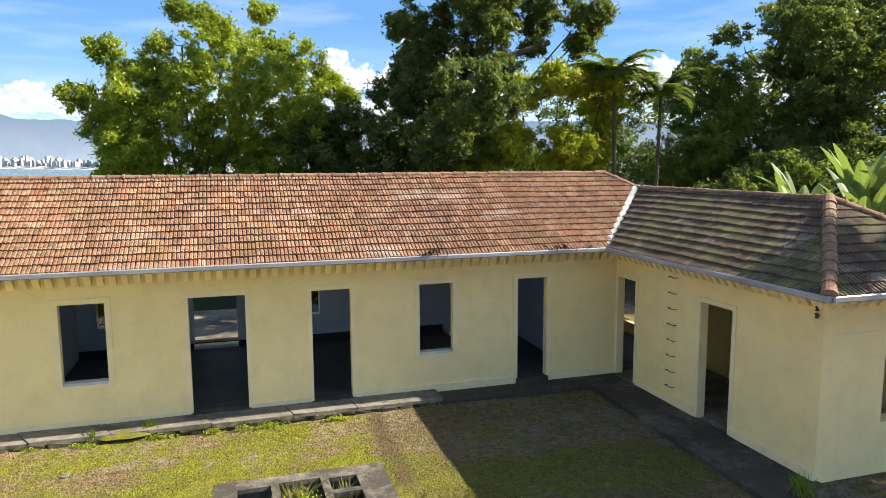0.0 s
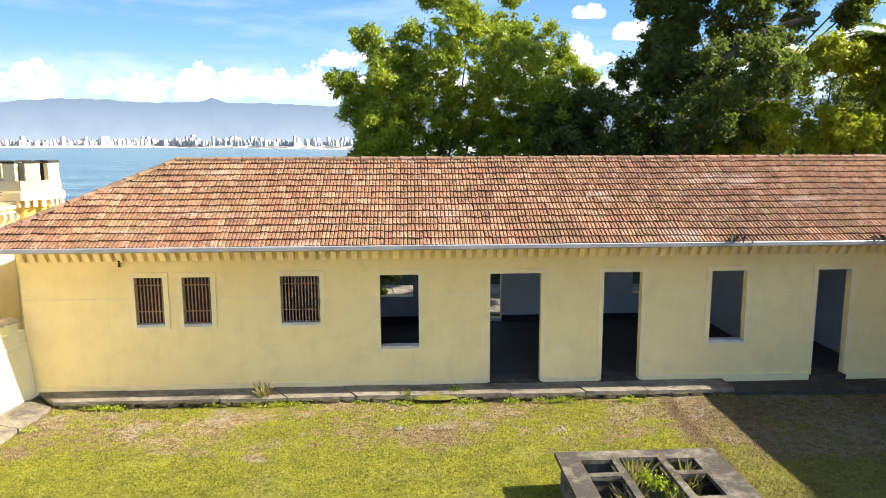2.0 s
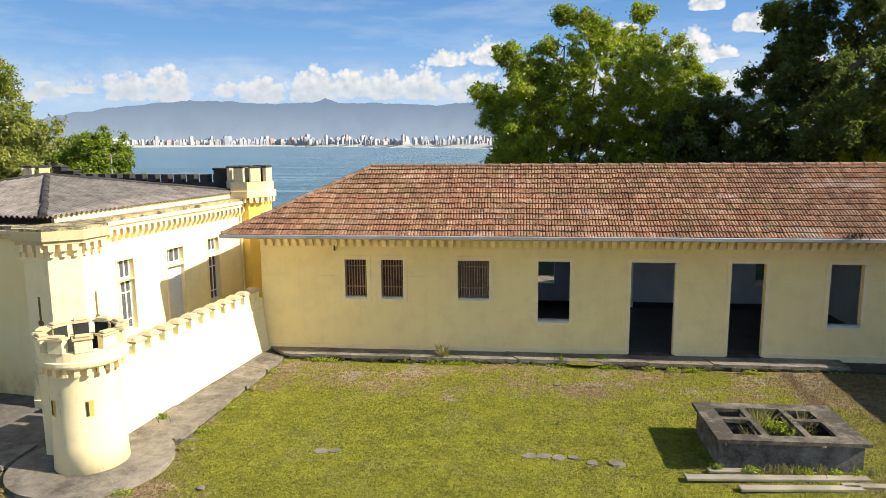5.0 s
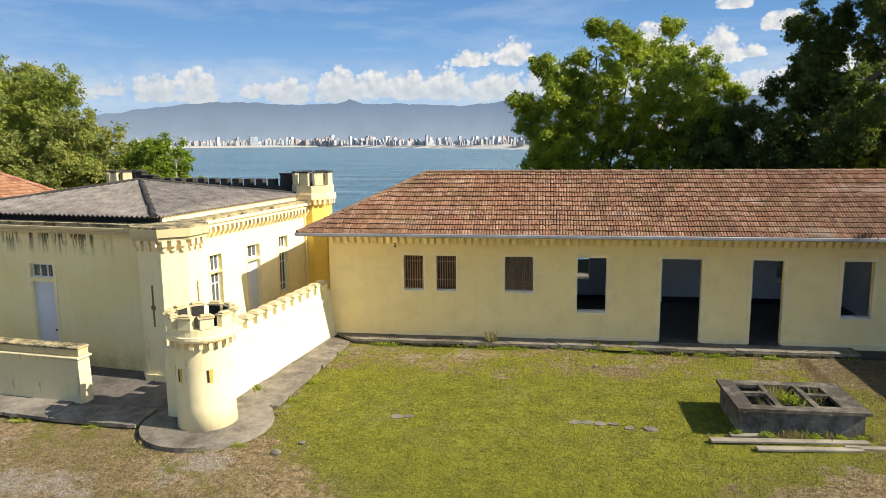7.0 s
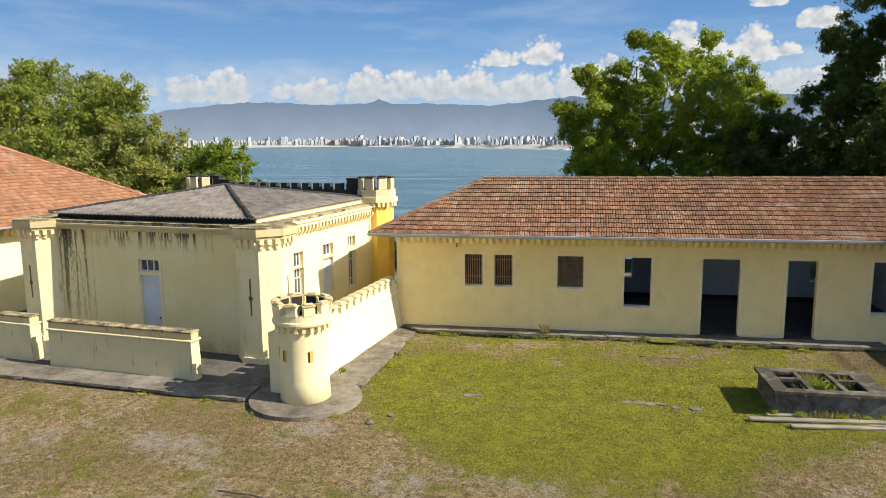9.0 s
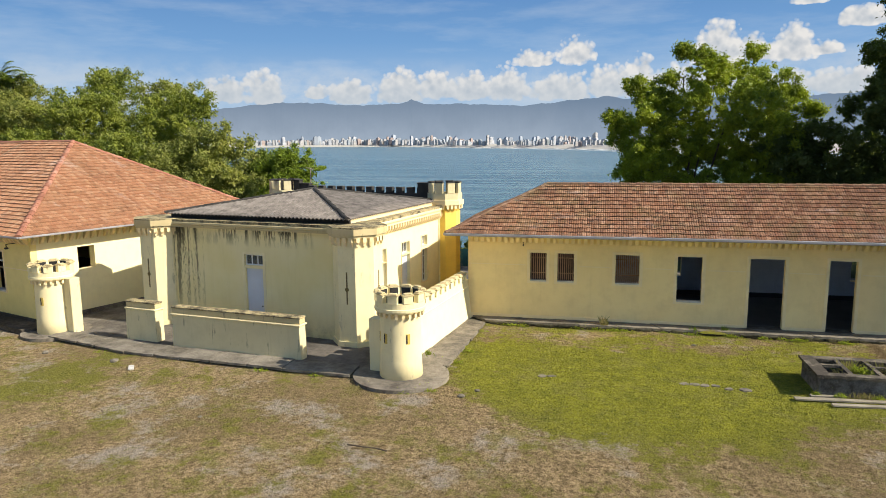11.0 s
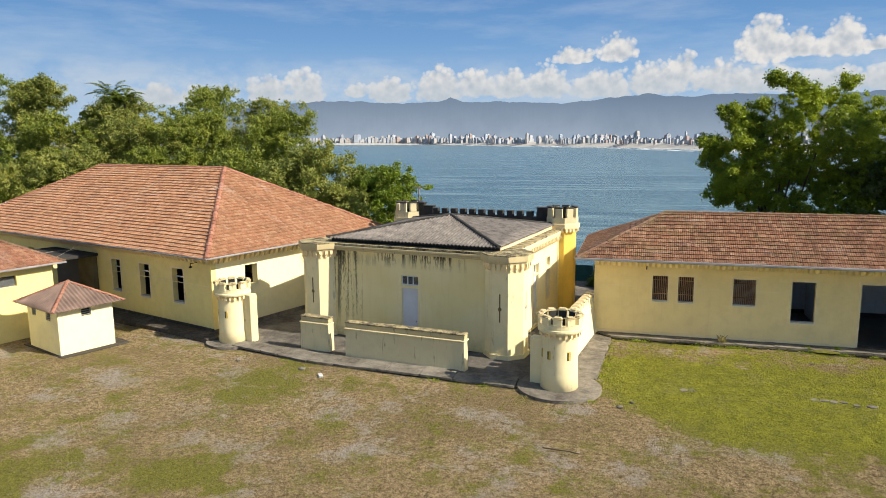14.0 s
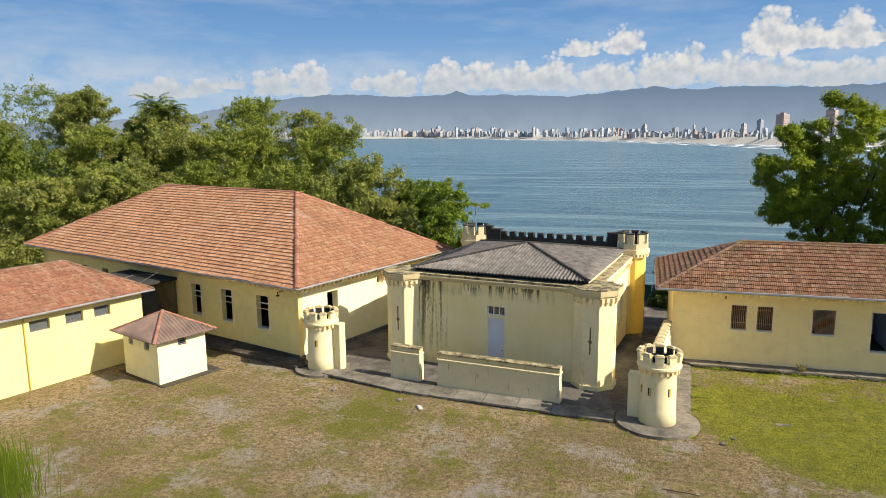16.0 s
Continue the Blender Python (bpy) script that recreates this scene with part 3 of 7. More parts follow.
def corbels(parent, x0, x1, z1, material, step=0.262, m=None, tall=0.5, deep=0.26, wide=0.145, name="eave_bracket"):
    """A row of wedge brackets along x on a wall that faces -y at y = 0, in the pose m."""
    m = m or Matrix()
    bm = bmesh.new()
    w = wide / 2
    pts = [(-deep, z1), (0.0, z1), (0.0, z1 - tall), (-0.06, z1 - tall), (-deep * 0.8, z1 - tall * 0.6), (-deep, z1 - 0.15)]
    a = [bm.verts.new((-w, y, z)) for y, z in pts]
    b = [bm.verts.new((w, y, z)) for y, z in pts]
    bm.faces.new(a)
    bm.faces.new(b[::-1])
    for i in range(len(pts)):
        j = (i + 1) % len(pts)
        bm.faces.new((a[j], a[i], b[i], b[j]))
    n = max(1, round((x1 - x0) / step))
    first = None
    for i in range(n):
        t = m @ Matrix.Translation((x0 + (x1 - x0) * (i + 0.5) / n, 0, 0))
        if first is None:
            first = part(name, bm, material, parent)
            first.matrix_basis = t
        else:
            again(first, t)


# ---- ground, water, far shore ----
SEA_Z = -9.0


def step01(a, b, x):
    t = np.clip((x - a) / (b - a), 0, 1)
    return t * t * (3 - 2 * t)


def shore_distance(az):
    """How far the beach lies, by the compass angle to the left of north, in degrees."""
    return np.interp(az, (-60, -30, -7, 0, 7, 12, 17, 22, 60), (700, 800, 1150, 1550, 2250, 2700, 3900, 4500, 4500))


def height(x, y):
    away = np.hypot(x, y)
    az = np.degrees(np.arctan2(-x, y))
    edge = np.interp(x, (-120, -70, -45, -30, -15, 0, 25, 60), (150, 95, 60, 33, 30, 34, 44, 60))
    z = -16.0 * step01(edge, edge + 45, y)
    z = np.where(np.abs(az) < 60, z, z * (1 - step01(60, 95, np.abs(az))))
    d = shore_distance(az)
    land = step01(d - 30, d + 60, away) * (np.abs(az) < 62)
    z = z + land * 19.0
    z = z + 2.4 * step01(15.5, 24, x) * step01(2, 12, y) * (1 - step01(45, 70, y))
    z = z + 0.035 * np.sin(x * 0.7 + 0.3 * y) * np.sin(y * 0.45) * (away < 40)
    return z


def build_ground():
    rings = [0.0] + list(np.linspace(1.2, 45, 40)) + list(np.geomspace(47, 4900, 70))
    n = 180
    verts = [(0.0, 0.0, float(height(np.array(0.0), np.array(0.0))))]
    a = np.arange(n) * 2 * np.pi / n
    for r in rings[1:]:
        x, y = r * np.cos(a), r * np.sin(a)
        verts += list(zip(x.tolist(), y.tolist(), height(x, y).tolist()))
    faces = [(0, 1 + i, 1 + (i + 1) % n) for i in range(n)]
    for k in range(len(rings) - 2):
        o, p = 1 + k * n, 1 + (k + 1) * n
        faces += [(o + i, p + i, p + (i + 1) % n, o + (i + 1) % n) for i in range(n)]
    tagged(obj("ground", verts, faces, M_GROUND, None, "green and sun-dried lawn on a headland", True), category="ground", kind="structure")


build_ground()
tagged(obj("water", [(-4800, 20, SEA_Z), (4800, 20, SEA_Z), (4800, 4850, SEA_Z), (-4800, 4850, SEA_Z)], [(0, 1, 2, 3)], M_SEA, None, "calm blue-green bay water"), category="water", kind="structure")


def paving(name, pts, z1, material, label):
    bm = bmesh.new()
    add_prism(bm, pts, -0.25, z1)
    ob = part(name, bm, material, None)
    tagged(ob, label, "pavement", kind="structure")
    return ob


# ---- the long barrack with its wing ----
MAIN = pose(0, 17.1, 0, 0, 0, 1.0)
MAIN_Z, GRADE = 3.97, 0.6
main = thing("long_barrack", MAIN, "long cream-yellow single-storey barrack with a clay tile roof", "building")
WIN_BARS = [(-10.2, -9.5, 1.87, 3.08), (-9.03, -8.33, 1.87, 3.08), (-6.6, -5.62, 1.87, 3.08)]
WIN_OPEN = [(-4.1, -3.12, 1.21, 3.08), (4.48, 5.42, 1.22, 3.08)]
DOORS = [(-1.29, 0.03, 0.2, 3.08), (1.65, 2.65, 0.2, 3.08), (7.31, 8.2, 0.24, 3.08)]
part("front_wall", wall_bm(-12.95, 10.42, -0.3, 4.25, 0.0, 0.2, WIN_BARS + WIN_OPEN + DOORS), M_WALL, main)
BACK = [(-4.42, -3.24, 1.12, 2.9), (-1.55, -0.17, 0.3, 2.7), (1.6, 2.57, 1.12, 2.9), (4.45, 5.4, 1.12, 2.9), (8.2, 9.2, 1.5, 3.0)]
part("back_wall", wall_bm(-12.95, 13.5, -0.3, 4.25, 6.2, 6.5, BACK), M_WALL, main)
part("end_wall", turned(wall_bm(0.35, 6.296, -0.3, 4.25, 0.0, 0.3, []), Matrix.Translation((-12.946, 6.5, 0)) @ Matrix.Rotation(radians(-90), 4, "Z")), M_WALL, main)
WING = Matrix.Translation((10.42, 0.0, 0)) @ Matrix.Rotation(radians(-90), 4, "Z")
WDOORS = [(0.14, 1.03, 0.12, 3.0), (3.8, 4.88, 0.08, 2.97)]
part("wing_wall", turned(wall_bm(0.02, 7.32, -0.3, 4.25, 0.0, 0.2, WDOORS), WING), M_WALL, main)
part("wing_end_wall", wall_bm(10.624, 13.2, -0.3, 4.25, -7.318, -6.97, [(12.0, 12.95, 1.1, 3.0)]), M_WALL, main)
EAST = Matrix.Translation((13.5, -7.32, 0)) @ Matrix.Rotation(radians(90), 4, "Z")
part("east_wall", turned(wall_bm(0.0, 13.5, -0.3, 4.25, 0.0, 0.3, [(10.4, 12.2, 0.6, 3.1)]), EAST), M_WALL, main)
for x in (-11.3, -7.5, -5.1, -2.2, 7.0, 9.3):
    part("partition_wall", box(x, x + 0.12, 0.204, 6.15, 0.15, 3.6), M_GREYW, main)
part("room_lining", wall_bm(-12.6, 10.3, 0.16, 3.6, 6.15, 6.196, BACK), M_GREYW, main)
dado = bmesh.new()
for a, b in ((-12.6, -1.57), (-0.15, 10.3)):
    add_box(dado, a, b, 6.12, 6.148, 0.16, 0.42)
part("dado", dado, M_DADO_SHADE, main)
part("room_floor", box(-12.65, 13.2, 0.1, 6.2, 0.0, 0.2), M_FLOOR, main)
part("wing_floor", box(10.6, 13.2, -6.8, 0.1, 0.0, 0.12), M_CONC, main)
part("room_ceiling", box(-12.65, 13.2, 0.204, 6.2, 3.6, 3.66), M_GREYW, main)
part("wing_ceiling", box(10.624, 13.2, -6.8, 0.2, 3.6, 3.655), M_GREYW, main)


def dress_openings():
    for x0, x1, z0, z1 in WIN_BARS + WIN_OPEN:
        bm = bmesh.new()
        surround(bm, x0, x1, z0, z1)
        part("window_surround", bm, M_TRIM, main)
        part("window_sill", box(x0 + 0.003, x1 - 0.003, -0.045, 0.21, z0 - 0.05, z0 + 0.012), M_FLASH, main)
    for x0, x1, z0, z1 in DOORS:
        bm = bmesh.new()
        surround(bm, x0, x1, z0, z1, 0.12, 0.025, False)
        part("door_surround", bm, M_TRIM, main)
        part("threshold", box(x0 - 0.03, x1 + 0.03, -0.1, 0.36, 0.05, z0 + 0.006), M_CONC_DARK, main)
    for x0, x1, z0, z1 in WDOORS:
        bm = bmesh.new()
        surround(bm, x0, x1, z0, z1, 0.12, 0.025, False)
        part("door_surround", turned(bm, WING), M_TRIM, main)
        part("threshold", turned(box(x0 - 0.03, x1 + 0.03, -0.1, 0.36, -0.05, z0 + 0.006), WING), M_CONC, main)
    bars = None
    for x0, x1, z0, z1 in WIN_BARS:
        grille = part("window_grille", box(x0, x1, 0.051, 0.063, z0 + 0.32, z0 + 0.35), M_BAR, main, "rusty iron window grille")
        part("rail", box(x0, x1, 0.051, 0.063, z1 - 0.22, z1 - 0.19), M_BAR, grille)
        n = round((x1 - x0) / 0.085)
        for i in range(n):
            x = x0 + (x1 - x0) * (i + 0.5) / n
            if bars is None:
                bars = part("bar", box(-0.014, 0.014, 0.03, 0.05, 1.89, 3.06), M_BAR, grille)
                bars.matrix_basis = Matrix.Translation((x, 0, 0))
            else:
                again(bars, Matrix.Translation((x, 0, 0)), grille)
    for x0, x1, z0, z1 in WIN_BARS[:2]:
        part("shutter", box(x0, x1, 0.15, 0.18, z0, z1), M_BOARD, main, "dark brown boarded-up window")
    for a, b in [(-12.9, -10.4), (-8.12, -6.8), (-5.4, -4.3), (-2.9, -1.48), (0.2, 1.5), (2.85, 4.3), (5.6, 7.15), (8.4, 10.3)]:
        part("plaster_band", box(a, b, -0.014, 0.0, 2.51, 2.55), M_TRIM, main)
    for a, b in ((-12.95, -1.35), (0.1, 1.58), (2.72, 7.24), (8.27, 10.4)):
        part("plinth", box(a, b, -0.05, 0.0, 0.0, 0.3), M_TRIM, main)
    for a, b in ((1.16, 3.67), (5.01, 7.32)):
        part("plinth", turned(box(a, b, -0.05, 0.0, -0.1, 0.28), WING), M_TRIM, main)
    for a, b in ((1.3, 1.7), (5.15, 7.25)):
        part("plaster_band", turned(box(a, b, -0.014, 0.0, 2.43, 2.47), WING), M_TRIM, main)
    for z in (2.43, 2.95):
        part("plaster_band", box(10.6, 13.4, -7.334, -7.32, z, z + 0.04), M_TRIM, main)


dress_openings()
corbels(main, -12.95, 10.3, 4.0, M_TRIM)
corbels(main, 0.1, 7.32, 4.0, M_TRIM, m=WING)
corbels(main, 10.5, 13.5, 4.0, M_TRIM, m=Matrix.Translation((0, -7.32, 0)))
part("soffit", box(-13.6, 14.3, -0.92, 7.2, 3.96, 3.985), M_TRIM, main)
part("wing_soffit", box(9.6, 14.3, -8.0, -0.92, 3.96, 3.985), M_TRIM, main)

EAVE_L, EAVE_F, RIDGE_Y = -13.75, -1.05, 2.2
roof = new("roof")
roof.parent = main
tagged(roof, "weathered orange clay tile roof")
SL = {
    "front": Slope([(EAVE_L, EAVE_F), (9.45, EAVE_F), (11.95, 1.45), (11.2, RIDGE_Y), (-9.7, RIDGE_Y)], MAIN_Z, GRADE),
    "left": Slope([(EAVE_L, 7.4), (EAVE_L, EAVE_F), (-9.7, RIDGE_Y)], MAIN_Z, GRADE * 3.25 / 4.05),
    "back": Slope([(14.45, 7.4), (EAVE_L, 7.4), (-9.7, RIDGE_Y), (11.2, RIDGE_Y)], MAIN_Z, GRADE * 3.25 / 5.2),
    "east": Slope([(14.45, -8.3), (14.45, 7.4), (11.2, RIDGE_Y), (11.95, 1.45), (11.95, -5.8)], MAIN_Z, GRADE),
    "west": Slope([(9.45, EAVE_F), (9.45, -8.3), (11.95, -5.8), (11.95, 1.45)], MAIN_Z, GRADE),
    "south": Slope([(9.45, -8.3), (14.45, -8.3), (11.95, -5.8)], MAIN_Z, GRADE),
}
for key, sl in SL.items():
    sl.slab("roof_deck", M_SOFFIT, roof, 0.08)
SL["front"].tiled(roof, M_TILE, M_TILE1, lambda u, r: (u > 11.0) & (u < 22.2) & (r < 1.3))
SL["left"].tiled(roof, M_TILE, seed=5)
SL["west"].tiled(roof, M_TILE_WING, seed=6)
SL["south"].tiled(roof, M_TILE_WING, seed=7)
zr = MAIN_Z + GRADE * 3.25 + 0.03
zw = MAIN_Z + GRADE * 2.5 + 0.03
ridge_run((-9.7, RIDGE_Y, zr), (11.2, RIDGE_Y, zr), M_RIDGE, roof)
ridge_run((EAVE_L, EAVE_F, MAIN_Z + 0.05), (-9.7, RIDGE_Y, zr), M_RIDGE, roof)
ridge_run((11.2, RIDGE_Y, zr), (11.95, 1.45, zw), M_RIDGE, roof)
ridge_run((11.95, 1.45, zw), (11.95, -5.8, zw), M_RIDGE, roof)
ridge_run((9.45, -8.3, MAIN_Z + 0.06), (11.95, -5.8, zw + 0.02), M_RIDGE, roof, 0.13)
ridge_run((14.45, -8.3, MAIN_Z + 0.06), (11.95, -5.8, zw + 0.02), M_RIDGE, roof, 0.13)
va, vb = Vector((9.5, -1.0, MAIN_Z + 0.05)), Vector((11.95, 1.45, zw + 0.02))
vs = Vector((0.7071, -0.7071, 0)) * 0.09
obj("valley_flashing", [va - vs, va + vs, vb + vs, vb - vs, va - vs + Vector((0, 0, 0.05)), va + vs + Vector((0, 0, 0.05)), vb + vs + Vector((0, 0, 0.05)), vb - vs + Vector((0, 0, 0.05))],
    [(3, 2, 1, 0), (4, 5, 6, 7), (0, 1, 5, 4), (1, 2, 6, 5), (2, 3, 7, 6), (3, 0, 4, 7)], M_FLASH, roof, "white mortared valley")
part("gutter", box(EAVE_L - 0.02, 9.4, EAVE_F - 0.1, EAVE_F + 0.02, MAIN_Z - 0.09, MAIN_Z + 0.03, 0.02), M_FASCIA, main, "grey metal gutter")
part("gutter", box(9.35, 9.47, -8.35, EAVE_F - 0.1, MAIN_Z - 0.09, MAIN_Z + 0.03, 0.02), M_FASCIA, main, "grey metal gutter")
part("gutter", box(9.47, 14.5, -8.4, -8.28, MAIN_Z - 0.09, MAIN_Z + 0.03, 0.02), M_FASCIA, main, "grey metal gutter")
part("gutter", box(EAVE_L - 0.1, EAVE_L, EAVE_F, 7.4, MAIN_Z - 0.09, MAIN_Z + 0.03, 0.02), M_FASCIA, main, "grey metal gutter")


def rungs():
    ob = None
    for i in range(8):
        z = 0.55 + 0.405 * i
        m = WING @ Matrix.Translation((2.72, 0, z))
        if ob is None:
            bm = bmesh.new()
            add_box(bm, -0.14, 0.14, -0.09, -0.076, -0.007, 0.007)
            add_box(bm, -0.14, -0.126, -0.076, 0.0, -0.007, 0.007)
            add_box(bm, 0.126, 0.14, -0.076, 0.0, -0.007, 0.007)
            ob = part("ladder_rung", bm, M_BOARD, main, "iron climbing rung in the wall")
            ob.matrix_basis = m
        else:
            again(ob, m)


rungs()


def insulator(m, parent):
    bm = bmesh.new()
    add_lathe(bm, [(0.0, -0.05), (0.03, -0.05), (0.035, -0.02), (0.02, -0.01), (0.02, 0.01), (0.035, 0.02), (0.03, 0.05), (0.0, 0.05)], 10)
    o = part("insulator", turned(bm, Matrix.Translation((0, -0.07, 0))), M_IRON, parent, "small dark line insulator")
    o.matrix_basis = m
    part("pin", box(-0.008, 0.008, -0.07, 0.0, -0.008, 0.008), M_IRON, o)
    return o


for z in (3.36, 3.5, 3.64):
    insulator(WING @ Matrix.Translation((7.2, 0, z)), main)
for z in (3.42, 3.54):
    insulator(Matrix.Translation((-10.5, 0, z)), main)


def eave_litter():
    """Clumps of leaf litter caught in the gutter."""
    rng = np.random.default_rng(61)
    for x, y, w in ((8.2, EAVE_F - 0.05, 0.22), (4.5, EAVE_F - 0.05, 0.16)):
        v, f = [], []
        for i in range(40):
            c = Vector((x + rng.normal(0, w), y + rng.normal(0, 0.06), MAIN_Z + 0.03 + abs(rng.normal(0, 0.05))))
            a = Vector(rng.normal(0, 0.05, 3))
            b = Vector(rng.normal(0, 0.05, 3))
            j = len(v)
            v += [c - a, c + b, c + a]
            f.append((j, j + 1, j + 2))
        tagged(obj("leaf_litter", v, f, M_BARK, main, "dry leaf litter in the gutter"), kind="stuff")


eave_litter()


# ---- the small castle ----
CASTLE = pose(-16.43, 12.206, 0, 0, 0, -7.5)
CW, CD = 9.6, 9.5
castle = thing("castle_house", CASTLE, "small yellow castle-like guardhouse with corner towers, black-stained cornice", "building")
CFRONT = [(-5.02, -4.18, 0.2, 2.76), (-5.06, -4.16, 2.88, 3.34)]
FACE = Matrix.Translation((0, -0.28, 0))
SIDE = Matrix.Rotation(radians(90), 4, "Z")
CSIDE = [(1.97, 2.65, 1.28, 2.77), (1.97, 2.65, 2.82, 3.4), (4.2, 5.05, 0.25, 2.82), (4.2, 5.05, 2.9, 3.4), (6.45, 7.13, 1.2, 2.79), (6.45, 7.13, 2.95, 3.43)]
part("front_wall", wall_bm(-CW, 0.0, -0.3, 4.5, 0.0, 0.4, CFRONT), M_FRONT, castle).matrix_basis = FACE
part("side_wall", turned(wall_bm(0.0, CD, -0.3, 4.5, 0.0, 0.4, CSIDE), SIDE), M_SIDE, castle)
part("back_wall", wall_bm(-CW, 0.0, -0.3, 4.9, CD - 0.4, CD, []), M_SIDE, castle)
part("west_wall", turned(wall_bm(0.0, CD, -0.3, 4.5, 0.0, 0.4, []), Matrix.Translation((-CW + 0.4, 0, 0)) @ SIDE), M_SIDE, castle)
part("inner_floor", box(-CW + 0.4, -0.4, 0.4, CD - 0.4, 0.0, 0.15), M_FLOOR, castle)
part("inner_ceiling", box(-CW + 0.4, -0.4, 0.4, CD - 0.4, 4.2, 4.3), M_GREYW, castle)


def tower(x, y, slits):
    pts = ngon(8, 0.9, 0, (0, 0))
    bm = bmesh.new()
    add_prism(bm, pts, -0.2, 4.35, 0.985)
    body = part("corner_tower", bm, M_CASTLE, castle, "octagonal corner tower")
    body.matrix_basis = Matrix.Translation((x, y, 0))
    part("tower_plinth", (lambda b: (add_prism(b, ngon(8, 0.96), -0.2, 0.3), b)[1])(bmesh.new()), M_CASTLE, body)
    bm = bmesh.new()
    add_prism(bm, ngon(8, 1.03), 4.32, 4.42)
    add_prism(bm, ngon(8, 1.09), 4.42, 4.66)
    part("tower_cornice", bm, M_CORNICE, body)
    bm = bmesh.new()
    add_prism(bm, ngon(8, 1.07), 4.66, 4.72)
    part("tower_cap", bm, M_COPING, body, "black-stained concrete cap")
    for k in range(8):
        a = k * math.pi / 4
        for off in (-0.26, 0.0, 0.26):
            m = Matrix.Rotation(a + math.pi / 2, 4, "Z") @ Matrix.Translation((off, -0.89, 0))
            bm = bmesh.new()
            add_box(bm, -0.07, 0.07, -0.14, 0.0, 4.15, 4.33)
            add_box(bm, -0.05, 0.05, -0.07, 0.0, 4.0, 4.15)
            o = part("bracket", bm, M_TRIM, body)
            o.matrix_basis = m
    # Slits are not cut; brown patches carry the shade of the recess.
    for k in slits:
        bm = bmesh.new()
        add_box(bm, -0.03, 0.03, -0.899, -0.86, 1.75, 3.0)
        ring = [bm.verts.new((0.085 * math.cos(q), -0.9, 2.33 + 0.085 * math.sin(q))) for q in [2 * math.pi * i / 10 for i in range(10)]]
        back = [bm.verts.new((0.085 * math.cos(q), -0.86, 2.33 + 0.085 * math.sin(q))) for q in [2 * math.pi * i / 10 for i in range(10)]]
        bm.faces.new(ring)
        for i in range(10):
            bm.faces.new((ring[i], ring[(i + 1) % 10], back[(i + 1) % 10], back[i]))
        o = part("arrow_slit", bm, M_SLIT, body, "cross-shaped arrow slit with its shade in the brown colour")
        o.matrix_basis = Matrix.Rotation(k * math.pi / 4 + math.pi / 2, 4, "Z")


tower(0.07, 0.0, (6, 0))
tower(-CW, 0.0, (6, 4))


def small_windows():
    def frame_at(m, x0, x1, z0, z1, cols, rows, y=0.14):
        w = 0.05
        win = part("window", turned(wall_bm(x0, x1, z0, z1, y, y + 0.05, [(x0 + w, x1 - w, z0 + w, z1 - w)]), m), M_WHITE, castle, "white-painted wooden casement window")
        for i in range(1, cols):
            x = x0 + (x1 - x0 - w) * i / cols
            part("mullion", turned(box(x, x + w, y, y + 0.05, z0 + w, z1 - w), m), M_WHITE, win)
        for k in rows:
            part("glazing_bar", turned(box(x0 + w, x1 - w, y + 0.004, y + 0.046, z0 + (z1 - z0) * k - 0.02, z0 + (z1 - z0) * k + 0.02), m), M_WHITE, win)
        part("pane", turned(box(x0 + 0.02, x1 - 0.02, y + 0.018, y + 0.026, z0 + 0.02, z1 - 0.02), m), M_GLASS, win, "dusty window glass")

    frame_at(FACE, -5.06, -4.16, 2.88, 3.34, 3, (), 0.1)
    for x0, x1, z0, z1 in CSIDE:
        if z0 < 0.5:
            door = part("door", turned(box(x0, x1, 0.12, 0.17, z0, z1), SIDE), M_DOORW, castle, "closed white door")
            bm = bmesh.new()
            for a, b in ((0.06, 0.4), (0.46, 0.8)):
                for c, d in ((0.15, 1.1), (1.2, 2.4)):
                    add_box(bm, x0 + a, x0 + b, 0.105, 0.12, z0 + c, z0 + d, 0.008)
            part("door_panel", turned(bm, SIDE), M_DOORW, door)
        else:
            frame_at(SIDE, x0, x1, z0, z1, 3, (0.2, 0.75) if z1 - z0 > 1 else ())
        bm = bmesh.new()
        surround(bm, x0, x1, z0, z1, 0.05, 0.02)
        part("window_surround", turned(bm, SIDE), M_TRIM, castle)
    x0, x1, z0, z1 = CFRONT[0]
    door = part("door", turned(box(x0, x1, 0.08, 0.13, z0, z1), FACE), M_DOORW, castle, "closed bluish-white front door")
    part("door_knob", turned(box(x1 - 0.14, x1 - 0.1, 0.04, 0.08, 1.15, 1.2), FACE), M_IRON, door)
    bm = bmesh.new()
    surround(bm, x0 - 0.04, x1 + 0.04, z0, 3.34, 0.1, 0.02, False)
    part("door_surround", turned(bm, FACE), M_CASTLE, castle)


small_windows()


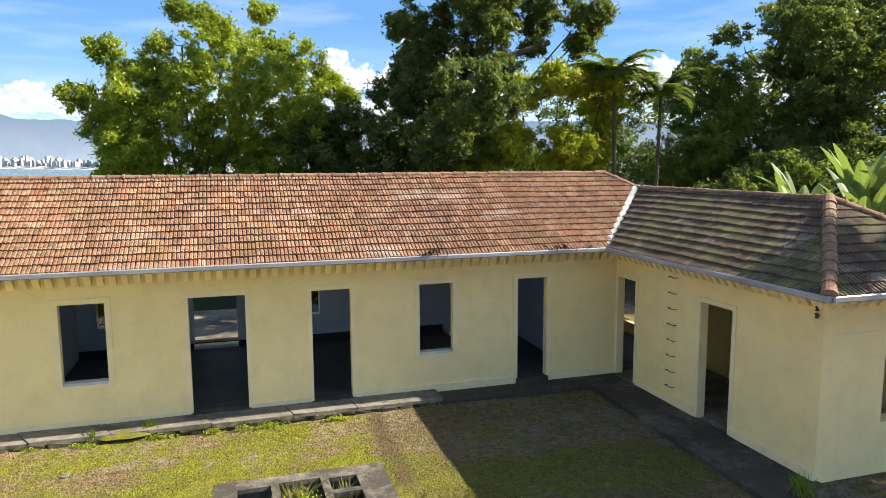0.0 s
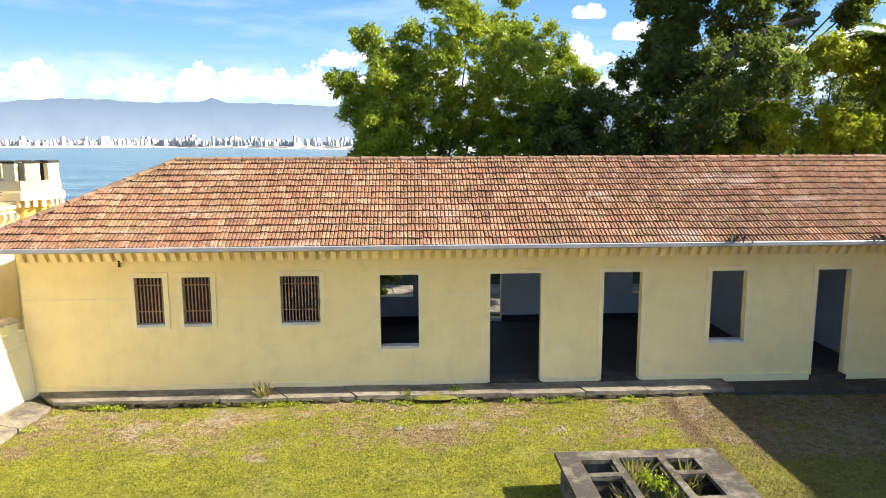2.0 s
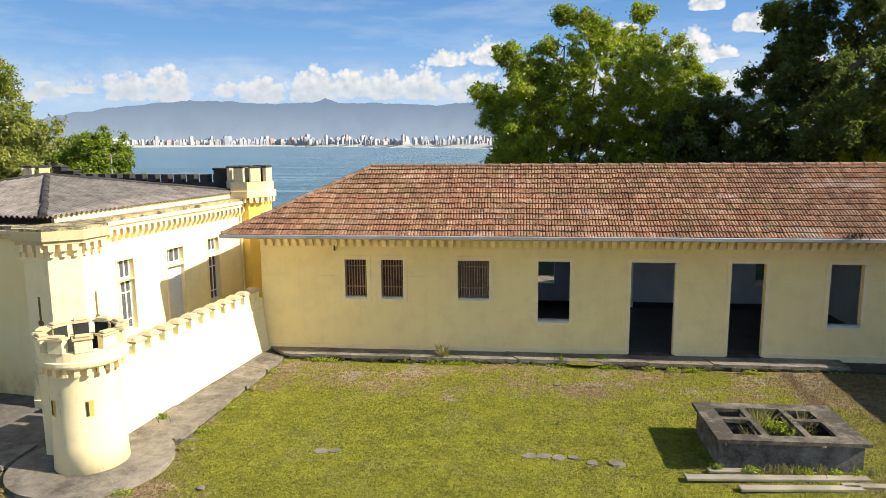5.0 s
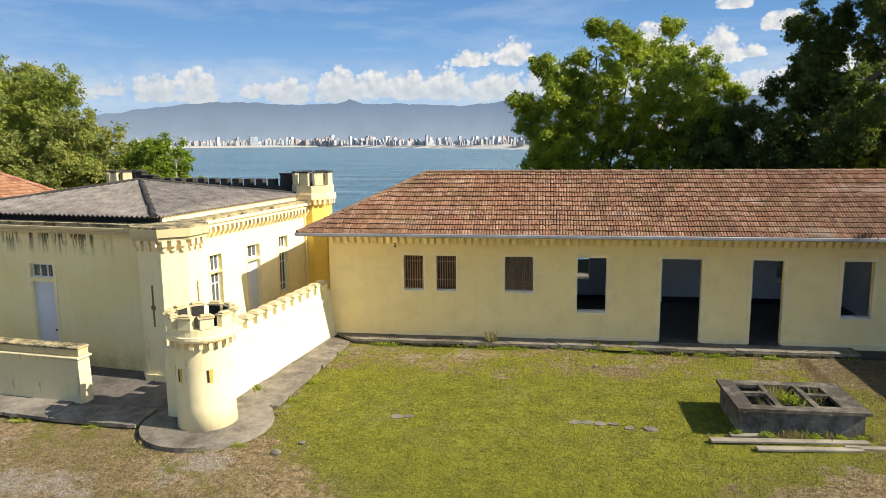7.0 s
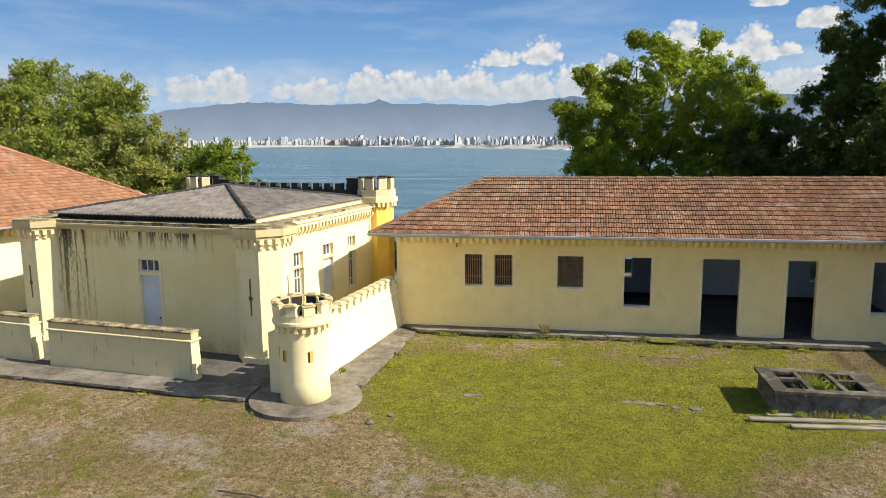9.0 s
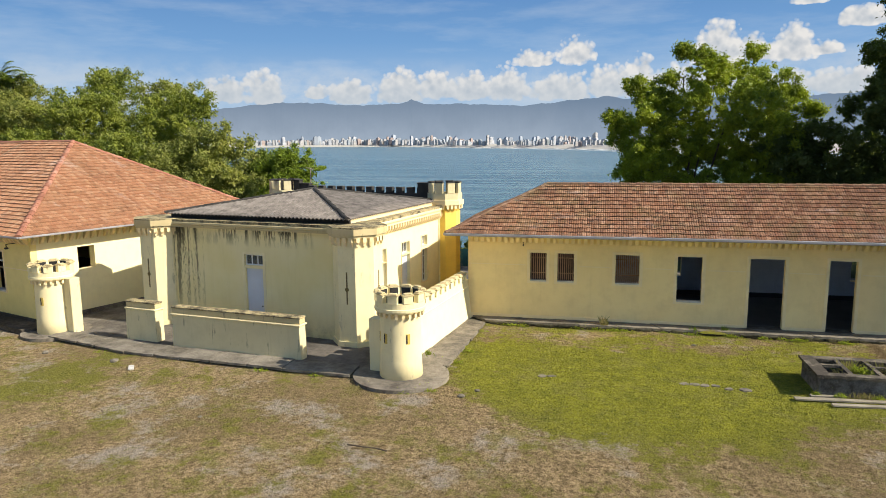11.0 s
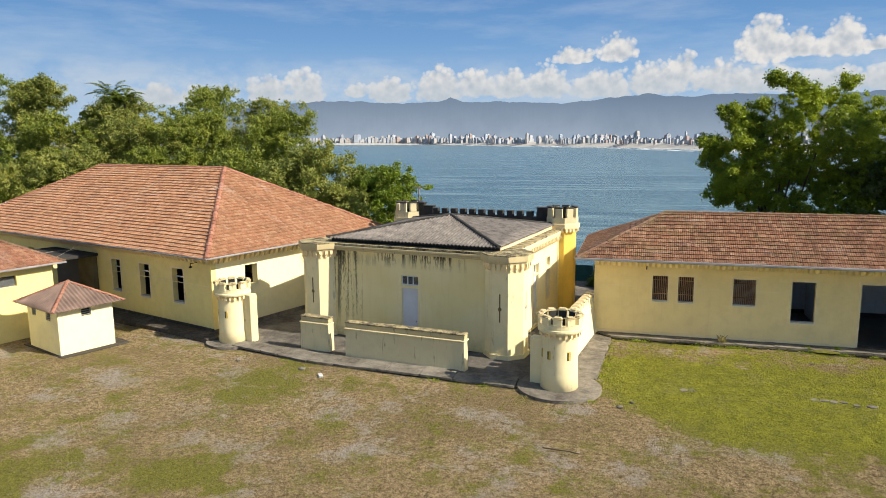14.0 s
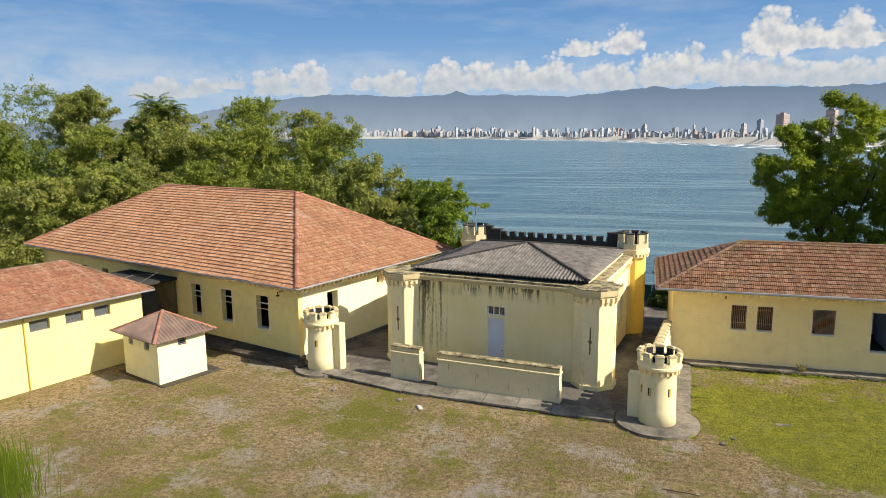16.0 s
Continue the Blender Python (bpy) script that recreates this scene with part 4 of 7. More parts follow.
def castle_top():
    for m, a, b, mat in ((FACE, -CW + 0.9, -0.9, M_CORNICE), (SIDE, 0.9, CD - 0.7, M_TRIM), (Matrix.Translation((-CW, CD, 0)) @ Matrix.Rotation(radians(-90), 4, "Z"), 0.9, CD - 0.9, M_CORNICE)):
        bm = bmesh.new()
        add_box(bm, a, b, -0.16, 0.3, 4.36, 4.46)
        add_box(bm, a, b, -0.22, 0.3, 4.46, 4.6, 0.03)
        part("cornice", turned(bm, m), mat, castle, "moulded cornice with black stains" if mat == M_CORNICE else "")
        part("parapet_cap", turned(box(a, b, -0.2, 0.35, 4.6, 4.7), m), M_COPING, castle)
    corbels(castle, 0.95, CD - 0.7, 4.36, M_TRIM, 0.27, SIDE, 0.34, 0.2, 0.12)
    a, b, c, d = (-CW + 0.45, -0.25), (-0.2, -0.25), (-0.2, CD - 0.5), (-CW + 0.45, CD - 0.5)
    pk = ((a[0] + b[0]) / 2 + 0.1, 4.45)
    shed = new("roof")
    shed.parent = castle
    tagged(shed, "dark grey corrugated fibre-cement hip roof")
    z0 = 4.92
    for p, q in ((a, b), (b, c), (c, d), (d, a)):
        far = abs((Vector((*q, 0)) - Vector((*p, 0))).normalized().cross(Vector((pk[0] - p[0], pk[1] - p[1], 0))).z)
        sl = Slope([p, q, pk], z0, 0.82 / far)
        sl.corrugated("roof_sheet", M_CEMENT, shed)
    top = Vector((pk[0], pk[1], z0 + 0.82))
    for p in (a, b, c, d):
        ridge_run((*p, z0 + 0.04), top + Vector((0, 0, 0.04)), M_STAIN_SHADE, shed, 0.1, 0.8, "hip_cap")
    part("roof_curb", box(-CW + 0.5, -0.3, 0.1, 0.2, 4.6, 4.9), M_STAIN_SHADE, shed)
    part("roof_curb", box(-0.4, -0.3, 0.2, CD - 0.5, 4.6, 4.9), M_TRIM, shed)
    # crenellated back parapet
    par = part("back_parapet", box(-CW + 0.9, -0.9, CD - 0.3, CD, 4.9, 5.25), M_STAIN_SHADE, castle, "black-stained crenellated parapet")
    first = None
    for i in range(13):
        x = -CW + 1.3 + i * 0.59
        m = Matrix.Translation((x, CD - 0.15, 0))
        if first is None:
            first = part("merlon", box(-0.18, 0.18, -0.16, 0.16, 5.25, 5.56, 0.02), M_STAIN_SHADE, par)
            first.matrix_basis = m
        else:
            again(first, m)
    for a, b, top in ((-1.35, -0.75, 5.74), (-CW + 0.75, -CW + 1.15, 5.8), (-CW + 1.15, -CW + 1.75, 5.62)):
        pier = part("parapet_pier", box(a, b, CD - 0.34, CD + 0.02, 4.88, top, 0.02), M_STAIN_SHADE, castle, "black-stained stepped parapet end")
        part("pier_cap", box(a - 0.03, b + 0.03, CD - 0.38, CD + 0.06, top, top + 0.07, 0.015), M_STAIN_SHADE, pier)
    for x, tall in ((0.05, True), (-CW, False)):
        bm = bmesh.new()
        add_prism(bm, ngon(8, 0.72), -0.2, 4.75)
        t = part("back_turret", bm, M_DEEP if tall else M_GREYED, castle, "octagonal turret with battlements")
        t.matrix_basis = Matrix.Translation((x, CD - 0.05, 0))
        bm = bmesh.new()
        add_prism(bm, ngon(8, 0.9), 4.72, 4.95)
        add_prism(bm, ngon(8, 0.82), 4.95, 5.0)
        part("turret_ring", bm, M_TRIM if tall else M_GREYED, t)
        for k in range(8):
            m = Matrix.Rotation(k * math.pi / 4 + math.pi / 2, 4, "Z") @ Matrix.Translation((0, -0.8, 0))
            for off in (-0.22, 0, 0.22):
                bm = bmesh.new()
                add_box(bm, off - 0.06, off + 0.06, -0.08, 0.09, 4.52, 4.72)
                part("bracket", turned(bm, m), M_TRIM, t)
            side = part("battlement", turned(box(-0.335, 0.335, -0.02, 0.14, 5.0, 5.3), m), M_GREYED, t)
            part("merlon", turned(box(-0.2, 0.2, -0.02, 0.14, 5.3, 5.82, 0.015), m), M_GREYED, side)
            part("merlon_cap", turned(box(-0.215, 0.215, -0.04, 0.16, 5.82, 5.89, 0.012), m), M_STAIN_SHADE, side)
            # Shade inside the crown is painted black on the merlons' inner faces.
            part("merlon_back", turned(box(-0.195, 0.195, 0.14, 0.155, 5.02, 5.8), m), M_STAIN_SHADE, side, "inner face coloured black for the shade inside")


castle_top()
for v in (0.98, 8.62):
    bm = bmesh.new()
    add_lathe(bm, [(0.04, 0.1), (0.04, 4.35)], 8)
    o = part("downpipe", bm, M_SIDE, castle)
    o.matrix_basis = Matrix.Translation((0.06, v, 0))


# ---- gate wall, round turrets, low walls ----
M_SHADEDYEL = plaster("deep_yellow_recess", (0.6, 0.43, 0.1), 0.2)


def round_turret(cx, cy, label, holes, turn=0.0):
    t = thing("round_turret", pose(cx, cy, 0.1, 0, 0, turn), label, "turret", "gate turrets")
    bm = bmesh.new()
    add_lathe(bm, [(0.0, -0.2), (0.74, -0.2), (0.70, 0.6), (0.67, 2.25)], 36)
    part("shaft", bm, M_CASTLE, t).data.shade_smooth()
    bm = bmesh.new()
    add_lathe(bm, [(0.60, 2.24), (0.70, 2.2), (0.78, 2.26), (0.84, 2.28), (0.86, 2.33), (0.86, 2.40), (0.83, 2.42), (0.83, 2.60), (0.66, 2.60), (0.66, 2.24)], 36)
    part("crown_ring", bm, M_CASTLE, t)
    # Black floor carries the shade of the hollow crown.
    bm = bmesh.new()
    add_prism(bm, ngon(24, 0.665), 2.0, 2.2)
    part("turret_floor", bm, M_STAIN_SHADE, t)
    for k in range(22):
        m = Matrix.Rotation(k * 2 * math.pi / 22, 4, "Z")
        part("bracket", turned(box(0.66, 0.79, -0.045, 0.045, 2.1, 2.27), m), M_TRIM, t)
    for k in range(10):
        m = Matrix.Rotation((k + 0.5) * 2 * math.pi / 10, 4, "Z")
        mer = part("merlon", turned(box(0.66, 0.84, -0.165, 0.165, 2.59, 2.86, 0.015), m), M_CASTLE, t)
        bm = bmesh.new()
        add_box(bm, 0.63, 0.87, -0.19, 0.19, 2.86, 2.9)
        add_box(bm, 0.67, 0.84, -0.14, 0.14, 2.9, 2.95, 0.02)
        part("merlon_cap", turned(bm, m), M_CORNICE, mer)
        # Inner faces and the lining below are black to hold the crown's shade.
        part("merlon_back", turned(box(0.645, 0.66, -0.15, 0.15, 2.4, 2.85), m), M_STAIN_SHADE, mer, "inner face coloured black for the shade inside")
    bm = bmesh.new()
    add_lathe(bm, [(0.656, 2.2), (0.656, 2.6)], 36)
    part("inner_lining", bm, M_STAIN_SHADE, t, "lining coloured black for the shade inside the crown")
    # Solid blocks: the deep yellow and the dark slot hold the recess's shade.
    for a in holes:
        m = Matrix.Rotation(radians(a), 4, "Z")
        hole = part("loophole", turned(box(0.6, 0.69, -0.07, 0.07, 1.22, 1.56), m), M_SHADEDYEL, t, "small square loophole with recess shade in its colour")
        part("slot", turned(box(0.6, 0.695, -0.07, -0.02, 1.24, 1.54), m), M_IRON, hole)
    return t


round_turret(-13.55, 8.72, "round yellow turret with battlements at the gate wall's end", (-52, -118, 205))
round_turret(-29.45, 10.85, "round yellow turret with battlements and weathered crown", (-85, 215, 20))

gate_wall = thing("gate_wall", pose(-13.62, 9.3, 0.05, 0, 0, 83.7), "yellow crenellated garden wall, paled as in full sun", "wall")
GL = 7.6


def build_gate_wall():
    bm = bmesh.new()
    pts = [(0.0, -0.2), (0.0, 0.0), (0.15, 1.38), (0.12, 1.40), (0.12, 1.44), (0.16, 1.46), (0.18, 1.76), (0.5, 1.76), (0.55, -0.2)]
    a = [bm.verts.new((-0.2, y, z)) for y, z in pts]
    b = [bm.verts.new((GL, y, z)) for y, z in pts]
    bm.faces.new(a[::-1])
    bm.faces.new(b)
    for i in range(len(pts)):
        j = (i + 1) % len(pts)
        bm.faces.new((a[i], a[j], b[j], b[i]))
    part("wall_body", bm, M_SIDE, gate_wall)
    first = cap = None
    for i in range(13):
        m = Matrix.Translation((0.45 + i * 0.565, 0, 0))
        if first is None:
            first = part("merlon", box(-0.17, 0.17, 0.18, 0.5, 1.76, 2.02, 0.01), M_SIDE, gate_wall)
            bm = bmesh.new()
            add_prism(bm, [(-0.21, 0.13), (0.21, 0.13), (0.21, 0.55), (-0.21, 0.55)], 2.02, 2.06)
            add_prism(bm, [(-0.2, 0.14), (0.2, 0.14), (0.2, 0.54), (-0.2, 0.54)], 2.06, 2.13, 0.6, (0, 0.34))
            first.matrix_basis = m
            cap = part("merlon_cap", bm, M_CORNICE, first)
        else:
            o = again(first, m)
            again(cap, Matrix(), o)


build_gate_wall()


def low_wall(length, m, label):
    w = thing("low_wall", m, label, "wall", "low walls before the castle")
    bm = bmesh.new()
    add_prism(bm, [(0, 0), (length, 0), (length, 0.42), (0, 0.42)], -0.2, 1.25, 0.985, (length / 2, 0.21))
    part("wall_body", bm, M_LOW, w)
    bm = bmesh.new()
    add_box(bm, -0.02, length + 0.02, -0.05, 0.47, 1.24, 1.32, 0.025)
    part("moulding", bm, M_LOW, w)
    part("top_course", box(0.02, length - 0.02, 0.03, 0.39, 1.32, 1.52, 0.015), M_CORNICE, w)
    part("coping", box(0.0, length, 0.0, 0.42, 1.52, 1.58, 0.015), M_COPING, w, "black-stained coping")
    return w


low_wall(5.68, pose(-23.15, 9.88, 0.1, 0, 0, -5.8), "low yellow wall with grimy black-stained coping")
low_wall(1.55, pose(-25.64, 10.42, 0.1, 0, 0, -8.0), "short low yellow wall with grimy coping")
pier = thing("wall_pier", pose(-14.5, 8.92, 0.1, 0, 0, -7), "plain yellow square pier against the round turret", "pier")
part("shaft", box(-0.2, 0.4, -0.12, 0.3, -0.1, 1.85, 0.015), M_CASTLE, pier)
pier = thing("gate_pier", pose(-28.75, 10.75, 0.1, 0, 0, -14), "weathered yellow square gate pier beside the turret", "pier")
part("shaft", box(-0.16, 0.42, -0.05, 0.4, -0.1, 2.3, 0.02), M_LOW, pier)
part("recess", box(-0.17, 0.1, -0.06, 0.2, 1.0, 1.1), M_CORNICE, pier)

# paving round the walls
def slab_row(owner, outer, inner, n, top, material, seed, name="slab"):
    """Cast slabs between two edges, with open joints, chipped outer edges and uneven settling."""
    rng = np.random.default_rng(seed)
    cuts = [0.0] + sorted((k + rng.uniform(-0.22, 0.22)) / n for k in range(1, n)) + [1.0]
    p, q = [Vector((*c, 0)) for c in outer], [Vector((*c, 0)) for c in inner]
    run = (p[1] - p[0]).length
    for a, b in zip(cuts, cuts[1:]):
        g = 0.012 / run
        a, b = a + g, b - g
        pts = []
        m = max(3, round((b - a) * run / 0.22))
        for k in range(m + 1):
            s_ = a + (b - a) * k / m
            e = p[0].lerp(p[1], s_)
            pts.append(e.lerp(q[0].lerp(q[1], s_), max(0.0, rng.normal(0.01, 0.018)) + (0.04 if k in (0, m) and rng.random() < 0.3 else 0)))
        pts += [q[0].lerp(q[1], b), q[0].lerp(q[1], a)]
        mid = sum(pts, Vector()) / len(pts)
        bm = bmesh.new()
        add_prism(bm, [(c.x - mid.x, c.y - mid.y) for c in pts], -0.09, 0.0)
        bmesh.ops.recalc_face_normals(bm, faces=bm.faces)
        o = part(name, bm, material, owner)
        o.matrix_basis = pose(mid.x, mid.y, top + rng.uniform(-0.008, 0.012), rng.normal(0, 0.5), rng.normal(0, 0.25), 0)


def edge_stones(owner, a, b, n, seed, tall=0.14):
    """A rough dark course of rubble under the slabs' edge."""
    rng = np.random.default_rng(seed)
    stones = []
    for k in range(4):
        bm = bmesh.new()
        bmesh.ops.create_cube(bm, size=1.0)
        bmesh.ops.bevel(bm, geom=list(bm.edges), offset=0.16, segments=1, affect="EDGES")
        for v in bm.verts:
            v.co *= 1 + rng.normal(0, 0.1)
        stones.append(bm)
    first = [None] * 4
    p, q = Vector((*a, 0)), Vector((*b, 0))
    step = (q - p).length / n
    for i in range(n):
        c = p.lerp(q, (i + 0.5 + rng.uniform(-0.2, 0.2)) / n)
        m = pose(c.x, c.y + rng.normal(0, 0.02), tall * 0.4, rng.normal(0, 6), rng.normal(0, 6), rng.normal(0, 8)) @ Matrix.Diagonal((step * rng.uniform(0.8, 1.25), 0.16, tall * rng.uniform(0.7, 1.1), 1))
        k = i % 4
        if first[k] is None:
            first[k] = part("edge_stone", stones[k], M_EDGE, owner)
            first[k].matrix_basis = m
        else:
            again(first[k], m)


M_EDGE = mottled("mossy_black_rubble", (0.14, 0.125, 0.07), (0.035, 0.032, 0.02), 0.54)
apron = paving("pavement_main", [(-11.95, 16.22), (4.9, 16.46), (4.9, 17.2), (-12.95, 16.95)], 0.1, M_EDGE, "cracked old concrete apron along the barrack")
slab_row(apron, ((-12.0, 16.1), (4.9, 16.34)), ((-12.9, 16.98), (4.9, 17.16)), 9, 0.185, M_CONC_SLAB, 5)
edge_stones(apron, (-11.9, 16.16), (4.85, 16.4), 44, 6)
paving("pavement_corner", [(4.904, 16.36), (9.2, 16.42), (9.12, 9.5), (10.62, 9.5), (10.4, 17.25), (4.904, 17.2)], 0.1, M_CONC_DARK, "dark concrete apron along the wing")
gate = paving("pavement_gate", [(-12.3, 9.2), (-12.054, 16.1), (-12.9, 16.95), (-13.9, 9.2)], 0.07, M_EDGE, "grey concrete strip along the garden wall")
slab_row(gate, ((-11.97, 16.0), (-12.2, 9.9)), ((-13.2, 16.7), (-13.9, 9.9)), 4, 0.115, M_CONC, 25)
pad = [(-13.55 + 1.62 * math.cos(a), 8.72 + 1.62 * math.sin(a)) for a in [math.pi * 2 * i / 40 for i in range(40)]]
paving("pavement_pad", pad, 0.124, M_CONC, "round grey concrete pad under the turret")
pad = [(-29.45 + 1.35 * math.cos(a), 10.85 + 1.35 * math.sin(a)) for a in [math.pi * 2 * i / 40 for i in range(40)]]
paving("pavement_pad", pad, 0.104, M_CONC, "round grey concrete pad under the turret")
front = paving("pavement_front", [(-15.1, 8.2), (-20.7, 8.62), (-24.5, 8.85), (-29.0, 10.0), (-29.0, 10.8), (-14.0, 9.4)], 0.09, M_EDGE, "worn concrete kerb strip before the castle")
slab_row(front, ((-20.7, 8.5), (-15.2, 8.1)), ((-20.7, 9.62), (-15.2, 9.2)), 4, 0.135, M_CONC_SLAB, 15)
slab_row(front, ((-24.5, 8.75), (-20.72, 8.5)), ((-24.5, 9.95), (-20.72, 9.62)), 3, 0.135, M_CONC_SLAB, 16)
slab_row(front, ((-29.0, 9.9), (-24.52, 8.75)), ((-29.0, 10.8), (-24.52, 9.95)), 3, 0.135, M_CONC_SLAB, 17)
paving("pavement_court", [(-14.0, 9.0), (-29.0, 10.2), (-32, 14), (-26, 26), (-12.0, 26), (-12.9, 16.9)], 0.1, M_ASPHALT, "dark stained asphalt court round the castle")
paving("road_behind", [(-40, 25.5), (40, 24), (40, 29.5), (-40, 31)], 0.05, M_CONC, "pale dusty road behind the barrack")

# ---- the hip-roofed hall ----
HALL = pose(-31.0, 11.4, 0, 0, 0, -16.5)
hall = thing("hip_roofed_hall", HALL, "large yellow hall with a red clay tile hip roof", "building")
HW, HD, HZ = 25.2, 12.0, 4.1
HFRONT = [(-8.62, -7.8, 1.4, 3.15), (-5.98, -5.12, 1.37, 3.14), (-3.12, -2.22, 1.4, 3.16), (-17.9, -17.2, 2.55, 3.1), (-20.4, -19.7, 2.55, 3.1), (-22.9, -22.2, 2.55, 3.1), (-15.4, -14.7, 2.55, 3.1)]
HSIDE = [(2.1, 2.92, 2.2, 3.25)]
part("front_wall", wall_bm(-HW, 0.0, -0.4, 4.2, 0.0, 0.28, HFRONT), M_HALL, hall)
part("side_wall", turned(wall_bm(0.284, HD, -0.4, 4.2, 0.0, 0.4, HSIDE + [(6.2, 6.85, 2.9, 3.45)]), SIDE), M_SIDE, hall)
part("back_wall", wall_bm(-HW, 0.0, -0.4, 4.2, HD - 0.4, HD, []), M_HALL, hall)
part("west_wall", turned(wall_bm(0.0, HD, -0.4, 4.2, 0.0, 0.4, []), Matrix.Translation((-HW + 0.4, 0, 0)) @ SIDE), M_HALL, hall)
part("hall_floor", box(-HW + 0.4, -0.4, 0.4, HD - 0.4, 0.0, 0.2), M_FLOOR, hall)
part("hall_ceiling", box(-HW + 0.4, -0.4, 0.4, HD - 0.4, 4.0, 4.05), M_GREYW, hall)
for x0, x1, z0, z1 in HFRONT[:3]:
    part("transom_bar", box(x0, x1, 0.16, 0.21, 2.68, 2.74), M_WHITE, hall, "white transom bar of an empty window")
    part("window_sill", box(x0 + 0.003, x1 - 0.003, -0.04, 0.29, z0 - 0.05, z0 + 0.01), M_FLASH, hall)
    bm = bmesh.new()
    surround(bm, x0, x1, z0, z1, 0.1, 0.02)
    part("window_surround", bm, M_TRIM, hall)
part("plinth", box(-HW, 0.0, -0.06, 0.0, -0.3, 0.35), M_CONC_DARK, hall)
part("plinth", turned(box(0.0, HD, -0.06, 0.0, -0.3, 0.3), SIDE), M_CONC, hall)
bm = bmesh.new()
add_box(bm, -13.0, -0.05, -0.012, 0.0, 2.45, 2.48)
part("plaster_band", bm, M_TRIM, hall)
ring = bmesh.new()
add_lathe(ring, [(0.33, 0.0), (0.42, 0.0), (0.42, 0.03), (0.33, 0.03), (0.33, -0.3)], 24)
part("oculus_ring", turned(ring, SIDE @ Matrix.Translation((6.52, -0.0, 3.18)) @ Matrix.Rotation(radians(90), 4, "X")), M_TRIM, hall, "round window surround")
corbels(hall, -HW, 0.0, 4.1, M_TRIM, 0.33)
corbels(hall, 0.0, HD, 4.1, M_TRIM, 0.33, SIDE)
part("soffit", box(-HW - 0.8, 0.8, -0.8, HD + 0.8, 4.06, 4.085), M_TRIM, hall)
hroof = new("roof")
hroof.parent = hall
tagged(hroof, "red clay tile hip roof")
OV = 0.88
e = [(-HW - OV, -OV), (OV, -OV), (OV, HD + OV), (-HW - OV, HD + OV)]
half = HD / 2 + OV
r0, r1 = (-HW - OV + half, HD / 2), (OV - half, HD / 2)
HG = 3.93 / half
HS = [Slope([e[0], e[1], r1, r0], HZ, HG), Slope([e[1], e[2], r1], HZ, HG), Slope([e[2], e[3], r0, r1], HZ, HG), Slope([e[3], e[0], r0], HZ, HG)]
for sl in HS:
    sl.slab("roof_deck", M_SOFFIT, hroof, 0.08)
HS[0].tiled(hroof, M_TILE_RED, M_TILE_RED1, lambda u, r: (u > 19.0) & (u < 26.0) & (r < 2.1), 11)
HS[1].tiled(hroof, M_TILE_RED, seed=12)
zt = HZ + 3.93 + 0.03
ridge_run((*r0, zt), (*r1, zt), M_RIDGE_RED, hroof)
ridge_run((*e[1], HZ + 0.05), (*r1, zt), M_RIDGE_RED, hroof, 0.13)
ridge_run((*e[0], HZ + 0.05), (*r0, zt), M_RIDGE_RED, hroof, 0.13)
ridge_run((*e[2], HZ + 0.05), (*r1, zt), M_RIDGE_RED, hroof, 0.13)
part("gutter", box(-HW - OV, OV + 0.06, -OV - 0.08, -OV, HZ - 0.07, HZ + 0.02, 0.02), M_FASCIA, hall, "grey metal gutter")
part("gutter", box(OV, OV + 0.08, -OV, HD + OV, HZ - 0.07, HZ + 0.02, 0.02), M_FASCIA, hall, "grey metal gutter")
paving("pavement_hall", [(-30.2, 10.6), (-30.6, 10.2), (-41.5, 13.2), (-41.0, 14.4), (-31.0, 11.5)], 0.22, M_CONC_DARK, "dark raised kerb along the hall")

bm = bmesh.new()
add_box(bm, -1.0, -0.97, -0.42, 0.0, 3.62, 3.65)
add_box(bm, -1.0, -0.97, -0.45, -0.42, 3.5, 3.65)
add_box(bm, -1.05, -0.92, -0.5, -0.37, 3.42, 3.5, 0.02)
part("lamp_bracket", bm, M_IRON, hall, "dark iron lamp bracket by the corner")

# ---- the side block and its porch ----
BLOCK = pose(-39.39, 9.98, 0, 0, 0, -16)
block = thing("side_block", BLOCK, "yellow single-storey block with a clay tile roof and narrow high windows", "building")
BL, BD, BZ = 13.0, 7.0, 3.62
BWIN = [(-2.56, -1.72, 2.68, 3.22), (-3.96, -3.1, 2.66, 3.2), (-5.6, -4.68, 2.65, 3.2), (-8.6, -7.6, 2.65, 3.2)]
part("front_wall", turned(wall_bm(-BL, 0.0, -0.4, BZ, 0.0, 0.3, BWIN), SIDE), M_HALL, block)
part("end_wall", wall_bm(-BD, -0.3, -0.4, BZ, -0.3, 0.0, []), M_HALL, block)
part("far_wall", turned(wall_bm(-BL, 0.0, -0.4, BZ, 0.0, 0.3, []), Matrix.Translation((-BD + 0.3, 0, 0)) @ SIDE), M_HALL, block)
part("block_floor", box(-BD, -0.3, -BL, -0.3, 0.0, 0.1), M_FLOOR, block)
part("block_ceiling", box(-BD, -0.3, -BL, -0.3, 3.5, 3.55), M_GREYW, block)
for x0, x1, z0, z1 in BWIN:
    part("glazing", turned(box(x0, x1, 0.17, 0.18, z0, z1), SIDE), M_GLASS, block, "grey dusty window strip")
    part("window_sill", turned(box(x0, x1, -0.03, 0.28, z0 - 0.03, z0 + 0.01), SIDE), M_TRIM, block)
broof = new("roof")
broof.parent = block
tagged(broof, "brownish clay tile hip roof")
BE = [(0.45, -BL), (0.45, 0.45), (-BD - 0.45, 0.45), (-BD - 0.45, -BL)]
BR = [(-BD / 2, -2.05), (-BD / 2, -BL)]
BG = 1.5 / (BD / 2 + 0.45)
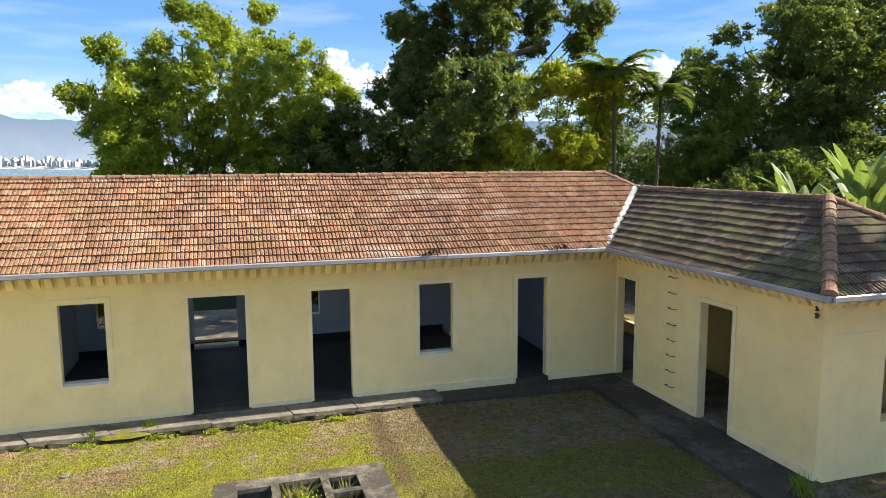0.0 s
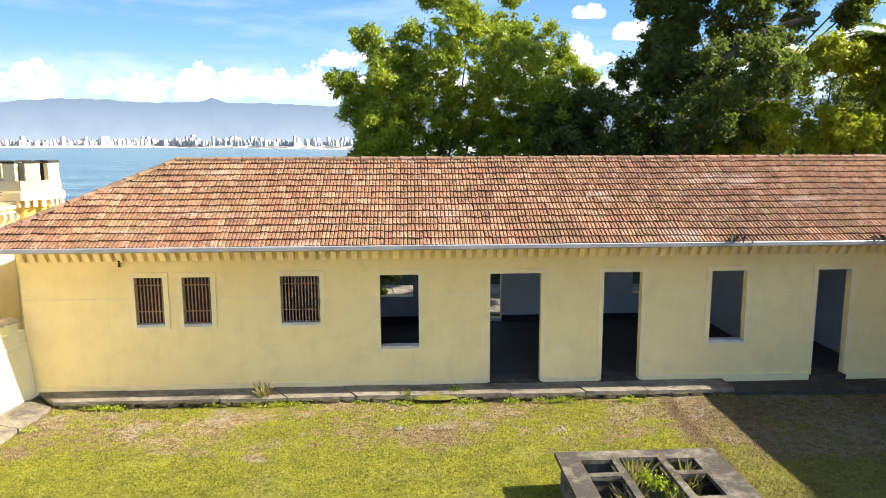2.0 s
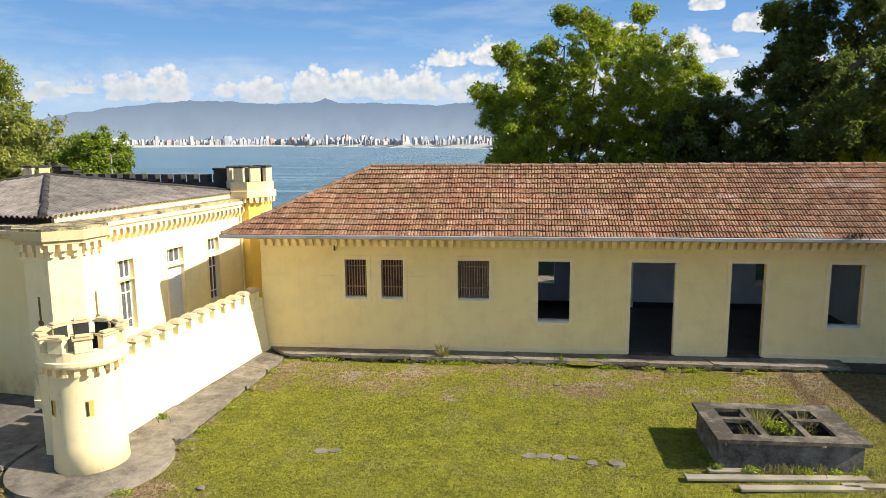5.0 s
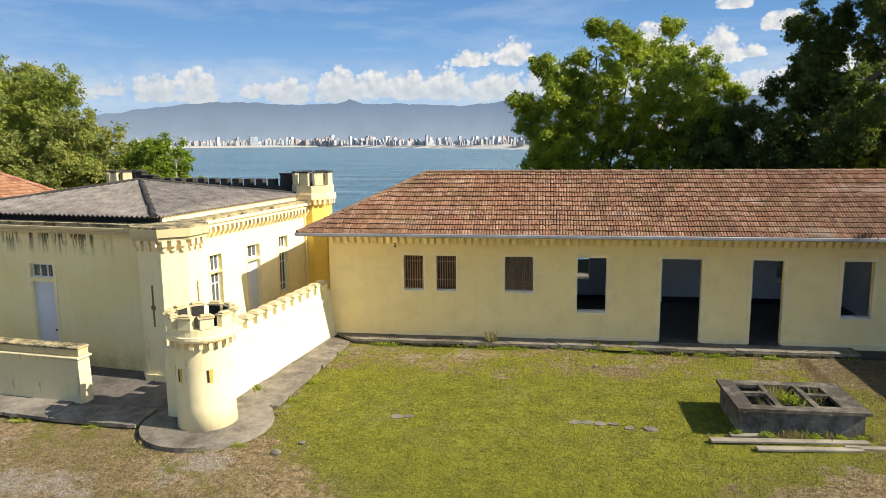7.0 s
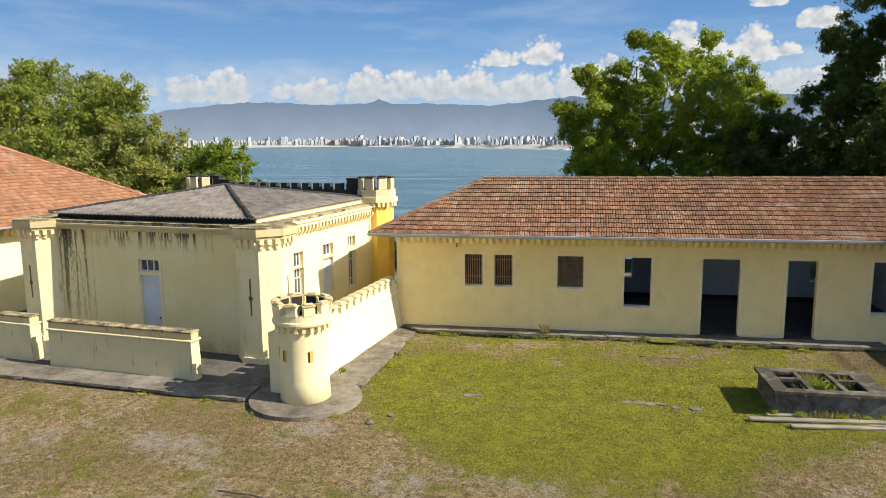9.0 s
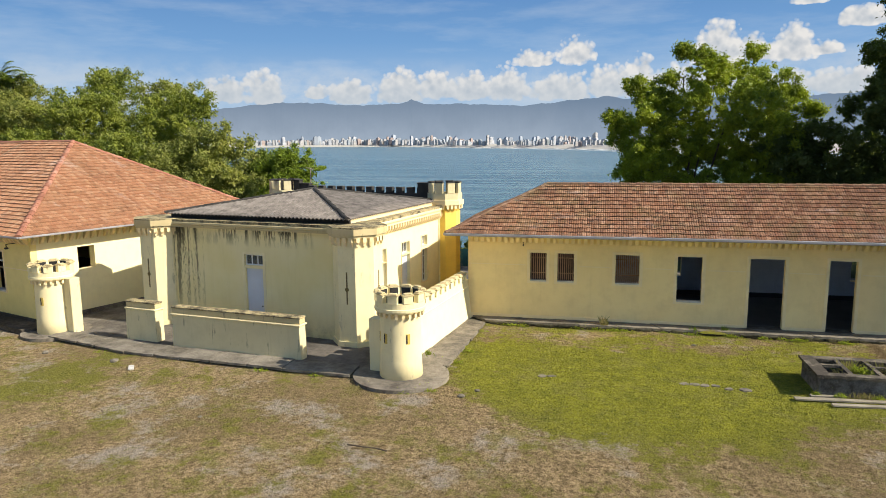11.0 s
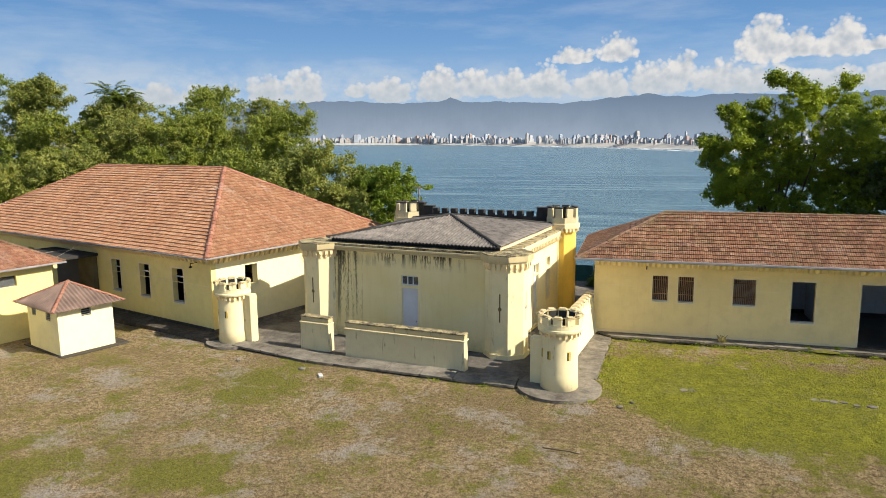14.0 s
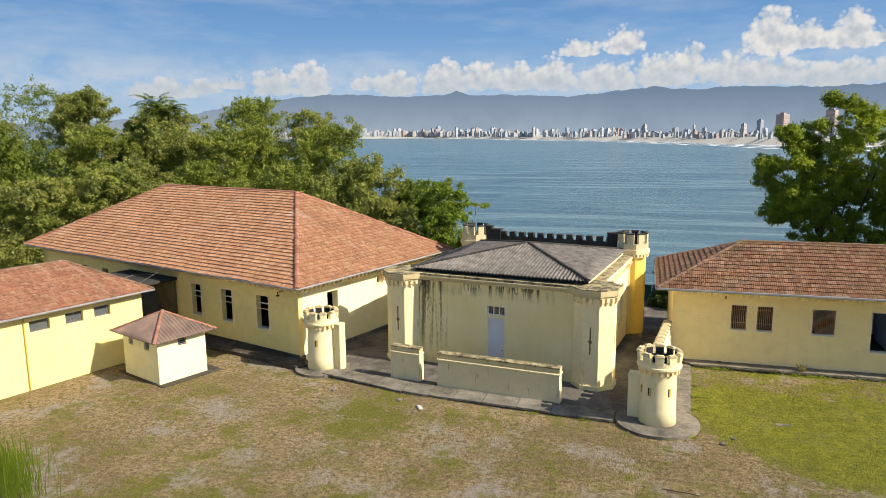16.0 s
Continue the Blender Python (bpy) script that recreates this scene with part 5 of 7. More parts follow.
BS = [Slope([BE[0], BE[1], BR[0], BR[1]], BZ, BG), Slope([BE[1], BE[2], BR[0]], BZ, 1.5 / 2.5), Slope([BE[2], BE[3], BR[1], BR[0]], BZ, BG)]
for sl in BS:
    sl.slab("roof_deck", M_SOFFIT, broof, 0.08)
BS[0].tiled(broof, M_TILE_BROWN, seed=21)
BS[1].tiled(broof, M_TILE_BROWN, seed=22)
ridge_run((*BE[1], BZ + 0.04), (*BR[0], BZ + 1.54), M_RIDGE, broof)
ridge_run((*BR[1], BZ + 1.52), (*BR[0], BZ + 1.52), M_RIDGE, broof)
bm = bmesh.new()
add_lathe(bm, [(0.04, 0.0), (0.04, BZ - 0.05)], 8)
pipe = part("downpipe", bm, M_SHADEDYEL, block)
pipe.matrix_basis = Matrix.Translation((0.05, -5.85, 0))
part("gutter", box(0.45, 0.52, -BL, 0.5, BZ - 0.08, BZ + 0.01, 0.015), M_FASCIA, block, "thin metal gutter")
porch = thing("porch_link", pose(-31.0, 11.4, 0, 0, 0, -16.5), "low flat-roofed porch with black-stained roof edge and wall", "porch")
part("porch_roof", box(-14.6, -9.9, -2.6, -0.02, 3.2, 3.36, 0.02), M_STAIN_SHADE, porch)
part("porch_beam", box(-13.4, -10.0, -2.5, -2.3, 2.85, 3.19), M_HALL, porch)
part("stained_pier", box(-11.6, -10.05, -0.3, -0.02, -0.1, 3.19, 0.02), M_GRIME, porch, "wall pier streaked black by water")
# Solid panel in place of an opening; its dark colour is the doorway's shade.
part("porch_wall", box(-14.4, -11.6, -0.12, -0.02, -0.1, 3.19), M_DADO_SHADE, porch, "dark panel coloured as the shaded doorway under the porch")


def cable(name, pts, radius, material, label):
    """A slack wire through the points."""
    bm = bmesh.new()
    for a, b in zip(pts, pts[1:]):
        limb(bm, a, b, radius, radius, 5)
    o = part(name, bm, material, None)
    o.matrix_basis = HALL
    return tagged(o, label, "cable")

# ---- the guard hut ----
hut = thing("guard_hut", pose(-35.65, 6.55, 0, 0, 0, -19.7), "small yellow hut with a corrugated hip roof and louvred vents", "hut")
HX, HY = 3.05, 2.52
part("front_wall", wall_bm(-HX, 0.0, -0.3, 2.2, 0.0, 0.2, [(-2.55, -2.15, 1.6, 2.0), (-1.15, -0.7, 1.55, 2.0)]), M_SIDE, hut)
part("side_wall", turned(wall_bm(0.203, HY - 0.203, -0.3, 2.2, 0.0, 0.2, [(1.05, 1.5, 1.65, 2.02)]), SIDE), M_SIDE, hut)
part("back_wall", wall_bm(-HX, 0.0, -0.3, 2.2, HY - 0.2, HY, []), M_SIDE, hut)
part("west_wall", turned(wall_bm(0.203, HY - 0.203, -0.3, 2.2, 0.0, 0.2, []), Matrix.Translation((-HX + 0.2, 0, 0)) @ SIDE), M_SIDE, hut)
for m, a, b, c in ((Matrix(), -2.55, -2.15, 1.6), (Matrix(), -1.15, -0.7, 1.55), (SIDE, 1.05, 1.5, 1.65)):
    vent = part("vent_frame", turned(box(a, b, 0.16, 0.19, c, c + 0.45), m), M_IRON, hut)
    for k in range(4):
        part("louvre", turned(box(a, b, 0.05, 0.13, c + 0.05 + k * 0.1, c + 0.07 + k * 0.1), m), M_FASCIA, vent)
hr = new("roof")
hr.parent = hut
tagged(hr, "brown corrugated hip roof")
he = [(-HX - 0.42, -0.4), (0.42, -0.4), (0.42, HY + 0.4), (-HX - 0.42, HY + 0.4)]
hp_ = (-HX / 2, HY / 2)
for i in range(4):
    p, q = he[i], he[(i + 1) % 4]
    far = abs((Vector((*q, 0)) - Vector((*p, 0))).normalized().cross(Vector((hp_[0] - p[0], hp_[1] - p[1], 0))).z)
    Slope([p, q, hp_], 2.16, 0.95 / far).corrugated("roof_sheet", M_CEMENT_HUT, hr)
for p in he:
    ridge_run((*p, 2.19), (*hp_, 3.14), M_RIDGE_RED, hr, 0.08, 0.4, "hip_cap")
part("hut_ceiling", box(-HX, 0.0, 0.0, HY, 2.2, 2.24), M_SOFFIT, hut)
paving("pavement_hut", [(-35.3, 6.3), (-34.2, 9.3), (-37.6, 10.5), (-39.0, 7.6)], 0.04, M_CONC_DARK, "worn concrete footing round the hut")


# ---- the concrete planter ----
def planter():
    p = thing("concrete_planter", pose(-0.45, 9.92, 0, 0, 0, 1.5), "blackened concrete planter box divided into cells, overgrown", "planter")
    L, D, H = 2.8, 1.85, 0.62
    bm = wall_bm(0, L, -0.1, H, 0, 0.12, [])
    add_box(bm, 0, L, D - 0.12, D, -0.1, H)
    add_box(bm, 0, 0.12, 0.12, D - 0.12, -0.1, H)
    add_box(bm, L - 0.12, L, 0.12, D - 0.12, -0.1, H)
    part("box_wall", bm, mottled("planter_side", (0.27, 0.255, 0.235), (0.07, 0.06, 0.05), 0.52), p)
    cells = [(0.3, 0.86, 0.2, 0.98), (0.3, 0.86, 1.12, 1.6), (1.0, 1.72, 0.18, 1.66), (1.86, 2.36, 0.24, 0.98), (1.86, 2.36, 1.12, 1.58)]
    lid = turned(wall_bm(-0.1, L + 0.1, -0.1, D + 0.1, -0.08, 0.0, cells), Matrix.Rotation(radians(-90), 4, "X"))
    bmesh.ops.transform(lid, matrix=Matrix.Translation((0, 0, 0.62)), verts=lid.verts)
    bmesh.ops.recalc_face_normals(lid, faces=lid.faces)
    part("rim", lid, M_RIM, p, "black-stained concrete rim")
    for x in (0.88, 1.74):
        part("divider", box(x, x + 0.1, 0.12, D - 0.12, 0.1, 0.535), M_CONC_DARK, p)
    for x0, x1 in ((0.12, 0.88), (1.84, L - 0.12)):
        part("divider", box(x0, x1, 1.0, 1.1, 0.1, 0.535), M_CONC_DARK, p)
    # chipped corners and loose crust on the rim
    rng = np.random.default_rng(31)
    for k in range(16):
        a, b = (rng.uniform(-0.08, L + 0.05), rng.choice((-0.1, D + 0.06))) if k % 2 else (rng.choice((-0.09, L + 0.06)), rng.uniform(0, D))
        bm = bmesh.new()
        add_prism(bm, [(0.05 * (0.6 + rng.random()) * math.cos(q), 0.03 * (0.6 + rng.random()) * math.sin(q)) for q in [2 * math.pi * i / 7 for i in range(7)]], 0.6, 0.632, 0.7)
        o = part("crust", bm, M_RIM, p)
        o.matrix_basis = Matrix.Translation((a, b, 0)) @ Matrix.Rotation(rng.random() * 3, 4, "Z")
    part("soil", box(0.12, L - 0.12, 0.12, D - 0.12, 0.0, 0.3), M_FLOOR, p)


planter()
PL = [(-1.24, 9.30, 3.6, 5.2, 0.2), (-0.72, 9.68, 0.95, 3.5, 0.16), (-0.3, 8.98, 2.35, 5.5, 0.18), (1.7, 9.3, 1.6, 3.0, 0.16)]
for x, y, ln, rot, w in PL:
    o = part("wooden_plank", box(0, ln, 0, w, 0.0, 0.055, 0.006), M_WOOD, None)
    o.matrix_basis = pose(x, y, 0.02, 0, 0, rot)
    tagged(o, "weathered grey wooden plank lying in the grass", "plank", "planks by the planter")


STONES = [(-8.92, 9.88), (-8.62, 9.93), (-7.86, 10.18), (-7.56, 10.07), (-7.28, 10.03), (-6.65, 10.03), (-6.37, 9.98), (-6.07, 10.04), (-5.69, 10.02), (-4.36, 10.13), (-4.04, 10.14), (-3.73, 10.11), (-3.41, 10.16), (-3.03, 9.96), (-2.52, 9.99)]


def loose_things():
    rng = np.random.default_rng(4)
    for x, y in STONES:
        bm = bmesh.new()
        r = 0.1 + 0.05 * rng.random()
        add_prism(bm, [(r * (0.8 + 0.4 * rng.random()) * math.cos(a) * 1.3, r * (0.8 + 0.4 * rng.random()) * math.sin(a)) for a in [2 * math.pi * i / 9 for i in range(9)]], -0.05, 0.014, 0.85)
        o = part("stepping_stone", bm, M_CONC, None)
        o.matrix_basis = pose(x, y, 0, 0, 0, 40 * rng.random())
        tagged(o, "flat grey stone sunk in the lawn", "stone", "stones in a row across the lawn")
    o = part("broken_brick", box(-0.09, 0.09, -0.2, 0.2, 0, 0.07, 0.01), M_FLASH, None)
    o.matrix_basis = pose(-23.14, 7.44, 0.01, 0, 6, 35)
    tagged(o, "pale broken slab of masonry lying on the lawn", "rubble")
    bm = bmesh.new()
    limb_pts = [(-0.55, 0.04, 0.03), (-0.1, -0.02, 0.05), (0.3, 0.0, 0.04), (0.58, -0.06, 0.03)]
    for a, b in zip(limb_pts, limb_pts[1:]):
        limb(bm, a, b, 0.022, 0.018, 6)
    o = part("fallen_branch", bm, M_BARK, None)
    o.matrix_basis = pose(-12.8, 3.27, 0, 0, 0, -2)
    tagged(o, "thin dark fallen branch on the grass", "branch")
    for x, y, s in ((-24.3, 8.0, 0.16), (-3.6, 14.6, 0.1), (-18.2, 4.1, 0.08), (-11.2, 7.4, 0.12), (-10.8, 8.0, 0.09), (-27.6, 8.3, 0.12)):
        bm = bmesh.new()
        bmesh.ops.create_icosphere(bm, subdivisions=2, radius=s)
        for v in bm.verts:
            v.co *= 0.85 + 0.3 * rng.random()
            v.co.z *= 0.5
        o = part("stone", bm, M_CONC, None)
        o.matrix_basis = pose(x, y, s * 0.2)
        tagged(o, "small rough grey stone on the grass", "stone")
    v, f = [(0, 0, 0.2)], []
    for k in range(1, 6):
        for q in range(18):
            a = 2 * math.pi * q / 18
            w = 1 + 0.35 * noise.noise((math.cos(a) * 1.7, math.sin(a) * 1.7, 2.0)) + 0.12 * noise.noise((q * 1.9, k, 0))
            rise = (1 - (k / 5.0) ** 2.2) * 0.2 * (1 + 0.5 * noise.noise((q * 0.9, k * 0.9, 5)))
            v.append((0.6 * w * k / 5 * math.cos(a), 0.3 * w * k / 5 * math.sin(a), rise - (0.12 if k == 5 else 0)))
    for q in range(18):
        f.append((0, 1 + q, 1 + (q + 1) % 18))
        for k in range(4):
            f.append((1 + k * 18 + q, 1 + k * 18 + 18 + q, 1 + k * 18 + 18 + (q + 1) % 18, 1 + k * 18 + (q + 1) % 18))
    o = obj("mossy_slab", v, f, M_ROCKMOSS)
    o.matrix_basis = pose(-2.7, 16.36, 0.14) @ Matrix.Diagonal((1.1, 0.95, 0.26, 1))
    tagged(o, "broken concrete slab overgrown with yellow-green moss", "slab")
    fence = thing("hoarding", pose(-20, 29.6, 0), "low teal-green hoarding behind the castle", "fence")
    for i in range(7):
        part("panel", box(i * 2.0, i * 2.0 + 1.96, 0, 0.05, 0.05, 1.15), M_TEAL, fence)


# ---- plants ----
def leaves(centres, radii, count, size, rng, squash=0.8, shell=0.75):
    """Leaf blades scattered over lumps: arrays of points and faces."""
    centres, radii = np.array(centres), np.array(radii)
    w = radii ** 2
    pick = rng.choice(len(radii), count, p=w / w.sum())
    d = rng.normal(size=(count, 3))
    d /= np.linalg.norm(d, axis=1)[:, None]
    r = radii[pick] * (shell + (1.05 - shell) * rng.random(count)) * (1 + 0.18 * rng.normal(size=count))
    r = r + np.where(rng.random(count) < 0.13, 0.35 * rng.random(count), 0.0)
    p = centres[pick] + d * r[:, None] * np.array((1, 1, squash))
    n = 0.5 * d + 0.8 * rng.normal(size=(count, 3)) + np.array((0.15, 0, 0.45))
    n /= np.linalg.norm(n, axis=1)[:, None]
    t = np.cross(n, rng.normal(size=(count, 3)))
    t /= np.linalg.norm(t, axis=1)[:, None] + 1e-9
    b = np.cross(n, t)
    s = size * (0.6 + 0.8 * rng.random(count))[:, None]
    v = np.stack([p - t * s, p + b * s * 0.75 + t * s * 0.2, p + t * s], 1).reshape(-1, 3)
    f = np.arange(count * 3).reshape(-1, 3)
    return v, f


def limb(bm, a, b, ra, rb, n=7):
    a, b = Vector(a), Vector(b)
    q = (b - a).to_track_quat("Z", "Y").to_matrix()
    lo = [bm.verts.new(a + q @ Vector((ra * math.cos(2 * math.pi * i / n), ra * math.sin(2 * math.pi * i / n), 0))) for i in range(n)]
    hi = [bm.verts.new(b + q @ Vector((rb * math.cos(2 * math.pi * i / n), rb * math.sin(2 * math.pi * i / n), 0))) for i in range(n)]
    for i in range(n):
        bm.faces.new((lo[i], lo[(i + 1) % n], hi[(i + 1) % n], hi[i]))


def tree(x, y, z, tall, spread, material, label, seed, lumps=26, count=16000, size=0.22, low=0.35, lean=(0, 0), bark=None, name="tree", squash=0.8, lump=0.3, lobes=None, fixed=False):
    rng = np.random.default_rng(seed)
    z = min(z, 0.0) + float(height(np.array(float(x)), np.array(float(y)))) if x > 14 else z
    t = thing(name, pose(x, y, z), label, "tree")
    cs, rs = [], []
    for i in range(lumps):
        h = low + (1 - low) * rng.random()
        k = math.sqrt(max(0.05, 1 - ((h - low) / (1 - low) * 1.5 - 0.55) ** 2)) if h > low else 1
        a = rng.random() * 2 * math.pi
        q = spread * k * math.sqrt(rng.random()) * 0.85
        cs.append((q * math.cos(a) + lean[0] * h, q * math.sin(a) + lean[1] * h, h * tall - spread * 0.1))
        rs.append(spread * lump * (0.6 + 0.8 * rng.random()) * (1.1 - 0.4 * h))
    if lobes:
        cs, rs, arms = [], [], []
        for dx, dz, r in lobes:
            dz -= z if fixed else 0.0
            dy = rng.normal(0, spread * 0.3)
            arms.append((dx, dy, dz))
            for k in range(int(12 + 34 * r * r)):
                e = rng.normal(size=3)
                e *= r * 1.22 * rng.random() ** 0.4 / np.linalg.norm(e)
                cs.append((dx + e[0], dy + e[1] * 1.25, dz + e[2] * 0.85))
                rs.append(0.16 + 0.24 * rng.random())
    else:
        arms = [c for c, r in sorted(zip(cs, rs), key=lambda e: -e[1])[:10]]
        big = list(zip(cs, rs))
        cs, rs = [], []
        for c, r in big:
            for k in range(12):
                e = rng.normal(size=3)
                e *= r * 1.3 * rng.random() ** 0.42 / np.linalg.norm(e)
                cs.append((c[0] + e[0], c[1] + e[1], c[2] + e[2] * 0.7))
                rs.append(0.1 + r * (0.14 + 0.24 * rng.random()))
    v, f = leaves(cs, rs, 2 * count, size * 0.8, rng, squash, 0.3)
    obj("crown", v.tolist(), f.tolist(), material, t)
    bm = bmesh.new()
    fork = (lean[0] * low * 0.8, lean[1] * low * 0.8, tall * low * 0.75)
    limb(bm, (0, 0, -0.5), fork, tall * 0.032, tall * 0.024, 9)
    for c in arms[:11]:
        span = (Vector(c) - Vector(fork)) * 0.88
        q0, ra = Vector(fork), tall * 0.0075
        for k in range(1, 5):
            s = k / 4
            q1 = Vector(fork) + Vector((span.x * s ** 1.25, span.y * s ** 1.25, span.z * s ** 0.85)) + Vector(rng.normal(0, 0.12, 3)) * (k < 4)
            limb(bm, q0, q1, ra, ra * 0.72, 6)
            q0, ra = q1, ra * 0.72
        for k in range(4):
            tip = q0 + Vector(rng.normal(0, 0.3, 3))
            limb(bm, q0, tip, ra, ra * 0.4, 4)
    part("trunk", bm, bark or M_BARK, t)
    return t


def frond(length, rise, droop, rng, pairs=40, width=0.42):
    """A palm frond along +x: midrib and leaflets."""
    v, f = [], []
    pts = []
    at = Vector((0, 0, 0))
    for i in range(9):
        s = i / 8
        pts.append(at.copy())
        e = rise - droop * s
        at += Vector((math.cos(e), 0, math.sin(e))) * length / 8
    for i in range(pairs * 2):
        s = 0.12 + 0.88 * (i // 2) / pairs
        k = min(7, int(s * 8))
        p = pts[k].lerp(pts[k + 1], s * 8 - k)
        side = 1 if i % 2 else -1
        ln = width * 1.3 * math.sin(math.pi * min(1, s * 0.85 + 0.12)) * (0.8 + 0.4 * rng.random())
        q = p + Vector((0.35 * ln, side * ln, -0.35 * ln * rng.random()))
        j = len(v)
        v += [p + Vector((-0.07, 0, 0)), p + Vector((0.07, 0, 0.01)), q]
        f.append((j, j + 1, j + 2))
    return v, f


def palm(x, y, z, tall, seed, label, fronds=15, length=2.6):
    rng = np.random.default_rng(seed)
    t = thing("palm_tree", pose(x, y, z), label, "palm tree")
    bm = bmesh.new()
    bend = rng.normal(0, 0.4, 2)
    for k in range(6):
        a, b = k / 6, (k + 1) / 6
        limb(bm, (bend[0] * a * a, bend[1] * a * a, tall * a - 0.3), (bend[0] * b * b, bend[1] * b * b, tall * b - 0.3 + 0.31 * (k == 5)), 0.11 - 0.04 * a, 0.11 - 0.04 * b)
    part("trunk", bm, M_BARK, t)
    vs, fs = [], []
    for i in range(fronds):
        v, f = frond(length * (0.8 + 0.4 * rng.random()), radians(10 + 70 * rng.random()), radians(70 + 50 * rng.random()), rng)
        m = Matrix.Translation((bend[0], bend[1], tall)) @ Matrix.Rotation(2 * math.pi * (i + rng.random() * 0.7) / fronds, 4, "Z")
        o = len(vs)
        vs += [m @ p for p in v]
        fs += [tuple(o + k for k in g) for g in f]
    obj("crown", vs, fs, M_LEAF_PALM, t)


def banana(x, y, z, seed, tall=3.2, n=8):
    rng = np.random.default_rng(seed)
    t = thing("banana_plant", pose(x, y, z), "banana plant with broad torn green leaves", "banana plant", "banana plants behind the wing")
    bm = bmesh.new()
    limb(bm, (0, 0, -0.3), (0, 0, tall * 0.55), 0.16, 0.1, 9)
    part("stem", bm, M_LEAF_YEL, t)
    for i in range(n):
        ln = 2.3 + 0.9 * rng.random()
        wd = 0.2 + 0.09 * rng.random()
        rise = radians(58 + 28 * rng.random())
        bend = radians(25 + 65 * rng.random())
        v, f = [], []
        px, pz = 0.0, 0.0
        for k in range(11):
            s = k / 10
            w = wd * math.sin(math.pi * min(1, 0.08 + s * 0.9)) ** 0.6 * (0.75 + 0.25 * rng.random())
            v += [(px, -w, pz - w * 0.3), (px, 0, pz), (px, w, pz - w * 0.3)]
            px += ln * 0.1 * math.cos(rise - bend * s * s)
            pz += ln * 0.1 * math.sin(rise - bend * s * s)
        for k in range(10):
            j = 3 * k
            f += [(j, j + 3, j + 4, j + 1), (j + 1, j + 4, j + 5, j + 2)]
        o = obj("leaf", v, f, M_LEAF_BAN, t)
        o.matrix_basis = Matrix.Translation((0, 0, tall * (0.48 + 0.1 * rng.random()))) @ Matrix.Rotation(2 * math.pi * (i + 0.6 * rng.random()) / n, 4, "Z")


loose_things()
SUNLIT = [(-4.25, 8.7, 1.1), (-3.7, 10.2, 0.9), (-4.7, 7.0, 1.1), (-5.1, 6.1, 1.1), (-1.51, 13.19, 0.76), (-2.54, 13.65, 0.54), (-0.48, 12.73, 0.65), (1.13, 13.07, 0.43), (-5.64, 11.35, 0.59), (-4.15, 11.12, 0.86), (-4.84, 10.32, 0.65), (-3.35, 11.7, 0.43), (-1.17, 11.7, 1.08),
          (1.24, 11.7, 1.24), (2.85, 11.35, 1.08), (-1.63, 9.97, 1.4), (0.78, 9.86, 1.51), (3.19, 9.52, 1.3), (-2.66, 8.14, 1.4), (0.09, 7.91, 1.62), (2.62, 8.02, 1.4), (-1.17, 6.42, 1.4),
          (1.24, 6.42, 1.4), (3.54, 6.76, 1.19), (-6.9, 9.29, 0.65), (-5.76, 8.94, 0.92), (-4.95, 9.52, 0.65), (-6.56, 8.02, 0.54), (-5.18, 7.34, 0.97), (-4.15, 6.53, 1.19), (-5.41, 5.73, 1.08),
          (4.68, 10.66, 0.59), (5.26, 9.75, 0.49), (-2.89, 4.81, 1.73), (0.32, 4.58, 1.94), (3.42, 4.58, 1.62)]
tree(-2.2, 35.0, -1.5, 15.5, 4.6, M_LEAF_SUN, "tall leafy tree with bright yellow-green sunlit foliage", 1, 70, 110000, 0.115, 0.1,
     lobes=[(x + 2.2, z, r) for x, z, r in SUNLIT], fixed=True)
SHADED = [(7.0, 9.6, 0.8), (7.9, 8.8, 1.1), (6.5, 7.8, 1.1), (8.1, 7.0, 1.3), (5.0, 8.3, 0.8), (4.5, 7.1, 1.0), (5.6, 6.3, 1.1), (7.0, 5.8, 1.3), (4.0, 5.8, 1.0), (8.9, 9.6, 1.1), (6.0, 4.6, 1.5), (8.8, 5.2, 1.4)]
tree(6.4, 31.6, -0.5, 10.5, 3.4, M_LEAF_DARK, "dark dense tree with its neighbours' shade in the leaf colour", 43, 40, 30000, 0.12, 0.1,
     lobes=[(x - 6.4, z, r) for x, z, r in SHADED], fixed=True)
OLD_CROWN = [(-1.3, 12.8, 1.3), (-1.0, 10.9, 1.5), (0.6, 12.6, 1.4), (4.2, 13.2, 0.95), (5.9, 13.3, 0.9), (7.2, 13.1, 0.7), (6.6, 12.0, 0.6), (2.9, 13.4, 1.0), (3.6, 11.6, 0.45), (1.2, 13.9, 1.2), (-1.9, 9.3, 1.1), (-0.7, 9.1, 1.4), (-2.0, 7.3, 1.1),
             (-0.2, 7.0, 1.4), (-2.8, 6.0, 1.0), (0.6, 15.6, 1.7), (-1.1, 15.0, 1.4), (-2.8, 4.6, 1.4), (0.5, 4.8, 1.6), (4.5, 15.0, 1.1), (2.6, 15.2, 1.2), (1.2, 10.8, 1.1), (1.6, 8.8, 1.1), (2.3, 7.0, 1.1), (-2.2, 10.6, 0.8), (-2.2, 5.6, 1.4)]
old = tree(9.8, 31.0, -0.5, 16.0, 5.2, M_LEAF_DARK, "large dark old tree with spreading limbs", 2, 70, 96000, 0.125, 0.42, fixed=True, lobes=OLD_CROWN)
bm = bmesh.new()
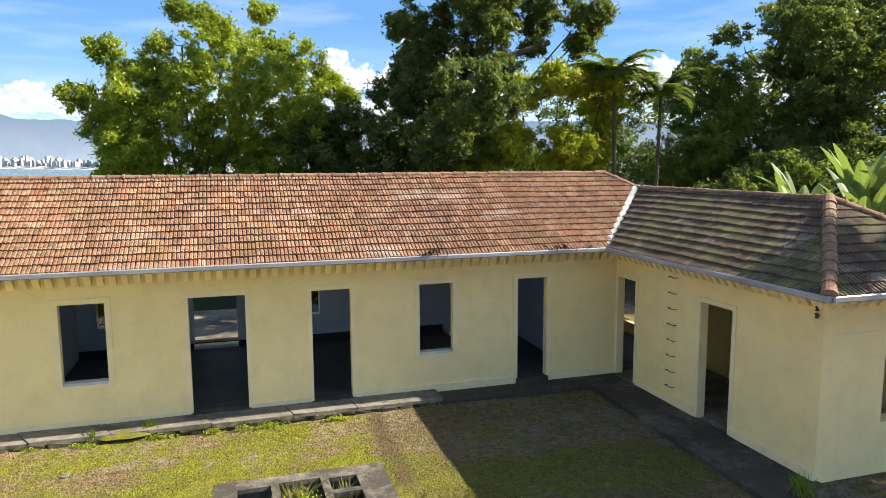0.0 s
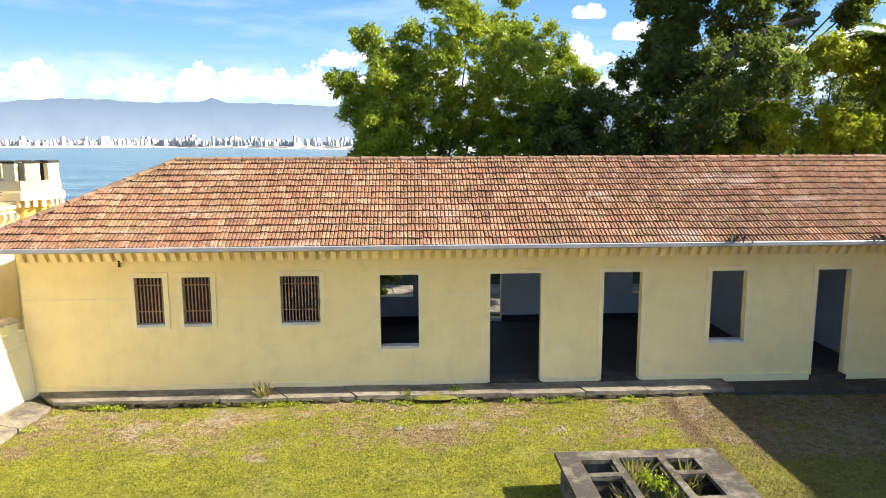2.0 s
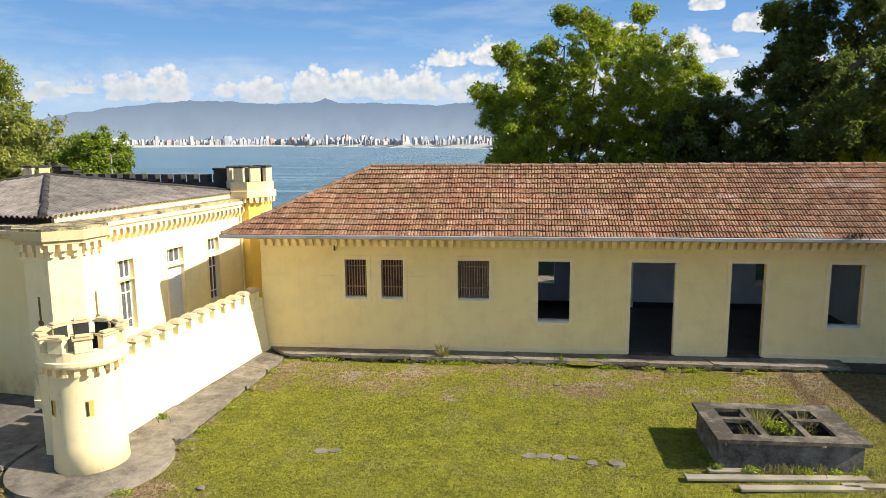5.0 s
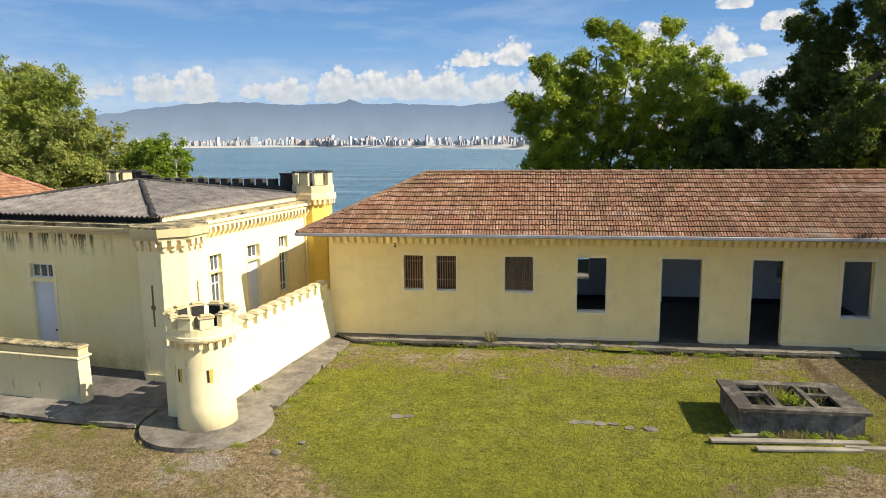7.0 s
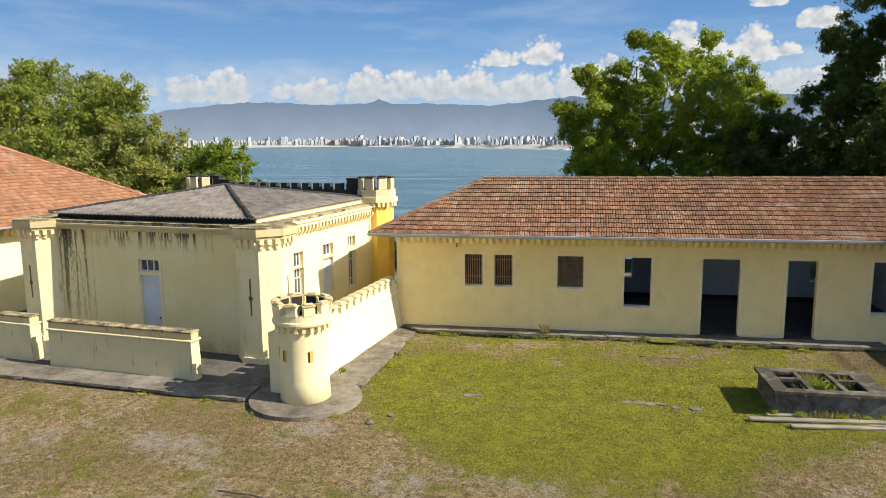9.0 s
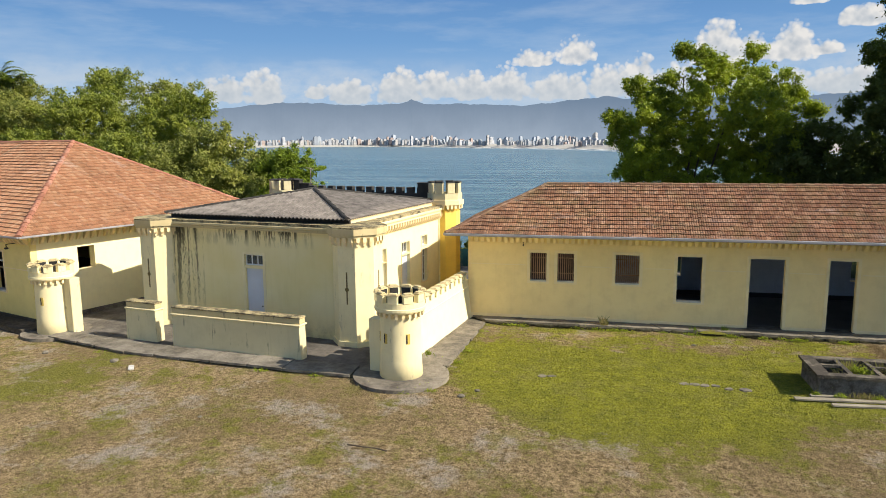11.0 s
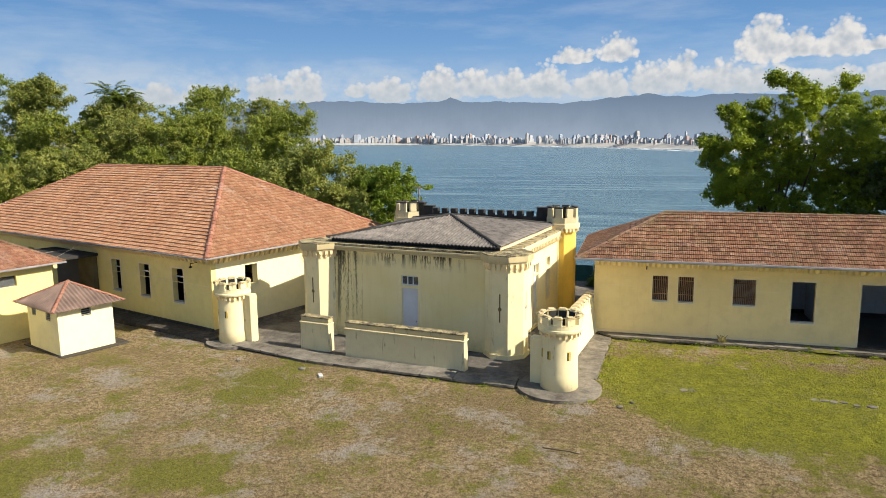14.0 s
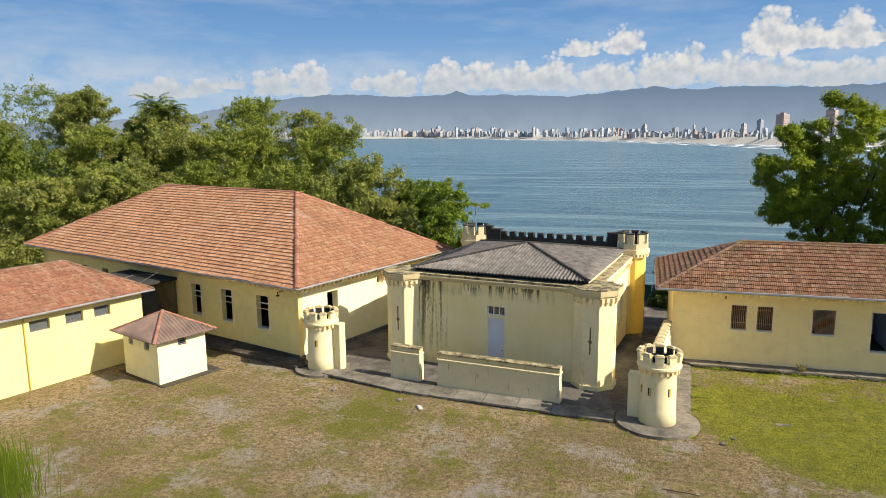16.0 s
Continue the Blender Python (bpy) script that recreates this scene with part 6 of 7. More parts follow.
for run, thick in ((((-1.4, -0.6, 5.5), (-1.5, -1.0, 9.0), (0.3, -1.2, 10.4), (1.2, -1.2, 11.3), (2.5, -1.2, 11.7), (4.2, -1.1, 12.3)), 0.3), (((-1.5, -0.8, 8.0), (0.2, -1.1, 9.2), (1.5, -1.2, 9.3), (4.2, -1.2, 9.9)), 0.2)):
    for k, (a, b) in enumerate(zip(run, run[1:])):
        limb(bm, a, b, thick * 0.84 ** k, thick * 0.84 ** (k + 1), 8)
part("limb", bm, M_BARK, old, "heavy dark limb reaching over the wing")
tree(13.6, 28.6, 0.0, 10.8, 3.2, M_LEAF_YEL, "yellow-green tree with hanging leaves", 4, 44, 34000, 0.12, 0.2, fixed=True, lobes=[
    (-1.8, 9.2, 0.7), (-0.4, 9.8, 0.7), (1.1, 10.0, 0.8), (2.4, 9.7, 1.0), (3.1, 9.0, 0.6), (-2.2, 7.1, 1.1), (0.0, 6.8, 1.0), (1.7, 6.7, 0.9), (2.5, 7.3, 0.6), (-3.4, 6.2, 0.9), (2.7, 8.3, 0.5)])
tree(4.0, 33.0, -1.0, 9.6, 4.2, M_LEAF_DARK, "dark dense tree with shade in the leaf colour", 3, 44, 24000, 0.16, 0.03, lump=0.25)
tree(25.0, 33.0, 0.0, 11.0, 3.5, M_LEAF_MID, "green tree behind the barrack", 5, 44, 20000, 0.15, 0.05, fixed=True, lobes=[
    (-1.0, 11.3, 1.0), (0.3, 10.2, 1.4), (-1.3, 9.5, 1.0), (1.5, 9.3, 1.3), (1.8, 11.2, 0.9), (-0.3, 8.0, 1.5), (-1.7, 7.0, 1.3), (1.6, 7.0, 1.5), (0.0, 5.5, 1.8), (2.6, 5.2, 1.6), (-2.6, 5.2, 1.4)])
tree(31.0, 30.0, 0.0, 15.0, 6.0, M_LEAF_DARK, "tall dark tree with layered branches", 6, 60, 46000, 0.15, 0.3, squash=0.6, fixed=True, lobes=[
    (-6.4, 12.7, 0.7), (-5.2, 13.0, 1.2), (-3.7, 13.4, 1.6), (-1.9, 13.7, 1.9), (0.3, 14.2, 2.1), (2.6, 14.5, 2.2), (-3.9, 11.6, 1.1), (-2.1, 11.3, 1.4), (0.1, 11.5, 2.2), (2.5, 11.6, 2.6), (-1.2, 9.4, 1.7), (1.5, 8.9, 2.4), (-3.1, 9.7, 1.1), (-1.0, 7.2, 2.0), (-3.0, 6.4, 1.9), (3.3, 6.7, 2.4), (0.6, 5.6, 2.2)])
tree(36.0, 31.0, 0.0, 16.0, 7.0, M_LEAF_DARK, "tall dark tree with layered branches", 7, 60, 30000, 0.17, 0.05, lump=0.24)
tree(16.0, 40.0, 0.0, 8.2, 6.0, M_LEAF_DARK, "dark tree at the wood's edge", 8, 36, 16000, 0.2, 0.0)
tree(24.0, 42.0, 0.0, 9.0, 7.0, M_LEAF_DARK, "dark tree at the wood's edge", 10, 36, 16000, 0.2, 0.0)
tree(34.0, 38.0, 0.0, 11.0, 7.0, M_LEAF_DARK, "dark tree at the wood's edge", 11, 36, 20000, 0.2, 0.0)
tree(22.5, 25.5, 0.0, 4.4, 3.2, M_LEAF_MID, "low dark shrub under the trees", 13, 20, 10000, 0.15, 0.0, name="shrub")
tree(27.0, 26.0, 0.0, 5.5, 3.6, M_LEAF_DARK, "low dark shrub under the trees", 14, 20, 10000, 0.15, 0.0, name="shrub")
palm(15.97, 27.0, 0.0, 10.0, 31, "slender palm tree with drooping fronds", 22, 2.2)
palm(17.97, 27.0, 0.4, 8.8, 32, "slender palm tree with drooping fronds", 20, 2.2)
for i, (x, y) in enumerate(((16.6, 16.6), (18.0, 16.0), (19.6, 17.6), (16.4, 18.9), (20.6, 15.4), (18.4, 18.9), (22.0, 17.0))):
    banana(x, y, float(height(np.array(x), np.array(y))), 60 + i, 5.5 if i != 3 else 4.6, 12)
tree(16.5, 22.0, 0.0, 4.6, 2.2, M_LEAF_YEL, "low yellow-green shrub behind the wing", 9, 14, 6000, 0.14, 0.0, name="shrub")
# Stands unseen beside the wing, added so the end wall lies in shade.
tree(20.2, 8.3, 0.0, 10.5, 3.3, M_LEAF_MID, "out-of-view leafy tree shading the wing's end wall", 15, 40, 20000, 0.2, 0.1, lump=0.3)

# woods west of the hall
WOODS = [(-66, 46, 14.5, 6), (-58, 50, 16, 6), (-50, 48, 14.3, 6), (-45, 42, 12.8, 6), (-40, 40, 9.5, 5), (-35.5, 41, 7.2, 4), (-74, 42, 16.5, 5), (-67, 38, 12.5, 5.5), (-60, 39, 12.5, 5.5), (-53, 40, 13, 5.5), (-81, 36, 15, 7), (-73, 31, 12.5, 6),
         (-42, 36, 8, 4.5), (-47, 37, 9, 5), (-37, 37, 6, 4), (-55, 35, 9, 5), (-62, 33, 9, 5), (-84, 26, 14.5, 7), (-64, 58, 15.5, 7), (-93, 34, 17, 8), (-66, 28, 8.0, 4.5), (-76, 22, 9.5, 5), (-74, 54, 16, 7), (-86, 48, 18, 8), (-79, 45, 14.5, 5.5), (-89, 42, 12.5, 6), (-62, 45, 14.5, 5), (-70, 47, 13.5, 5)]
for i, (x, y, h, s) in enumerate(WOODS):
    tree(x, y, 0.0, h, s, (M_LEAF_WOOD, M_LEAF_OLIVE, M_LEAF_WOOD, M_LEAF_OLIVE, M_LEAF_WOOD, M_LEAF_MID)[i % 6], "leafy woodland tree beyond the hall", 100 + i, 60, 25000 if i < 12 else 18000, 0.175, 0.0, lump=0.27, bark=M_PALEBARK if i % 3 == 0 else None)
for i, (x, y, h, s) in enumerate(((-31.5, 36, 9.4, 3.4), (-27.5, 34, 5.6, 2.4), (-24.0, 33, 4.2, 1.9))):
    tree(x, y, -1.5, h, s, M_WEED, "leafy green tree on the slope", 130 + i, 30, 16000, 0.14, 0.0)
for i, (x, y, h, s) in enumerate(((-21.5, 31, 4.6, 2.2), (-12.5, 29, 4.6, 2.6), (-8.5, 29.5, 5.2, 2.6), (-17, 33, 3.5, 2.5), (-5.5, 27.0, 4.0, 2.0))):
    tree(x, y, -1.8, h, s, M_LEAF_DARK if i else M_LEAF_MID, "dark shrub on the slope to the bay", 140 + i, 14, 7000, 0.16, 0.0, name="shrub")
def papaya(x, y, z, tall, seed):
    rng = np.random.default_rng(seed)
    t = thing("papaya_tree", pose(x, y, z), "slender papaya tree with an umbrella of lobed leaves", "tree")
    bm = bmesh.new()
    limb(bm, (0, 0, -0.3), (0.1, 0, tall), 0.07, 0.04, 7)
    for k in range(9):
        a = k * 2.4
        limb(bm, (0.1, 0, tall - 0.1), (0.1 + 0.75 * math.cos(a), 0.75 * math.sin(a), tall + 0.15 * rng.normal() + 0.1), 0.014, 0.01, 4)
    part("trunk", bm, M_PALEBARK, t)
    spots = [(0.1 + 0.85 * math.cos(k * 2.4), 0.85 * math.sin(k * 2.4), tall + 0.08 * rng.normal() + 0.05) for k in range(9)]
    v, f = leaves(spots, [0.3] * 9, 700, 0.09, rng, 0.25, 0.1)
    obj("crown", v.tolist(), f.tolist(), M_WEED, t)


papaya(-27.0, 31.0, -1.0, 7.2, 77)
cable("overhead_cable", [(-10.0, -2.4, 3.4), (-9.75, -1.35, 3.9), (-9.95, -0.4, 4.46), (-10.18, 1.38, 5.47), (-10.4, 3.3, 6.58), (-10.5, 6.0, 8.1)], 0.008, M_WOOD, "thin pale cable running up the hall's tile roof")
cable("roof_wire", [(-10.0, -2.4, 3.42), (-10.8, -2.45, 3.4), (-11.9, -2.2, 3.44), (-12.4, -1.2, 3.42), (-11.4, -0.6, 3.46)], 0.012, M_WOOD, "loose pale wire coiled on the porch roof")
palm(-67.6, 46.0, 0.0, 14.6, 33, "palm tree above the woods", 20, 2.8)
palm(-65.6, 46.0, 0.0, 14.2, 34, "palm tree above the woods", 20, 2.8)


def tuft(x, y, z, n, tall, material, seed, name, label):
    rng = np.random.default_rng(seed)
    v, f = [], []
    for i in range(n):
        a = rng.random() * 2 * math.pi
        r = abs(rng.normal(0, 0.12))
        bx, by = r * math.cos(a), r * math.sin(a)
        h = tall * (0.5 + 0.6 * rng.random())
        dx, dy = rng.normal(0, 0.3 * tall, 2)
        j = len(v)
        v += [(bx - 0.012, by, 0), (bx + 0.012, by, 0), (bx + dx * 0.4 + 0.01, by + dy * 0.4, h * 0.6), (bx + dx, by + dy, h)]
        f += [(j, j + 1, j + 2), (j, j + 2, j + 3)]
    t = obj(name, v, f, material)
    t.matrix_basis = Matrix.Translation((x, y, z))
    return tagged(t, label, "plant", kind="stuff")


tuft(-7.0, 16.35, 0.1, 60, 0.45, M_STRAW, 70, "grass_tuft", "dry grass tuft growing from the apron")
tuft(-3.4, 16.3, 0.1, 30, 0.25, M_WEED, 71, "weed", "small green weed in a crack")
tuft(-2.2, 16.5, 0.14, 40, 0.22, M_WEED, 72, "weed", "small green weed in a crack")
tuft(-13.2, 10.9, 0.1, 40, 0.22, M_WEED, 73, "weed", "small green weed at the wall foot")
tuft(9.9, 9.55, 0.1, 80, 0.35, M_WEED, 74, "weed", "green weeds at the wing's corner")
def tall_grass(x, y, n, tall, seed):
    """A thicket of long arching blades."""
    rng = np.random.default_rng(seed)
    v, f = [], []
    for i in range(n):
        bx, by = rng.normal(0, 0.55, 2)
        h = tall * rng.uniform(0.45, 1.0)
        lean = Vector((rng.normal(0, 0.3), rng.normal(0, 0.3), 0)) * h
        w = rng.uniform(0.006, 0.014)
        j = len(v)
        for k, (up, out) in enumerate(((0, 0), (0.5, 0.15), (0.85, 0.5), (0.95, 1.0))):
            c = Vector((bx, by, h * up)) + lean * out
            g = w * (1 - 0.3 * k)
            v += [c - Vector((g, g * 0.4, 0)), c + Vector((g, g * 0.4, 0))]
        f += [(j + 2 * k, j + 2 * k + 1, j + 2 * k + 3, j + 2 * k + 2) for k in range(3)]
    o = obj("tall_grass", v, f, M_WEED)
    o.matrix_basis = Matrix.Translation((x, y, 0))
    return tagged(o, "tall yellow-green grass thicket at the lawn's edge", "grass", kind="stuff")


for i, (x, y, n, h) in enumerate(((-34.0, -2.9, 260, 1.5), (-33.2, -3.5, 220, 1.1), (-35.0, -2.3, 260, 1.5), (-36.0, -2.0, 220, 1.4))):
    tall_grass(x, y, n, h, 300 + i)


def leafy_weed(x, y, z, lumps, count, size, material, seed, label):
    rng = np.random.default_rng(seed)
    v, f = leaves([c[:3] for c in lumps], [c[3] for c in lumps], count, size, rng, 0.7, 0.2)
    o = obj("weed", v.tolist(), f.tolist(), material)
    o.matrix_basis = Matrix.Translation((x, y, z))
    return tagged(o, label, "plant", kind="stuff")


# planter growth
leafy_weed(0.9, 10.85, 0.45, [(0.0, 0.25, 0.08, 0.2), (0.15, 0.0, 0.1, 0.22), (0.3, -0.3, 0.08, 0.2), (0.35, -0.55, 0.02, 0.16), (-0.1, 0.5, 0.0, 0.16), (0.5, 0.2, 0.0, 0.14)], 1500, 0.035, M_LEAF_FRESH, 80, "fresh yellow-green leafy weeds in the planter")
leafy_weed(0.3, 11.25, 0.4, [(0, 0, 0, 0.14), (0.2, 0.1, 0, 0.12)], 260, 0.03, M_LEAF_FRESH, 81, "fresh yellow-green leafy weeds in the planter")
for i, (x, y) in enumerate(((0.55, 11.1), (0.7, 11.35), (0.9, 11.45), (1.5, 11.2), (1.7, 11.25), (0.6, 10.9), (1.15, 10.4), (0.35, 10.6), (1.62, 10.95))):
    tuft(x, y, 0.36, 26, 0.42, M_STRAW, 90 + i, "grass_tuft", "dry straw-coloured grass in the planter")
for i, (x, y, r) in enumerate(((0.1, 9.75, 0.13), (1.15, 9.8, 0.12), (2.2, 9.85, 0.1), (-0.55, 9.8, 0.08), (1.75, 9.82, 0.09))):
    leafy_weed(x, y, 0.08, [(0, 0, 0.03, r), (r, 0.02, 0, r * 0.8), (-r, 0, 0, r * 0.7)], 260, 0.028, M_LEAF_FRESH, 100 + i, "small green weeds at the planter's foot")
for i, (x, y) in enumerate(((0.55, 9.8), (0.75, 9.82), (0.95, 9.8), (1.5, 9.83), (2.5, 9.9))):
    tuft(x, y, 0.02, 30, 0.24, M_STRAW, 110 + i, "grass_tuft", "dry grass at the planter's foot")
# weeds along the apron, the garden wall and the turret's pad
rng = np.random.default_rng(55)
for i in range(26):
    x = rng.uniform(-11.8, 4.8)
    leafy_weed(x, 16.05 + 0.014 * x + rng.normal(0, 0.05) + 0.15, 0.04, [(0, 0, 0.02, 0.1), (0.13, -0.03, 0, 0.09), (-0.14, 0, 0, 0.08), (0.3, -0.05, -0.01, 0.06)], 150, 0.03, M_LEAF_FRESH, 130 + i, "low green weeds along the apron's broken edge")
for i, (x, y) in enumerate(((-12.0, 9.6), (-12.1, 10.6), (-11.95, 12.0), (-11.9, 13.4), (-12.3, 7.6), (-13.1, 7.2), (-14.6, 7.4), (-16.4, 8.1), (-18.5, 8.2), (-22.3, 8.4), (-25.6, 8.8), (-11.9, 14.8))):
    leafy_weed(x, y, 0.02, [(0, 0, 0.02, 0.12), (0.18, 0.05, 0, 0.1), (-0.2, 0.02, 0, 0.1)], 170, 0.03, M_LEAF_FRESH if i % 3 else M_STRAW, 160 + i, "low weeds at the paving's edge")


def lawn():
    """Blades over the yard, thicker where it is green."""
    rng = np.random.default_rng(9)
    n = 500000
    x = rng.uniform(-36, 9, n)
    y = rng.uniform(-9, 16.2, n)
    keep = np.array([noise.noise((a * 0.35, b * 0.35, 0.0)) for a, b in zip(x, y)]) > -0.5
    keep &= ~((x < -12.2) & (y > 7.3))
    x, y = x[keep], y[keep]
    n = len(x)
    h = rng.uniform(0.02, 0.065, n)
    a = rng.uniform(0, 2 * np.pi, n)
    wx, wy = 0.011 * np.cos(a), 0.011 * np.sin(a)
    lx, ly = rng.normal(0, 0.025, n), rng.normal(0, 0.025, n)
    z = height(x, y) - 0.01
    v = np.stack([np.stack([x - wx, y - wy, z], 1), np.stack([x + wx, y + wy, z], 1), np.stack([x + lx, y + ly, z + h], 1)], 1).reshape(-1, 3)
    tagged(obj("grass", v.tolist(), np.arange(n * 3).reshape(-1, 3).tolist(), M_GRASS, None, "short uneven lawn grass"), category="grass", kind="stuff")


lawn()


# ---- far shore: town, hills, clouds ----
def facade_mat(name, tone):
    m = Nodes(name)
    brick = m.node("ShaderNodeTexBrick", Scale=1.0, Mortar_Size=0.12, Brick_Width=4.0, Row_Height=3.2)
    m.put(brick.inputs["Vector"], m.stretched(1, 1, 1))
    m.put(brick.inputs["Color1"], (*tone, 1))
    m.put(brick.inputs["Color2"], (*(c * 0.8 for c in tone), 1))
    m.put(brick.inputs["Mortar"], (*(c * 0.7 for c in tone), 1))
    # Every front is blended toward pale blue-grey: distance haze in the base colour.
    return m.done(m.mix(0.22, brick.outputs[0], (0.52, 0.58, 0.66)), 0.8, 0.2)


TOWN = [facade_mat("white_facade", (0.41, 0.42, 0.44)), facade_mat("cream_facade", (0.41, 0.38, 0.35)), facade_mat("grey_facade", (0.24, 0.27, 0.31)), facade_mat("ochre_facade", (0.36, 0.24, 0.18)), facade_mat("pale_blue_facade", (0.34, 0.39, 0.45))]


def town():
    rng = np.random.default_rng(17)
    blocks = []
    for mat in TOWN:
        bm = bmesh.new()
        rings = []
        for k in range(21):
            s = 1.0 if k % 2 else 0.93
            rings.append([bm.verts.new((x * s, y * s, k / 20.0)) for x, y in ((-0.5, -0.4), (0.5, -0.4), (0.5, 0.4), (-0.5, 0.4))])
        rings.append([bm.verts.new((x, y, 1.0)) for x, y in ((-0.2, -0.2), (0.2, -0.2), (0.2, 0.2), (-0.2, 0.2))])
        rings.append([bm.verts.new((x, y, 1.07)) for x, y in ((-0.2, -0.2), (0.2, -0.2), (0.2, 0.2), (-0.2, 0.2))])
        for lo, hi in zip(rings, rings[1:]):
            for q in range(4):
                bm.faces.new((lo[q], lo[(q + 1) % 4], hi[(q + 1) % 4], hi[q]))
        bm.faces.new(rings[-1])
        me = bpy.data.meshes.new("apartment_building")
        bm.to_mesh(me)
        bm.free()
        me.materials.append(mat)
        blocks.append(me)
    for i in range(299):
        az = rng.uniform(-14, 33)
        d = float(shore_distance(az)) + rng.uniform(70, 330)
        if d > 4800:
            d = 4800 - rng.uniform(0, 100)
        px_ = d / 1208.0
        h = px_ * (5 + 10 * rng.random() ** 1.6 + (6 if rng.random() < 0.07 else 0)) + 2
        w = px_ * rng.uniform(3.5, 8)
        if i < 5:
            az, h, w = (-8.1, -11.3, -6.6, -5.5, -10.2)[i], (43, 47, 34, 28, 27)[i], (19, 18, 10, 9, 9)[i]
            d = float(shore_distance(az)) + 220
        a = radians(az)
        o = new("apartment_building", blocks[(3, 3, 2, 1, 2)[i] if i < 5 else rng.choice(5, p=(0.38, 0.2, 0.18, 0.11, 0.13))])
        o.matrix_basis = Matrix.Translation((-d * math.sin(a), d * math.cos(a), -1.0)) @ Matrix.Rotation(0.9 + rng.normal(0, 0.2), 4, "Z") @ Matrix.Diagonal((w, w, h, 1))
        tagged(o, "distant pale high-rise apartment building on the beach", "building", "town across the bay")


town()


def low_town():
    """Small houses and blocks between the high-rises."""
    rng = np.random.default_rng(23)
    bm = bmesh.new()
    for i in range(900):
        az = rng.uniform(-16, 34)
        d = min(4800.0, float(shore_distance(az)) + rng.uniform(60, 420))
        k = d / 1208.0
        w, h = k * rng.uniform(2, 5), k * rng.uniform(4, 10) + 2
        a = radians(az)
        m = Matrix.Translation((-d * math.sin(a), d * math.cos(a), h / 2 - 1)) @ Matrix.Rotation(0.9 + rng.normal(0, 0.2), 4, "Z") @ Matrix.Diagonal((w, w, h, 1))
        bmesh.ops.create_cube(bm, size=1.0, matrix=m)
    mat = Nodes("mixed_house_fronts")
    rnd = mat.tree.nodes.new("ShaderNodeNewGeometry").outputs["Random Per Island"]
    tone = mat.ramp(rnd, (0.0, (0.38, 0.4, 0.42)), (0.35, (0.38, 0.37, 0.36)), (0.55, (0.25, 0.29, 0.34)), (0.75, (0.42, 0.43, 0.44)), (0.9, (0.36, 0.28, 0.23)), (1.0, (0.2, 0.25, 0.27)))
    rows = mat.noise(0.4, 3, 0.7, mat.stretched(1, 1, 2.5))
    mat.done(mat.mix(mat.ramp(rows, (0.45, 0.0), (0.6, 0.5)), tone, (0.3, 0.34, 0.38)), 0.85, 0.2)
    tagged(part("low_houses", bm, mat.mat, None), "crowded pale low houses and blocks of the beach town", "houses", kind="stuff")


low_town()


def surf():
    foam = plain("white_surf", (0.85, 0.87, 0.88), 0.8, 0.1, 0.02)
    for off, wide, a0, a1, seed in ((-40, 75, -40, 40, 1), (-150, 55, -30, 24, 2), (-260, 48, -22, 20, 3)):
        v, f = [], []
        grid = np.linspace(a0, a1, 420)
        for k, g in enumerate(grid):
            d = float(shore_distance(g)) + off * (0.6 + float(shore_distance(g)) / 3500)
            w = wide * (0.5 + float(shore_distance(g)) / 2500) * max(0.02, 0.45 + 1.3 * noise.noise((g * 1.3, seed * 7.0, 0)) + 0.5 * noise.noise((g * 6.0, seed * 3.0, 1)))
            a = radians(g)
            for e in (d, d + w):
                v.append((-e * math.sin(a), e * math.cos(a), SEA_Z + 0.25))
            if k:
                f.append((2 * k - 2, 2 * k - 1, 2 * k + 1, 2 * k))
        tagged(obj("surf", v, f, foam, None, "white surf line breaking along the beach"), category="surf", kind="structure")


surf()


def hills():
    az = np.array((-40, -30, -20, -10.8, -5.1, -2, 1.0, 4, 7.5, 12, 15.5, 16.6, 17.8, 22, 25.9, 29, 32.6, 34.7, 38, 45, 60))
    el = np.array((0.05, 0.055, 0.06, 0.0566, 0.061, 0.058, 0.0636, 0.058, 0.0524, 0.056, 0.056, 0.0624, 0.056, 0.055, 0.0585, 0.055, 0.047, 0.041, 0.03, 0.02, 0.012))
    grid = np.linspace(-60, 60, 700)
    e = np.interp(grid, az, el)
    e = e + np.array([0.0022 * noise.noise((g * 0.9, 0, 0)) + 0.0012 * noise.noise((g * 3.1, 4, 0)) for g in grid])
    v, f = [], []
    D = 4860.0
    for g, k in zip(grid, e):
        a = radians(g)
        for s in (0.0, 0.35, 0.7, 1.0):
            d = D - 60 * (1 - s)
            v.append((-d * math.sin(a), d * math.cos(a), -15 + (15 + 8 + k * D) * s))
    for i in range(len(grid) - 1):
        for s in range(3):
            j = i * 4 + s
            f.append((j, j + 1, j + 5, j + 4))
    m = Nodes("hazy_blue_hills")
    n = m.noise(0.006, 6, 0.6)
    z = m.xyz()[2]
    # Distance haze is put into the emitted colour, paler toward the foot.
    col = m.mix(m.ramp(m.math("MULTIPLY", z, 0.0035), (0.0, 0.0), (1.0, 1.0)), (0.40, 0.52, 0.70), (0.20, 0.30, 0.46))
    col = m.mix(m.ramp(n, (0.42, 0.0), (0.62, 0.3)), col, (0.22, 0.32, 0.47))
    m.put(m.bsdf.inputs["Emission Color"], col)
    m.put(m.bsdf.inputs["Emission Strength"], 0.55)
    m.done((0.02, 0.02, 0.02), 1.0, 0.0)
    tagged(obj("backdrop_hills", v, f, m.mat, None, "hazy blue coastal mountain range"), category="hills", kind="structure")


hills()


